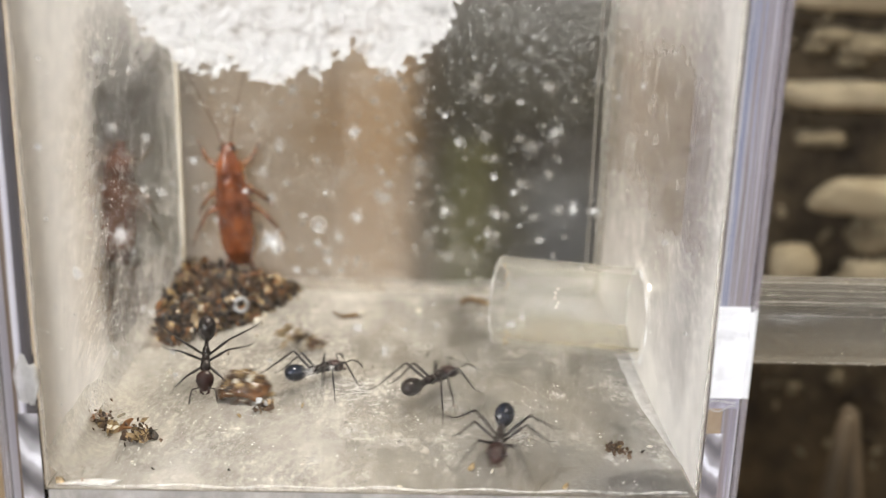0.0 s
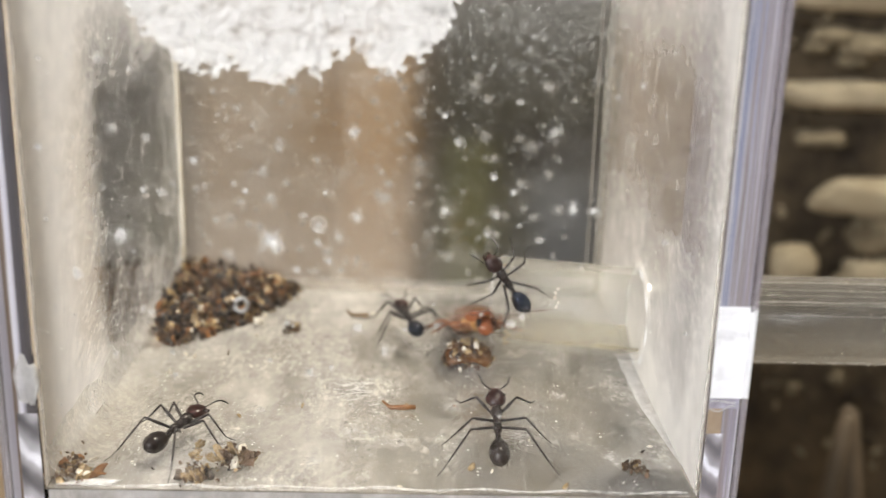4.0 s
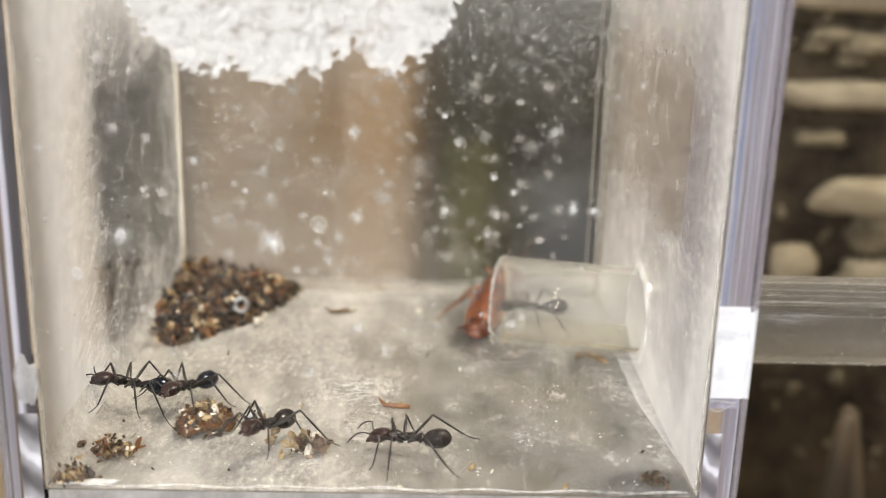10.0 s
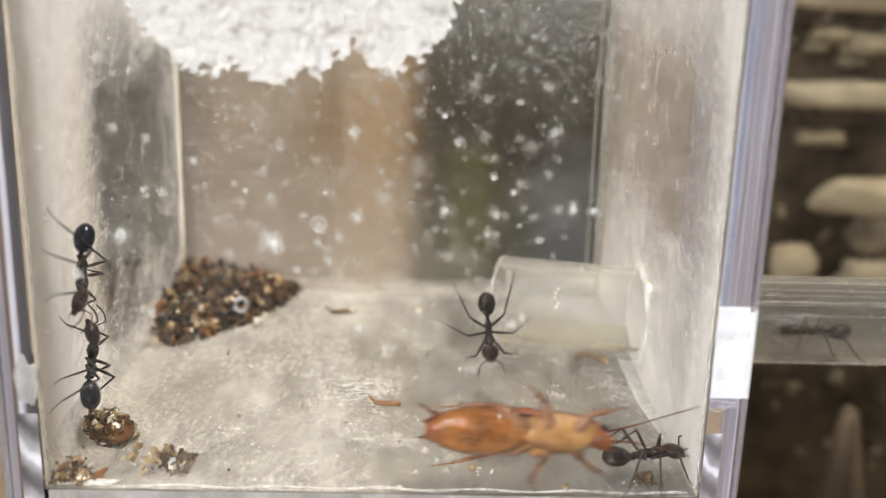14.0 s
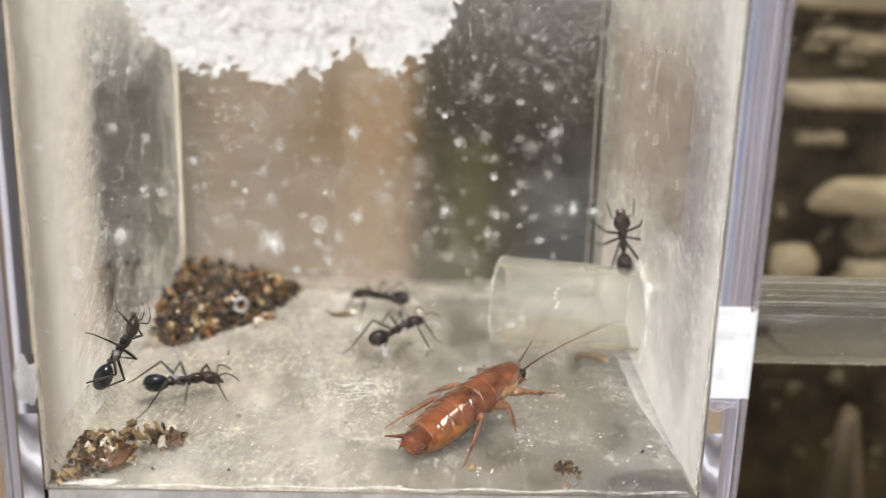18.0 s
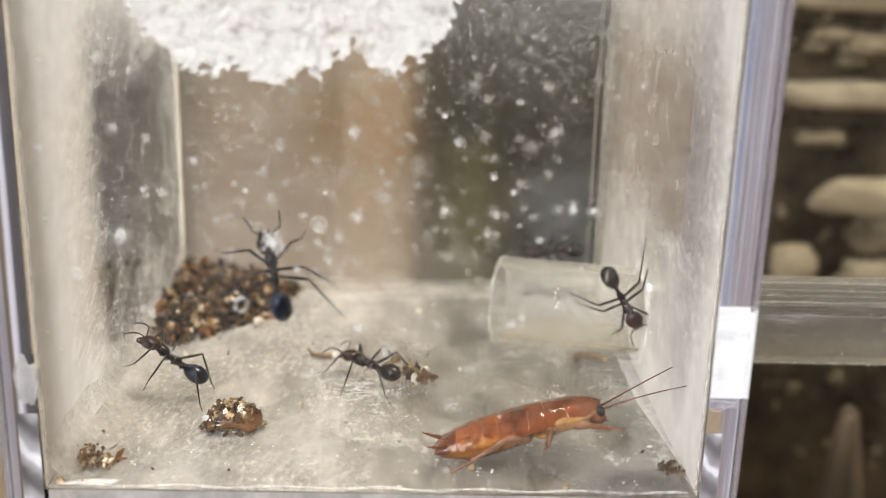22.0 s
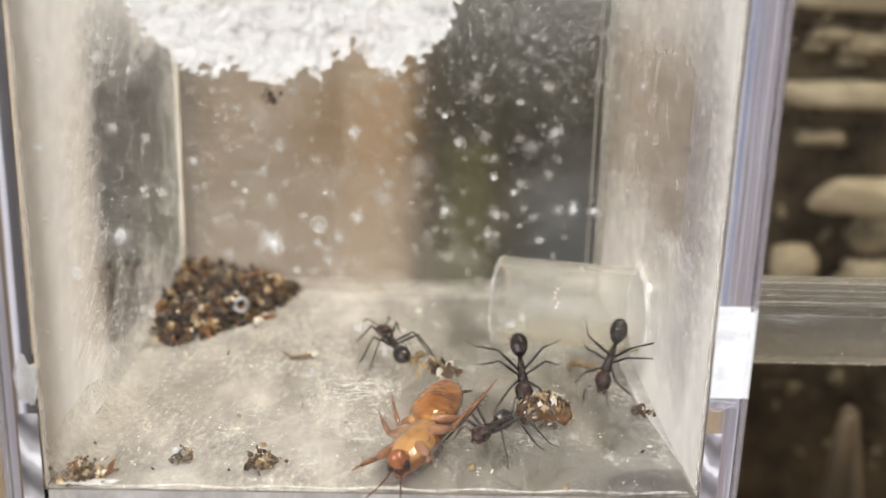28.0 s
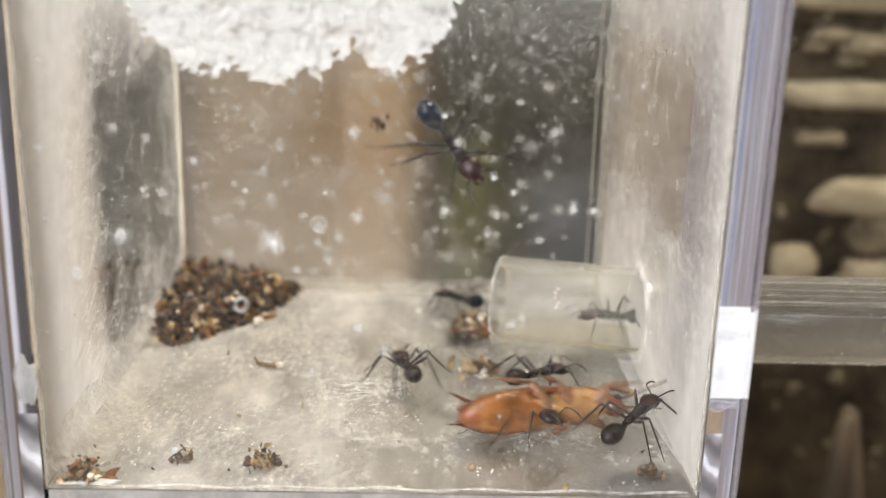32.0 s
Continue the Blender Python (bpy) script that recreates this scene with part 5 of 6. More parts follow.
part("leg", rod(bmesh.new(), [(122, 95, Z0), (130.4, 102, -50), (131.8, 103, -40), (132.4, 103, -38.5)], [2.4, 2.2, 2.0, 1.0], 16), PEG_WOOD, post)
part("leg", rod(bmesh.new(), [(146, 97, Z0), (135.4, 106.5, -50), (134.0, 107.5, -40), (133.4, 107.5, -38.5)], [2.6, 2.4, 2.2, 1.0], 16), PEG_WOOD, post)
tray = thing("tray", "grey plastic tray on the table", "tray")
part("rim", block(92, 128, 60, 120, Z0, -128, 2), SLATE, tray)

# ---- how things move ----
FACES = {"f": ((1, 0, 0), (0, 0, 1)), "T": ((1, 0, 0), (0, 0, 1)), "b": ((1, 0, 0), (0, -1, 0)), "p": ((1, 0, 0), (0, -1, 0)), "q": ((1, 0, 0), (0, -1, 0)), "k": ((1, 0, 0), (0, -1, 0)),
         "g": ((-1, 0, 0), (0, 1, 0)), "l": ((0, 1, 0), (1, 0, 0)), "r": ((0, -1, 0), (-1, 0, 0))}


def stand_on(face, x, y, z, heading, pitch=0, roll=0):
    """The pose of a thing on a face (floor, tube, back, front, left or right panel), turned by heading, head raised by pitch, leaning by roll."""
    ax, n = (Vector(v) for v in FACES[face])
    side = n.cross(ax)
    turn = Matrix((ax, side, n)).transposed().to_4x4()
    return Matrix.Translation((x * MM, y * MM, z * MM)) @ turn @ pose(0, 0, 0, 0, 0, heading) @ pose(0, 0, 0, 0, -pitch, 0) @ pose(0, 0, (1.9 + 1.5 * abs(math.sin(radians(roll)))) * MM, roll, 0, 0) @ pose(0, 0, -1.9 * MM)


def crawl(thing_, rows):
    """Keys a thing along its rows, splits wide turns, and swings its legs as it goes."""
    ms = [(row[0], stand_on(*row[1:])) for row in rows]
    path = [ms[0]]
    for (t0, a), (t1, b) in zip(ms, ms[1:]):
        qa, qb = a.to_quaternion(), b.to_quaternion()
        if qa.dot(qb) < 0:
            qb.negate()
        n = int(math.degrees(qa.rotation_difference(qb).angle) // 65)
        n = min(n, max(0, int((t1 - t0) * FPS) - 1))
        for k in range(1, n + 1):
            f = k / (n + 1)
            q = qa.slerp(qb, f)
            path.append((t0 + (t1 - t0) * f, Matrix.LocRotScale(a.translation.lerp(b.translation, f), q, None)))
        path.append((t1, b))
    walk(thing_, path)
    legs = [c for c in thing_.children if c.name.split(".")[0] == "leg"]
    if not legs:
        return
    ts = np.array([t for t, _ in path])
    ds = np.concatenate([[0], np.cumsum([(path[i + 1][1].translation - path[i][1].translation).length * 1000 + 4 * path[i][1].to_quaternion().rotation_difference(path[i + 1][1].to_quaternion()).angle for i in range(len(path) - 1)])])
    steps = np.arange(0, 32.01, 0.2)
    trot = np.interp(steps, ts, ds)
    for i, leg in enumerate(legs):
        hip = leg.matrix_basis.copy()
        off = math.pi if i in (1, 2, 5) else 0.0
        side = -1 if i % 2 == 0 else 1
        phase = [(float(t), d * 0.9 + off + 0.35 * i) for t, d in zip(steps, trot)]
        keys = []
        for t, ph in phase:
            if keys and t < 32 and abs(ph - keys[-1][1]) < 0.02 and abs(ph - keys[-1][2]) < 0.02:
                continue
            keys.append((t, ph, ph))
        walk(leg, [(t, hip @ pose(0, 0, 0, side * 7 * max(0, math.cos(ph)), 0, 15 * math.sin(ph))) for t, ph, _ in keys])


def motions():
    crawl(ants[0], [(0, 'f', 12.1, 27.7, 4.2, -85.9, -55.9), (0.5, 'f', 9.2, 15.5, 1.1, -94, 11), (1, 'f', 21.2, 26.1, 0, 54), (1.5, 'f', 16, 21.6, 0, -83), 
        (2, 'f', 7.2, 12.7, 0, 102, 2), (2.5, 'f', 7.3, 16.2, 0, 106, -2), (3, 'f', 5.3, 12.2, 2.3, -117, 24), (3.5, 'f', 6.9, 9.1, 1, 102, 10), 
        (5.5, 'f', 28.3, 8.6, 0, -34, -3), (6, 'f', 25.3, 11.5, 0, 38, -5), (6.5, 'f', 35.7, 5.2, 1.2, 40, 12), (7, 'f', 39.3, 18.1, 5, 68.2, 63.3), 
        (7.5, 'f', 52.9, 15.5, 0, 46, -6), (8, 'f', 64.8, 7.8, 0, 28, -5), (8.5, 'f', 62.1, 6.9, 0, -105, -3), (9, 'f', 47.9, 2.8, 1.1, -122, 10), 
        (9.5, 'f', 28.8, 10.3, 0, 169, -9), (10, 'f', 22.4, 8.5, 1.4, -116, 14), (10.5, 'f', 29.1, 11.3, 0, 152, 2), (11, 'f', 25.2, 32.1, 0, 133), 
        (11.5, 'f', 17.6, 40.7, 0, 123), (12, 'f', 50.2, 48, 1.6, 5.6, 17.6), (12.5, 'p', 49.4, 33.5, 8.9, -136), (13, 'p', 48.9, 33.5, 8.4, -125), 
        (13.5, 'p', 51, 33.5, 8.9, -62), (14, 'p', 48.8, 33.5, 7.8, -84), (14.5, 'f', 49.2, 28.5, 3.2, -112, -39), (16.5, 'T', 50.5, 43.7, 4.3, 180), 
        (17, 'f', 36.2, 41.7, 0, 22, 5), (17.5, 'f', 36, 41.8, 0.6, 37, 5), (18, 'f', 36.5, 41.1, 0.8, 42, 7), (18.5, 'f', 36.4, 42.6, 0.7, 33, 6), 
        (19, 'f', 36.6, 41.4, 0.9, 32, 9), (19.5, 'f', 36.8, 42.3, 0, 43, -7), (20, 'f', 38, 33.1, 0.6, -63, -5), (20.5, 'f', 29.4, 27.3, 0.8, -127, 7), 
        (21, 'f', 32.5, 26.9, 1.8, -43, 19), (21.5, 'f', 32.8, 31, 0, 140, 1), (22, 'f', 33.2, 29.9, 0, 143, 4), (22.5, 'f', 32.7, 29.8, 0.8, 138, 8), 
        (23, 'f', 32.6, 29.1, 1.1, 139, 10), (24, 'f', 32.6, 28.6, 1.2, 138, 11), (24.5, 'f', 31.8, 27.8, 1.6, 138, 16), (25, 'f', 33.6, 24.2, 2, -133, 21), 
        (25.5, 'f', 33.6, 25.4, 1.5, -121, 15), (27.5, 'f', 34.9, 36.7, 0, 129, -5), (28, 'f', 35.9, 35.8, 0.9, 113, 8), (28.5, 'f', 35.2, 37.8, 0, -83, 1), 
        (29, 'f', 31.1, 28.4, 0, -81), (29.5, 'f', 36.2, 31.7, 0, -96), (30, 'f', 34.5, 32.6, 0, -94, -1), (30.5, 'f', 34.4, 31.6, 0, -96, 4), 
        (31, 'f', 33.7, 24.6, 1.7, -123, 18), (31.5, 'f', 32.8, 26.2, 1.4, -66, 14), (32, 'f', 38.1, 29.6, 0, 105, -3)])
    crawl(ants[1], [(0, 'f', 25.6, 27.6, 0, 46, -9), (0.5, 'f', 21.8, 23, 1.8, -30, 18), (1, 'f', 38, 28.5, 0.6, 40, 5), (1.5, 'f', 17.1, 57.9, 0, -75), 
        (2, 'f', 47.4, 39.9, 0, -18, -8), (2.5, 'f', 52.3, 30.8, 0.9, -33, 8), (3, 'f', 56.1, 34.7, 1.1, -146, 10), (3.5, 'f', 41.1, 43.1, 1.2, 98, 12), 
        (5.5, 'f', 33, 49.4, 0.6, 163, 5), (6, 'f', 43, 58.8, 0, -145), (6.5, 'f', 49.7, 49.8, 1.5, -115, 15), (7, 'f', 35.7, 47.8, 0, 154, -4), 
        (7.5, 'f', 6, 34.9, 0, 163, -9), (8, 'f', 7.2, 19.6, 0.7, 63, 6), (8.5, 'f', 4.3, 13.1, 1.6, 177, 16), (9, 'f', 4, 14.1, 2.3, -171, 22.1), 
        (9.5, 'f', 6.3, 11.6, 3.4, -177, 33), (10, 'f', 4.4, 18.2, 1.9, -164.6, 12.9), (10.5, 'f', 8.9, 16.8, 1.7, -170, 14), (11, 'f', 7.2, 15.3, 0, -176, -1), 
        (11.5, 'f', 8.3, 19.6, 2.6, -175, 26), (12, 'f', 2.6, 10.7, 3.9, 168.9, 45.4), (12.5, 'f', 4.3, 11.9, 0.9, 95, 8), (13, 'l', 0.2, 9.8, 2.8, 104.8, -28.3), 
        (13.5, 'f', 2.2, 14.5, 3.2, 121, 36), (14, 'l', 0.2, 9.4, 10, 68, -2.1), (14.5, 'f', 8.5, 8.7, 2.6, 88, 29), (16.5, 'f', 6, 8, 1.9, 23, 18), 
        (17, 'f', 10.1, 15.1, 1.8, -23, 19), (17.5, 'l', 0.2, 20, 5.8, -5), (18, 'l', 0.2, 20.5, 8.2, 57.3, 24.2), (18.5, 'f', 8.3, 19.4, 0.8, -26, 8), 
        (19, 'f', 6.5, 12.6, 1.1, 75.7, 12.5), (19.5, 'f', 7, 17.3, 1.8, -27, 19), (20, 'f', 9, 19.6, 1.8, -26, 19), (20.5, 'l', 0.2, 19.6, 30.2, 149), 
        (21, 'f', 13.3, 17.3, 1.6, -115, 16), (21.5, 'f', 9, 25, 3, -176, 28), (22, 'f', 7.5, 23.1, 3.4, 178.1, 34.8), (22.5, 'f', 8.2, 28.9, 1.9, -173, 20), 
        (23, 'f', 7.9, 25.8, 1.6, -171, 16), (23.5, 'f', 5.6, 11.7, 2, -119, 22), (24, 'f', 3.4, 15.5, 2.4, 166, 26), (24.5, 'f', 6, 30.2, 5.1, 163, 58), 
        (25, 'l', 0.2, 38.2, 5.4, 86.2, -22.2), (25.5, 'f', 33.3, 17.4, 0, -52, -6), (27.5, 'g', 15.9, 0.3, 28.5, 73), (28, 'g', 24.2, 0.3, 53.8, 162), 
        (28.5, 'g', 33.2, 0.3, 41.8, -106), (29, 'g', 36.6, 0.3, 55.1, 174), (29.5, 'g', 36.6, 0.3, 56.2, 174), (30, 'g', 42.5, 0.3, 49.5, -147), 
        (30.5, 'g', 37.3, 0.3, 44.4, -140), (31, 'g', 36.3, 0.3, 44.1, -56), (31.5, 'g', 35.9, 0.3, 40.5, -114), (32, 'g', 42, 0.3, 38.2, -128)])
    crawl(ants[2], [(0, 'f', 41, 25.1, 0, 46), (0.5, 'f', 53, 21.7, 0, 14, 3), (1, 'f', 62.2, 25.6, 0, 28, 3), (1.5, 'f', 53.2, 15.1, 0, 102, 2), 
        (2, 'f', 53.1, 29.9, 0, 65, -3), (2.5, 'f', 53.5, 15.7, 2.7, 69, 30), (3, 'f', 43.1, 13, 0.9, 161, 8), (3.5, 'f', 44.8, 8.3, 2.8, 125, 31), 
        (5.5, 'f', 62.6, 6.4, 3.4, 6, 38), (6, 'f', 55.1, 7.9, 2.5, 75, 27), (6.5, 'f', 51.6, 10.1, 0.9, 93, 9), (7, 'f', 56.2, 29.9, 0.9, 63, 8), 
        (7.5, 'f', 55.9, 29.3, 0, 16, 4), (8, 'f', 61.7, 24.7, 2.3, -2, 24), (8.5, 'f', 65.2, 22.1, 2.5, 48, 27), (9, 'f', 60.6, 5.2, 3, -68, 33), 
        (9.5, 'f', 50.7, 5.8, 0.8, -152, 7), (10, 'f', 39.1, 8.6, 0, 165, -6), (10.5, 'f', 41.9, 9, 0.9, -132, 9), (11, 'f', 29.7, 10.1, 1.1, 148, 11), 
        (11.5, 'f', 27.5, 12.7, 0, 162, -4), (12, 'f', 21.3, 20.6, 0, 130, 4), (12.5, 'f', 6.6, 23.1, 1.6, -128, 16), (13, 'f', 19.9, 11.4, 0, 102, 2), 
        (13.5, 'f', 52.1, 10, 1.6, -48, 16), (14, 'f', 64.8, 5.4, 0, 13, -1), (14.5, 'f', 65, 14.7, 0, 10, -3), (16.5, 'f', 65, 21.3, 1.8, 29, 19), 
        (17, 'f', 66.6, 10.7, 2.1, 54, 22), (17.5, 'f', 67.8, 26.7, 3.5, 87, 40), (18, 'f', 33.7, 58, 0, 158, -3), (18.5, 'f', 18.6, 51.4, 2.3, -56, 25), 
        (19, 'f', 26.6, 46, 0.9, 40, 8), (19.5, 'f', 25.3, 49.1, 0, 62, -2), (20, 'b', 45.3, 67.4, 6.2, 39), (20.5, 'b', 58, 67.4, 15.9, 21), 
        (21, 'b', 57.1, 67.4, 22.7, 48), (21.5, 'b', 64.5, 67.4, 15.5, 95), (22, 'b', 61.7, 67.4, 8.4, -176), (22.5, 'b', 49.4, 67.4, 29.2, 133), 
        (23, 'b', 59.5, 67.4, 23.7, 8), (23.5, 'b', 60.9, 67.4, 5.8, 1), (24, 'b', 58.2, 67.4, 9.4, 93), (24.5, 'f', 57.6, 63.1, 1.3, -142, 13), 
        (25, 'f', 48.5, 54.8, 0, 43, -7), (25.5, 'f', 43.3, 43.2, 0, -70, 4), (27.5, 'f', 61.7, 24.2, 2.2, -82, -25), (28, 'f', 66.2, 28.9, 4.6, -127.9, -61.8), 
        (28.5, 'f', 65.9, 14.2, 0, 114, -7), (29, 'f', 64.7, 12.6, 1.7, 63, 18), (29.5, 'r', 69.8, 5.4, 17, 77), (30, 'f', 59.8, 23.7, 1.4, 167, 13), 
        (30.5, 'f', 60.3, 13, 0, -87, -2), (31, 'f', 59.1, 12.4, 1, 151, 10), (31.5, 'f', 67.6, 24.1, 0, 29, 4), (32, 'f', 65, 11.6, 1.7, 40, 18)])
    crawl(ants[3], [(0, 'f', 49.2, 8.5, 1.3, -101, -14), (0.5, 'f', 67.4, 12.8, 1.7, 23, 17), (1, 'f', 65.9, 10.2, 1, -73, 10), (1.5, 'f', 65.2, 24, 0.8, 19, 7), 
        (2, 'f', 65.9, 19.7, 3, 64, 34), (2.5, 'p', 63.8, 33.5, 6.2, 106), (3, 'p', 57.4, 33.5, 8.9, 111), (3.5, 'p', 51.3, 33.5, 15.8, 103), 
        (5.5, 'f', 49, 43.9, 0, -114), (6, 'f', 50.1, 38, 3.1, -163.3, -35.1), (6.5, 'f', 44.3, 37.8, 0.9, -120, 8), (7, 'f', 43, 45.4, 0, 107, 1), 
        (7.5, 'f', 49.6, 45, 2.2, -70, 23), (8, 'f', 40.9, 58.5, 0.8, 158, 7), (8.5, 'f', 18, 37.1, 0.7, -133, 6), (9, 'f', 15.8, 22.2, 0, 126, -3), 
        (9.5, 'f', 15.8, 19.1, 0, -167, -1), (10, 'f', 11.1, 20.1, 0.9, -118.1, 10.1), (10.5, 'f', 16.9, 20.3, 2.5, -52, 27), (11, 'l', 0.2, 12, 9.5, 125.8, -9.2), 
        (11.5, 'l', 0.2, 10.6, 26, 32), (12, 'l', 0.2, 10.3, 27.8, 24, -4.9), (12.5, 'f', 2.2, 38.5, 0, -68), (13, 'l', 0.2, 11.3, 19.4, 43), (13.5, 'l', 0.2, 4, 31.5, 125), 
        (14, 'l', 0.2, 8.8, 22.2, -118), (14.5, 'l', 0.2, 12.1, 15.8, -50), (16.5, 'b', 2.2, 67.4, 6.9, 100), (17, 'l', 0.2, 39.7, 24.9, 59), 
        (17.5, 'f', 2.2, 33.6, 0, 112, -8), (18, 'f', 9.2, 23.4, 0, 24, -4), (18.5, 'f', 19.8, 36.4, 0.7, 67, 6), (19, 'f', 12.1, 20.6, 0.9, -111, 8), 
        (19.5, 'f', 26, 17.3, 0, 18, -5), (20, 'f', 20.6, 12.6, 3, 121, 34), (20.5, 'f', 7.2, 19.4, 1.7, 128, 18), (21, 'f', 7.2, 20.6, 2.7, 113, 30), 
        (21.5, 'f', 27.1, 14.4, 0.8, 133, 7), (22, 'g', 24.4, 0.3, 23.2, 79), (22.5, 'l', 0.2, 27.9, 14.6, 167), (23, 'l', 0.2, 15.1, 18.5, -149.9, -20.4), 
        (23.5, 'l', 0.2, 22.9, 30.9, 13), (24, 'l', 0.2, 26.2, 15, 148), (24.5, 'f', 22.5, 28, 1.2, -33, 11), (25, 'p', 68.2, 33.5, 13.3, 81.2, 34.8), 
        (25.5, 'p', 60.7, 33.5, 12.8, 88), (27.5, 'p', 52.1, 33.5, 14.8, -141), (28, 'f', 57.7, 61.8, 1.3, -145, 12), (28.5, 'f', 46.5, 45.1, 0.6, 142, 5), 
        (29, 'f', 58.1, 61, 1.3, -145, 13), (29.5, 'f', 49.1, 41.9, 2.2, -111, -24), (30, 'f', 42.1, 38.3, 1.4, 90, 14), (30.5, 'f', 41, 47.5, 0, 111), 
        (31, 'f', 40.4, 41.7, 0.6, 148, 5), (31.5, 'f', 43.6, 40.5, 0, 104, 3), (32, 'f', 46.3, 57.8, 0, 134, -5)])
    crawl(ants[4], [(0, 'T', 119.2, 36.5, 3.0, 180), (4.5, 'T', 118.5, 36.5, 3.0, 180), (5.3, 'T', 83.4, 36.5, 3.0, 180), (5.6, 'T', 57.8, 41.4, 4.4, 180), (6, 'p', 49.3, 33.5, 14.5, 148), 
        (6.2, 'T', 54.2, 42.5, 4.3, 0), (6.5, 'T', 59.1, 41, 4.4, 0), (7, 'T', 84.5, 36.5, 3.0, 0), (7.5, 'T', 98, 36.5, 3.0, 0), (8, 'T', 109.5, 36.5, 3.0, 180), 
        (8.5, 'T', 93.8, 36.5, 3.0, 180), (9, 'T', 68.1, 38.2, 4.6, 180), (9.5, 'T', 57.6, 41.5, 4.4, 180), (10, 'T', 56.2, 41.9, 4.4, 180), 
        (10.5, 'T', 55.6, 42.1, 4.4, 180), (11, 'T', 55.6, 42.1, 4.4, 180), (11.5, 'T', 54, 42.6, 4.3, 180), (12, 'T', 56.5, 41.8, 4.4, 180), 
        (12.5, 'T', 68, 38.3, 4.5, 0), (13, 'T', 64.8, 39.3, 4.5, 180), (13.5, 'T', 83.4, 36.5, 3.0, 180), (14, 'T', 95.9, 36.5, 3.0, 180), 
        (14.5, 'T', 109.5, 36.5, 3.0, 180), (16.5, 'T', 119.7, 36.5, 3.0, 180), (17.5, 'T', 101.6, 36.5, 3.0, 180), (18, 'T', 84.3, 36.5, 3.0, 180), 
        (18.5, 'T', 66.7, 38.7, 4.5, 180), (19, 'T', 56, 42, 4.4, 180), (19.5, 'T', 55.4, 42.1, 4.4, 180), (20, 'T', 56.9, 41.7, 4.4, 180), 
        (20.5, 'f', 50.5, 48.6, 0, -117), (21, 'f', 48, 36.6, 1.9, -97, -21), (21.5, 'f', 50.1, 41.5, 0, 48, -7), (22, 'f', 59.1, 57.5, 1.3, -144, 13), 
        (22.5, 'f', 40.9, 55.2, 1.4, 148, 14), (23, 'f', 58.2, 61.9, 1.3, -145, 12), (23.5, 'f', 58.2, 61.9, 1.3, -145, 12), (24, 'T', 54.5, 42.4, 4.4, 180), 
        (24.5, 'p', 48.6, 33.5, 12.6, -138), (25, 'f', 50, 37.9, 0, -95), (25.5, 'f', 46.5, 31.8, 0, -99), (27.5, 'f', 55.2, 31.1, 1.1, 101, 10), 
        (28, 'f', 52.6, 25.5, 3.2, -86, -39), (28.5, 'f', 55.3, 18.7, 2.6, -69, -30), (29, 'f', 46.4, 14.1, 2.4, 73, 26), (29.5, 'f', 50.6, 30, 0, 55, -2), 
        (30, 'f', 48.8, 25.1, 0, 29, 1), (30.5, 'f', 51.4, 28.2, 2, -137, 22), (31, 'q', 62.3, 42, 19.5, 30), (31.5, 'f', 58.9, 42.6, 0.9, -125, 9), 
        (32, 'f', 55, 27.8, 0, 30, -2)])
    crawl(ants[5], [(0, 'T', 127.2, 36.5, 3.0, 180), (6.5, 'T', 118.5, 36.5, 3.0, 180), (7, 'T', 109.5, 36.5, 3.0, 180), (7.5, 'T', 119.5, 36.5, 3.0, 180), (10, 'T', 119.5, 36.5, 3.0, 180), (10.5, 'T', 110.8, 36.5, 3.0, 180), (11, 'T', 98.5, 36.5, 3.0, 180), 
        (11.5, 'T', 66.9, 38.6, 4.5, 180), (12, 'T', 70.8, 37.4, 4.6, 180), (12.5, 'T', 82.5, 36.5, 3.0, 0), (13, 'T', 111.8, 36.5, 3.0, 0), 
        (14.5, 'T', 118.5, 36.5, 3.0, 180), (15.1, 'T', 80, 36.5, 3.0, 180), (15.5, 'f', 54.4, 35, 0, -67, 2), (16.5, 'q', 67.8, 42, 16, 106), (17, 'q', 67.8, 42, 12.2, 108), 
        (17.5, 'f', 67.8, 65.5, 1.5, -64, 16), (18, 'q', 67.7, 42, 17.5, 100.1, 12.2), (18.5, 'f', 48.2, 37.9, 2.1, -131, 22), (19, 'f', 46.1, 21.5, 0.7, -91, -6), 
        (19.5, 'f', 49.4, 32.2, 0.8, 112, 7), (20, 'p', 60.6, 33.5, 6, -5), (20.5, 'p', 62.7, 33.5, 13.8, 66), (21, 'q', 57.4, 42, 17.9, 154), 
        (21.5, 'p', 57, 33.5, 17.6, 152), (22, 'p', 66.3, 33.5, 12.3, -58), (22.5, 'f', 66.5, 30.8, 1.9, -50, -21), (23, 'p', 64.6, 33.5, 17, 50), 
        (23.5, 'T', 69.5, 37.8, 4.6, 180), (24, 'f', 54.8, 31.8, 0, -59), (24.5, 'f', 58.3, 28.1, 0, 54, -3), (25, 'f', 48, 18.2, 1.2, 15, 11), 
        (25.5, 'f', 41.9, 20.8, 0, 59, -7), (27.5, 'f', 46.4, 15.5, 1.3, -120, 13), (28, 'f', 48.2, 9.9, 0.8, -116, 8), (28.5, 'f', 54.9, 8.5, 0.8, 70, 8), 
        (29, 'f', 41.4, 33.5, 2.1, -66, 23), (29.5, 'f', 42.4, 24.7, 2.3, -110, 25), (30, 'f', 56.4, 26.1, 0, 52, -5), (30.5, 'f', 39.3, 19.1, 0, 58, -3), 
        (31, 'f', 39, 4.7, 1.8, -149, 18), (31.5, 'f', 53.8, 9.8, 0, -66), (32, 'f', 52.6, 14.6, 0.7, -43, 6)])
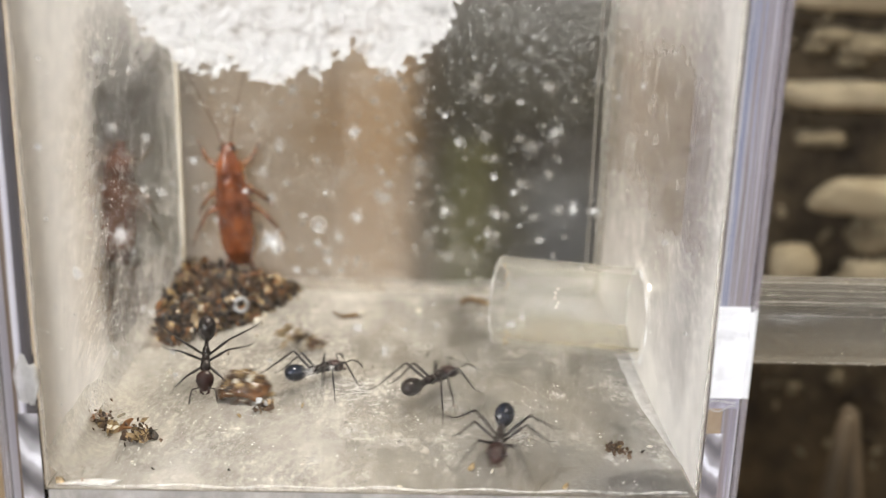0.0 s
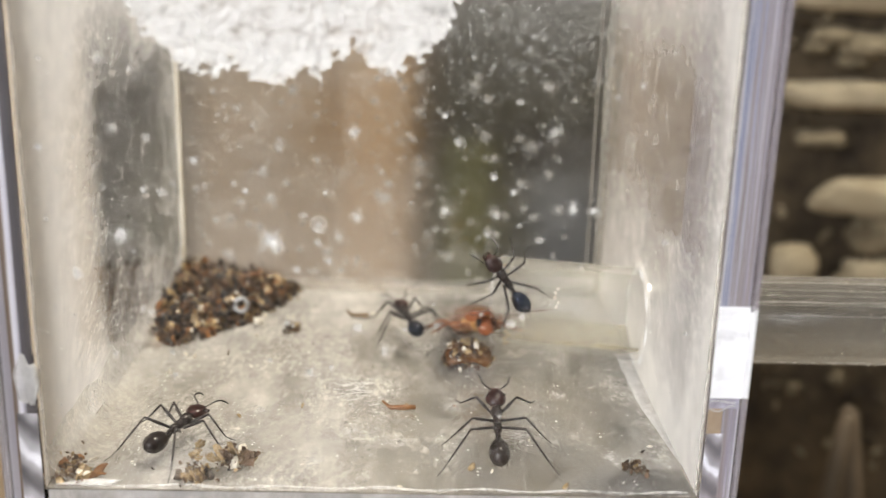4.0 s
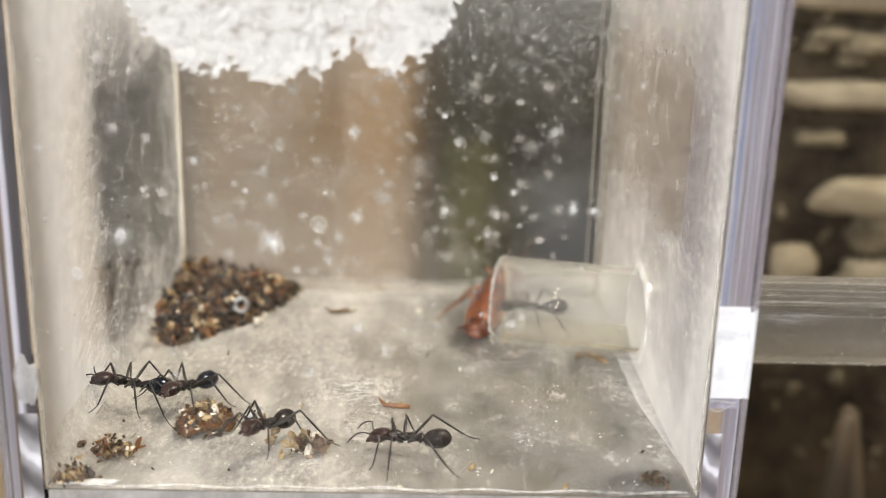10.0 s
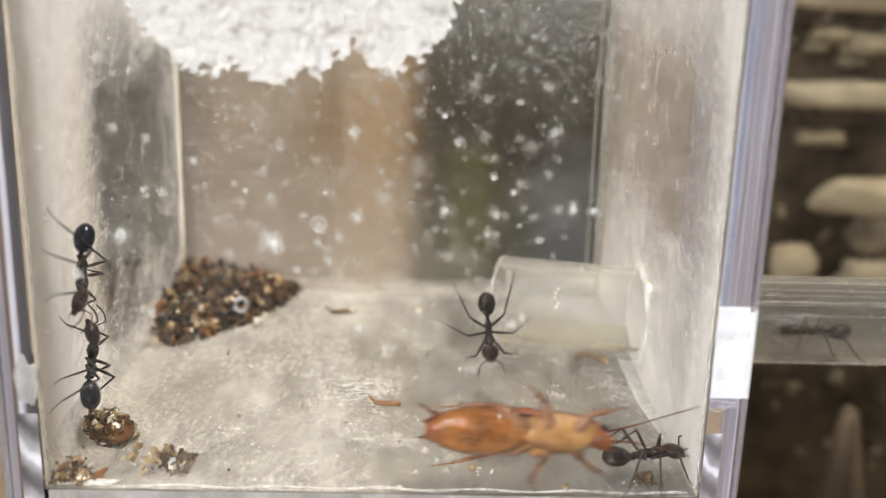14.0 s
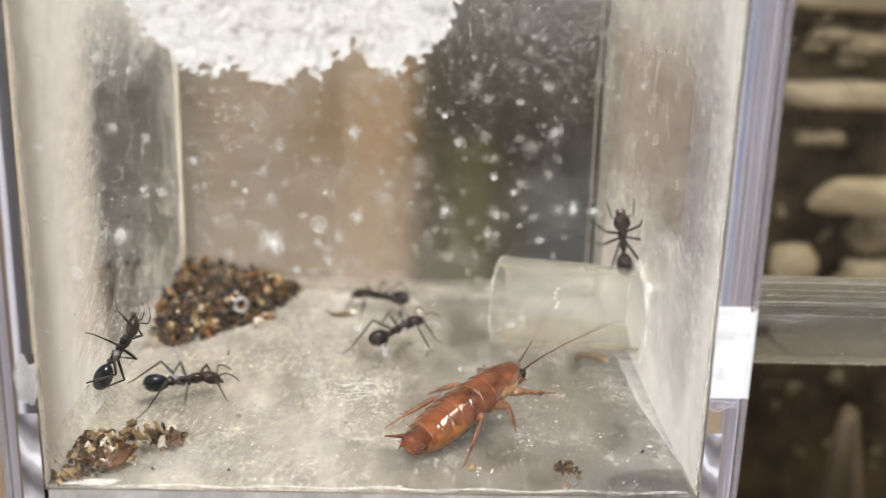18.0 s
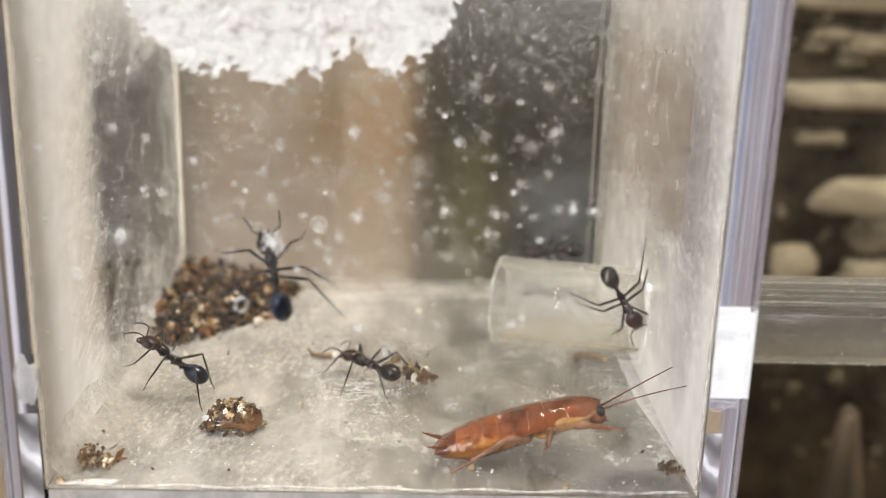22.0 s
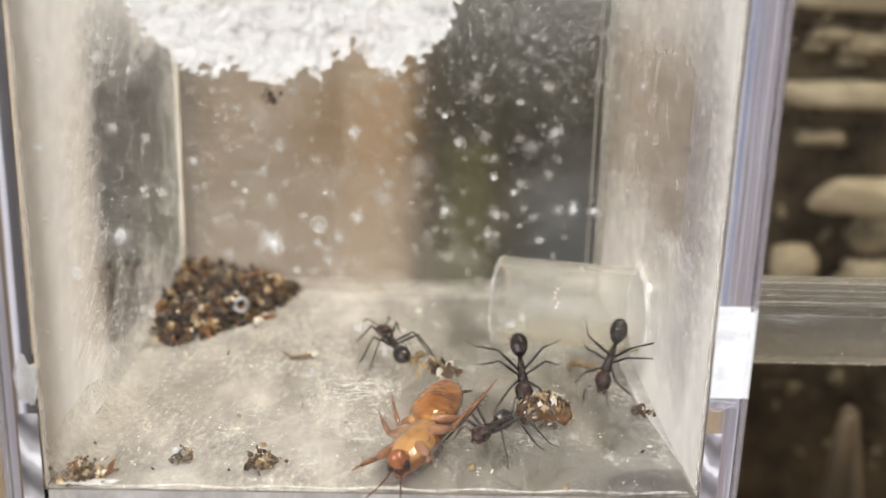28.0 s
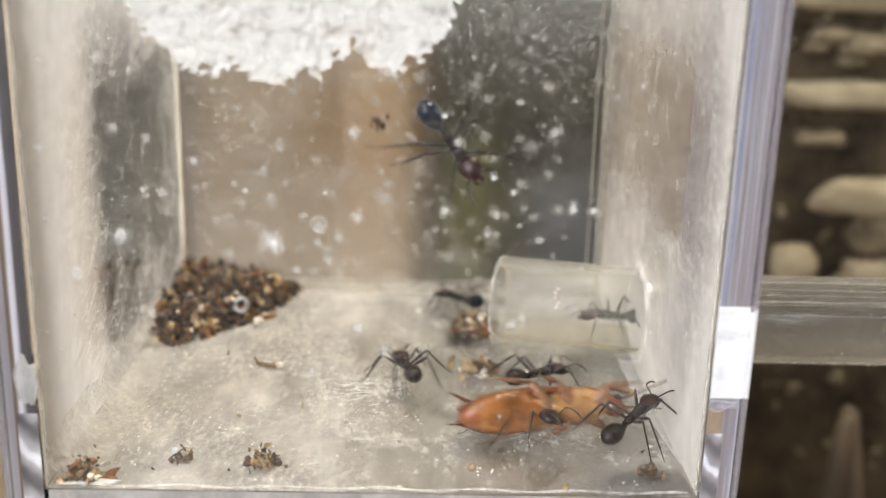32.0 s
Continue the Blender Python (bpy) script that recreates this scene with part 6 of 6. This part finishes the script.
    crawl(ants[6], [(0, 'T', 135.3, 36.5, 3.0, 180), (22, 'T', 127.6, 36.5, 3.0, 180), (23, 'T', 106.5, 36.5, 3.0, 180), (23.45, 'T', 83.5, 36.5, 3.0, 180), (24, 'T', 83.5, 36.5, 3.0, 180), 
        (25, 'T', 57.6, 41.5, 4.4, 180), (25.5, 'T', 57, 41.7, 4.4, 180), (27.5, 'T', 68.5, 38.1, 4.6, 180), (28.5, 'T', 82, 36.5, 3.0, 0), (29, 'T', 114, 36.5, 3.0, 0), 
        (30.5, 'T', 114, 36.5, 3.0, 180), (31, 'T', 84.5, 36.5, 3.0, 180), (32, 'T', 67.3, 38.5, 4.5, 180)])
    crawl(roach, [(0, 'b', 9.2, 67.4, 15, 95, 0, 0), (0.5, 'b', 12.1, 67.4, 14.3, 95, 0, 0), (1, 'b', 12.7, 67.4, 16.2, 95, 0, 0), (1.5, 'b', 19.5, 67.4, 11.1, 65, 0, 0), 
        (1.8, 'g', 20.7, 0.3, 19, 119, 0, 0), (2, 'g', 13.7, 0.3, 12.2, 79, 0, 0), (2.5, 'g', 6.4, 0.3, 14, 97, 0, 0), (2.7, 'g', 11, 0.3, 12.5, 136, 0, 0), 
        (3, 'f', 30.5, 39.9, 0, -16.2, -0.2, -100), (3.2, 'f', 46.3, 35.7, 2.5, -54, 15, 0), (3.5, 'f', 54.6, 43.1, 3.5, -62, 22, 0), (5, 'f', 28.8, 35.8, 2.2, -131, 13, 0), 
        (5.5, 'f', 17.2, 23.3, 1.7, -124, 10, 0), (6, 'f', 17, 23.7, 1.6, -123, 9, 0), (6.5, 'f', 17.3, 23.5, 1.7, -121, 10, 0), (7, 'f', 16.9, 24.4, 2, -120, 12, 0), 
        (7.5, 'f', 17.8, 16.8, 2.2, -111, 13, 0), (7.8, 'f', 20.4, 19.9, 3.3, -57, 20, 0), (8, 'f', 31.3, 25.9, 1, 37.3, -6.8, -115), (8.5, 'k', 47.5, 54, 3.4, 54, 0, 0), 
        (9, 'f', 48.9, 54.2, 2.1, 78, 14.2), (9.5, 'f', 50, 54.9, 2.3, 74.7, 15.8), (10, 'f', 51.5, 54.7, 2.5, 68.9, 17.2), (10.5, 'f', 51.7, 55.1, 2.8, 67.1, 19.1), 
        (11, 'f', 52, 55.3, 3, 66.3, 20.4), (11.5, 'f', 52, 55.3, 3, 66.3, 20.4), (12, 'k', 61.3, 54, 5.6, 17, 0, 0), (12.5, 'k', 56.4, 54, 12, 75, 0, 0), 
        (13, 'f', 64.6, 34.4, 14.6, -64.6, 9.5), (13.5, 'g', 63.7, 0.3, 12.3, 91, 0, 10), (14, 'g', 50.7, 0.3, 6.5, -179, 0, 15), (14.3, 'f', 30.3, 16.8, 2.9, -139, 18, 0), 
        (14.5, 'f', 3.9, 40.4, 0, -102, -3, 0), (16, 'b', 29, 67.4, 6.9, 25, 0, 0), (16.5, 'b', 46.6, 67.4, 9.7, 38, 0, 0), (16.8, 'f', 41.3, 40.2, 0, -123, 4, 0), 
        (17, 'f', 24.8, 13.1, 0, -78, 1, 165), (17.5, 'g', 29.4, 0.3, 10.8, 104, 0, 0), (18, 'f', 45.9, 15.5, 2, 44.6, 13.7), (18.5, 'f', 45.8, 13.6, 1.6, 49, 9, 0), 
        (19, 'f', 62.2, 5.2, 5.1, 5.4, 37, -30), (19.3, 'f', 48.2, 40.8, 0, 114, 1, 0), (19.5, 'f', 24.3, 39.4, 4.2, 66, 27, 0), (20, 'b', 55.9, 67.4, 16, 76, 0, 0), 
        (20.3, 'b', 26.3, 67.4, 7.9, 153, 0, 0), (20.5, 'g', 6.7, 0.3, 14.3, 103, 0, -40), (21, 'g', 14, 0.3, 25.3, 61, 0, 0), (21.3, 'f', 27.7, 9.6, 2.9, -58, 18, 0), 
        (21.5, 'f', 48, 5, 2.7, -2, 16, -8), (22, 'f', 52.1, 9.2, 2, 7.5, 13.6, -8), (22.5, 'f', 51.2, 4.8, 3.5, -1, 21, -8), (23, 'g', 55, 0.3, 11, 129.8, -5.8), 
        (23.5, 'g', 55.9, 0.3, 12.4, 89, 0, 0), (24, 'g', 59.3, 0.3, 13.8, 110, 7.7), (24.5, 'g', 57.5, 0.3, 16.9, 94, 0, 0), (25, 'g', 58.7, 0.3, 22.3, 92.8, 9.3), 
        (25.3, 'f', 41.1, 7, 3, -117, 19, 0), (25.5, 'f', 15.9, 15.3, 2.3, -116, 14, -10), (27, 'g', 47.1, 0.3, 8.7, 135, 0, 0), (27.5, 'g', 63.2, 0.3, 11.5, 93, 0, 35), 
        (28, 'f', 40.5, 10.7, 0.4, -107.7, -5.1, -165), (28.5, 'g', 61.6, 0.3, 17.8, 73, 0, 45), (28.8, 'g', 54, 0.3, 12.7, 67, 0, 0), (29, 'f', 47.5, 40.2, 0, -99, -3, 0), 
        (29.5, 'f', 57.6, 29.3, 0, -69, 0, -50), (30, 'f', 56.6, 9, 1.8, 42.4, -13.5, 25), (30.5, 'g', 45.7, 0.3, 14.1, 85, 0, 0), (31, 'g', 60.6, 0.3, 16.8, 91.1, -13, 40), 
        (31.3, 'f', 55, 31.2, 0, 65, 3, 0), (31.5, 'f', 41.7, 24.7, 3.5, -41, 22, -60), (32, 'f', 54.7, 14.7, 0.3, 9.7, 1.8, -75)])
    crawl(litter['d1'], [(0, 'f', 62.8, 9.9, 0.15, -19), (0.5, 'f', 63.4, 9.2, 0.15, 14), (1, 'f', 63.3, 5.8, 0.15, 4), (5, 'f', 64.1, 5.4, 0.15, -18), 
        (8, 'f', 64.3, 5.4, 0.15, 15), (8.7, 'f', 66.6, 4.2, 0.15, 3), (9.3, 'f', 65.7, 2.9, 0.15, -18), (13.5, 'f', 65.5, 2.9, 0.15, 15), (14, 'f', 64.7, 2.6, 0.15, 3), 
        (14.5, 'f', 59.9, 10.5, 0.15, -18), (16.5, 'f', 52.8, 10.3, 0.15, 15), (17, 'f', 54.8, 8.2, 0.15, 3), (18, 'f', 56.2, 4.9, 0.15, -18), 
        (18.5, 'f', 57.2, 5.2, 0.15, 15), (19, 'f', 68, 5.3, 0.15, 2), (24.5, 'f', 68, 5.6, 0.15, -18), (25, 'f', 52.7, 5, 0.15, 15), (25.5, 'f', 51.6, 3.4, 0.15, 2), 
        (27.5, 'f', 47, 4.6, 0.15, -18), (28, 'f', 67.6, 20.2, 0.15, 16), (29, 'f', 64, 25.2, 0.15, 2), (30, 'f', 64.9, 8.5, 0.15, -6), (30.5, 'f', 56.2, 4.9, 0.15, -18), 
        (31, 'f', 56.1, 4.9, 0.15, 16), (32, 'f', 65.4, 4.5, 0.15, 1)])
    crawl(litter['d2'], [(0, 'f', 2, 13.6, 0.15, -5), (0.5, 'f', 3.7, 9.9, 0.15, 19), (1, 'f', 2, 2.8, 0.15, -14), (7.5, 'f', 2, 3.3, 0.15, -4), 
        (8, 'f', 2.8, 7.4, 0.15, 19), (9, 'f', 2, 11.3, 0.15, -14), (9.5, 'f', 3.7, 11.1, 0.15, -4), (10, 'f', 5.1, 7.6, 0.15, 19), (11.5, 'f', 4.5, 8.1, 0.15, -14), 
        (12, 'f', 2, 5, 0.15, -4), (13, 'f', 2.9, 1.8, 0.15, 19), (14, 'f', 2.3, 1.8, 0.15, -14), (14.5, 'f', 2.4, 2.5, 0.15, -3), (16.5, 'f', 2, 3.1, 0.15, 18), 
        (17, 'f', 3.1, 3.1, 0.15, -15), (17.5, 'f', 9.3, 3.3, 0.15, -3), (18, 'f', 4.7, 5.1, 0.15, 18), (18.5, 'f', 5.4, 3.8, 0.15, -15), (19.5, 'f', 2, 8.4, 0.15, -3), 
        (20, 'f', 2, 5.7, 0.15, 18), (21, 'f', 4.4, 3.2, 0.15, -15), (21.5, 'f', 3.5, 5.1, 0.15, -2), (23, 'f', 3.6, 4.7, 0.15, 18), (24, 'f', 2.1, 4.4, 0.15, -15), 
        (25.5, 'f', 2.1, 4.4, 0.15, -2), (27, 'f', 3.5, 2.1, 0.15, 18), (32, 'f', 3.5, 2.1, 0.15, -16)])
    crawl(litter['d3'], [(0, 'f', 28.9, 53.7, 0.15, 13), (1.5, 'f', 29.1, 53.7, 0.15, 6), (2, 'f', 37.2, 59.7, 0.15, -19), (3, 'f', 37.1, 60.3, 0.15, 13), 
        (3.5, 'f', 29.8, 54.3, 0.15, 5), (5.5, 'f', 35.1, 53.5, 0.15, -19), (6, 'f', 29.2, 56.3, 0.15, 13), (6.5, 'f', 29.4, 56.8, 0.15, 5), 
        (7.2, 'f', 30.6, 55.3, 0.15, -19), (8, 'f', 27.4, 55.7, 0.15, 14), (14.5, 'f', 27.4, 55.7, 0.15, 5), (16.5, 'f', 27.5, 54.9, 0.15, -19), 
        (18.5, 'f', 27.8, 54.1, 0.15, 14), (19.5, 'f', 30, 49.5, 0.15, 4), (20, 'f', 30.9, 41.9, 0.15, -19), (20.5, 'f', 22.8, 37.8, 0.15, 14), 
        (21, 'f', 26, 37.3, 0.15, 4), (25.5, 'f', 26.4, 37.3, 0.15, -19), (27.5, 'f', 23.3, 36.7, 0.15, 14), (28.5, 'f', 23.3, 36.7, 0.15, 4), 
        (29, 'f', 19.9, 38.3, 0.15, -18), (29.5, 'f', 19.8, 36.2, 0.15, 15), (31.5, 'f', 19.8, 36.2, 0.15, 3), (32, 'f', 19, 33.5, 0.15, -18)])
    crawl(litter['d4'], [(0, 'f', 13.4, 52.3, 0.15, 19), (3, 'f', 13.4, 52.3, 0.15, -12), (3.5, 'f', 37.6, 20.6, 0.15, -6), (8, 'f', 37.6, 20.6, 0.15, 19), 
        (8.5, 'f', 36.9, 21, 0.15, -13), (10.5, 'f', 36.9, 21, 0.15, -6), (11, 'f', 36, 22.5, 0.15, 19), (13, 'f', 35, 21.3, 0.15, -13), (14, 'f', 35.7, 21.7, 0.15, -6), 
        (14.5, 'f', 24.9, 32.8, 0.15, 19), (16.5, 'f', 24.9, 32.4, 0.15, -13), (17.2, 'f', 15.9, 52.4, 0.15, -5), (32, 'f', 15.9, 52.4, 0.15, 19)])
    crawl(litter['d5'], [(0, 'f', 48.4, 61, 0.15, 7), (3, 'f', 48.4, 61, 0.15, -19), (5.5, 'f', 60.2, 36.5, 0.15, 12), (6.5, 'f', 64, 40.5, 0.15, 7), 
        (8, 'f', 64.1, 38.1, 0.15, -19), (25.5, 'f', 63.3, 38.3, 0.15, 12), (28, 'f', 62.2, 34.5, 0.15, 7), (29.2, 'f', 62.2, 34.5, 0.15, -19), 
        (30, 'f', 63.5, 26.9, 0.15, 12), (32, 'f', 65.4, 27, 0.15, 6)])
    crawl(litter['d6'], [(0, 'f', 17.4, 24, 0.15, -11), (0.5, 'f', 2.4, 26.9, 0.15, -8), (1, 'f', 29.7, 10.9, 0.15, 19), (1.5, 'f', 25.1, 47.5, 0.15, -11), 
        (2, 'f', 36.1, 31.3, 0.15, -8), (2.5, 'f', 38.9, 33.4, 0.15, 19), (3, 'f', 43.9, 37.3, 0.15, -11), (3.5, 'f', 46.6, 33.8, 0.15, -8), 
        (5.5, 'f', 42.5, 53.4, 0.15, 19), (6, 'f', 39.5, 53.8, 0.15, -11), (6.5, 'f', 50.3, 54.4, 0.15, -7), (7, 'f', 49.8, 52.8, 0.15, 19), 
        (7.5, 'f', 15.3, 40.2, 0.15, -12), (8, 'f', 5, 20, 0.15, -7), (8.5, 'f', 6, 17.6, 0.15, 19), (9, 'f', 5.5, 15.7, 0.15, -12), (9.5, 'f', 7.5, 15.8, 0.15, -7), 
        (10, 'f', 14.2, 14.5, 0.15, 19), (10.5, 'f', 18.1, 13.4, 0.15, -12), (11, 'f', 11.5, 22.9, 0.15, -6), (11.5, 'f', 12.6, 11, 0.15, 19), 
        (12, 'f', 2.7, 29.4, 0.15, -13), (12.5, 'f', 2, 15.9, 0.15, -6), (13, 'f', 5.5, 16.8, 0.15, 19), (13.5, 'f', 2.4, 15.6, 0.15, -13), (14, 'f', 3.2, 11.7, 0.15, -6), 
        (14.5, 'f', 3.6, 9.2, 0.15, 19), (16.5, 'f', 2, 10.6, 0.15, -13), (17, 'f', 2.6, 7.1, 0.15, -5), (17.5, 'f', 4.8, 6.1, 0.15, 19), (18, 'f', 4.2, 6.1, 0.15, -13), 
        (18.5, 'f', 2, 23.2, 0.15, -5), (19, 'f', 2.2, 12.8, 0.15, 19), (20, 'f', 2, 15.9, 0.15, -14), (20.5, 'f', 18.1, 13.4, 0.15, -5), (21, 'f', 4.2, 9.2, 0.15, 19), 
        (21.5, 'f', 18.2, 10.8, 0.15, -14), (22, 'f', 17.5, 15.2, 0.15, -4), (22.5, 'f', 19.2, 16.9, 0.15, 19), (23, 'f', 21.9, 9.5, 0.15, -14), 
        (23.5, 'f', 21.3, 6.1, 0.15, -4), (24, 'f', 20.5, 4.7, 0.15, 19), (24.5, 'f', 17.2, 5.6, 0.15, -14), (25, 'f', 12.8, 5.4, 0.15, -4), 
        (25.5, 'f', 19.6, 6.1, 0.15, 19), (27.5, 'f', 56.1, 26.2, 0.15, -14), (28, 'f', 55.3, 18.8, 0.15, -3), (28.5, 'f', 42.6, 9.6, 0.15, 18), 
        (29, 'f', 34.2, 41.1, 0.15, -15), (29.5, 'f', 47.7, 31.8, 0.15, -3), (30, 'f', 50.6, 36, 0.15, 18), (30.5, 'f', 52.6, 35.1, 0.15, -15), 
        (31, 'f', 49.7, 32.9, 0.15, -3), (31.5, 'f', 57.1, 35.3, 0.15, 18), (32, 'f', 48, 48.1, 0.15, -15)])
    crawl(litter['d7'], [(0, 'f', 23.3, 40.6, 0.15, -19), (0.5, 'f', 7.3, 12.3, 0.15, 10), (1, 'f', 12.3, 5, 0.15, 9), (1.5, 'f', 12.6, 5, 0.15, -19), 
        (2, 'f', 8.9, 4.9, 0.15, 10), (2.5, 'f', 8.6, 3.6, 0.15, 9), (3, 'f', 18.9, 5, 0.15, -19), (3.5, 'f', 19.2, 5, 0.15, 11), (5.5, 'f', 19, 6.3, 0.15, 8), 
        (6, 'f', 20, 6.1, 0.15, -19), (6.5, 'f', 28.7, 11.6, 0.15, 11), (7, 'f', 43.5, 4.7, 0.15, 8), (7.5, 'f', 50.6, 10.5, 0.15, -19), (8, 'f', 59.8, 9.8, 0.15, 11), 
        (8.5, 'f', 61.3, 14.8, 0.15, 8), (9, 'f', 57.3, 13.1, 0.15, -19), (9.5, 'f', 40.2, 9.8, 0.15, 11), (10, 'f', 27, 8.6, 0.15, 7), (10.5, 'f', 29.8, 8.7, 0.15, -19), 
        (11, 'f', 25.2, 29.3, 0.15, 12), (11.5, 'f', 16.5, 35, 0.15, 7), (12, 'f', 41.9, 53.4, 0.15, -19), (12.5, 'f', 32.3, 23.8, 0.15, 12), (13, 'f', 14, 7.2, 0.15, 7), 
        (13.5, 'f', 9.7, 2.7, 0.15, -19), (14, 'f', 12.4, 4.5, 0.15, 12), (14.5, 'f', 14.2, 14.5, 0.15, 6), (16.5, 'f', 7.3, 15.8, 0.15, -19), 
        (17, 'f', 17.6, 10.4, 0.15, 12), (18, 'f', 10.1, 9.9, 0.15, 6), (18.5, 'f', 6.7, 7.2, 0.15, -19), (19, 'f', 9.9, 11.3, 0.15, 13), (20, 'f', 8.5, 10.4, 0.15, 6), 
        (20.5, 'f', 28.4, 31.9, 0.15, -19), (21, 'f', 35.7, 31.7, 0.15, 13), (21.5, 'f', 36.8, 26.6, 0.15, 6), (22, 'f', 39.2, 29.2, 0.15, -19), 
        (23, 'f', 38.1, 25.8, 0.15, 13), (24, 'f', 38.1, 25.8, 0.15, 5), (25, 'f', 37.1, 23.6, 0.15, -19), (25.5, 'f', 40.5, 30, 0.15, 13), 
        (27.5, 'f', 43.9, 34.7, 0.15, 5), (28, 'f', 42.6, 31.2, 0.15, -19), (28.5, 'f', 41.5, 32.5, 0.15, 14), (29.5, 'f', 41.3, 33.1, 0.15, 5), 
        (30, 'f', 39.9, 36.1, 0.15, -19), (30.5, 'f', 39.2, 33.4, 0.15, 14), (31, 'f', 41.7, 28.7, 0.15, 4), (31.5, 'f', 40.3, 31.5, 0.15, -19), 
        (32, 'f', 48.2, 31.9, 0.15, 14)])
    crawl(litter['d8'], [(0, 'f', 7.3, 11.2, 0.15, -10), (0.6, 'f', 8.8, 10.1, 0.15, 19), (1, 'f', 15.4, 2, 0.15, -9), (2, 'f', 15.4, 2, 0.15, -10), 
        (2.5, 'f', 15.1, 3.3, 0.15, 19), (3.5, 'f', 15.4, 2, 0.15, -10), (5, 'f', 15.7, 2, 0.15, -9), (6, 'f', 3.2, 1.6, 0.15, 19), (14, 'f', 2.5, 1.6, 0.15, -10), 
        (16.5, 'f', 2, 2.4, 0.15, -9), (20, 'f', 4.8, 1.6, 0.15, 19), (21, 'f', 16.5, 14.9, 0.15, -10), (25.5, 'f', 16.5, 14.9, 0.15, -9), (27, 'f', 22.3, 5.3, 0.15, 19), 
        (32, 'f', 22.5, 5.3, 0.15, -10)])
    crawl(litter['d9'], [(0, 'f', 20.5, 19.9, 0.15, 8), (0.5, 'f', 16.2, 24.8, 0.15, 11), (1, 'f', 32.3, 24.6, 0.15, -19), (1.5, 'f', 20, 41.3, 0.15, 9), 
        (2, 'f', 20.5, 43.8, 0.15, 10), (3, 'f', 20.3, 43.6, 0.15, -19), (3.5, 'f', 20.5, 46.6, 0.15, 9), (5.5, 'f', 24.2, 48, 0.15, 10), (6, 'f', 33.5, 59.2, 0.15, -19), 
        (6.5, 'f', 30.5, 56.4, 0.15, 9), (7, 'f', 35.9, 53.6, 0.15, 10), (8, 'f', 13, 26.5, 0.15, -19), (9, 'f', 17, 12.2, 0.15, 9), (10, 'f', 20.1, 15.8, 0.15, 9), 
        (11, 'f', 12.4, 11.7, 0.15, -19), (12, 'f', 15.2, 4.6, 0.15, 10), (13, 'f', 15, 5.5, 0.15, 9), (14, 'f', 13.5, 3.7, 0.15, -19), (16.5, 'f', 10.1, 13.1, 0.15, 10), 
        (18, 'f', 5.9, 11.5, 0.15, 9), (20, 'f', 4.4, 12.2, 0.15, -19), (21, 'f', 10, 13.9, 0.15, 10), (23, 'f', 16.2, 14.9, 0.15, 9), (25.5, 'f', 16.2, 14.6, 0.15, -19), 
        (26.5, 'f', 13.2, 6.4, 0.15, 11), (32, 'f', 13.2, 6.4, 0.15, 8)])
    crawl(litter['glass_bit'], [(0, 'g', 15.6, 0.25, 61.4, -19), (27, 'g', 20.6, 0.25, 54.5, -17), (27.8, 'g', 24.6, 0.25, 42.3, 12), (28.2, 'g', 24.6, 0.25, 42.3, 12), 
        (28.6, 'g', 26.9, 0.25, 50.5, -19), (29, 'g', 20.1, 0.25, 47.1, -14), (29.3, 'g', 23.2, 0.25, 53.5, -13), (30, 'g', 32.1, 0.25, 45.5, 15), 
        (30.5, 'g', 33.3, 0.25, 52.8, -15), (31, 'g', 31.7, 0.25, 53.2, 10), (31.5, 'g', 33.3, 0.25, 48.5, -15), (32, 'g', 35.1, 0.25, 40, -5)])


motions()
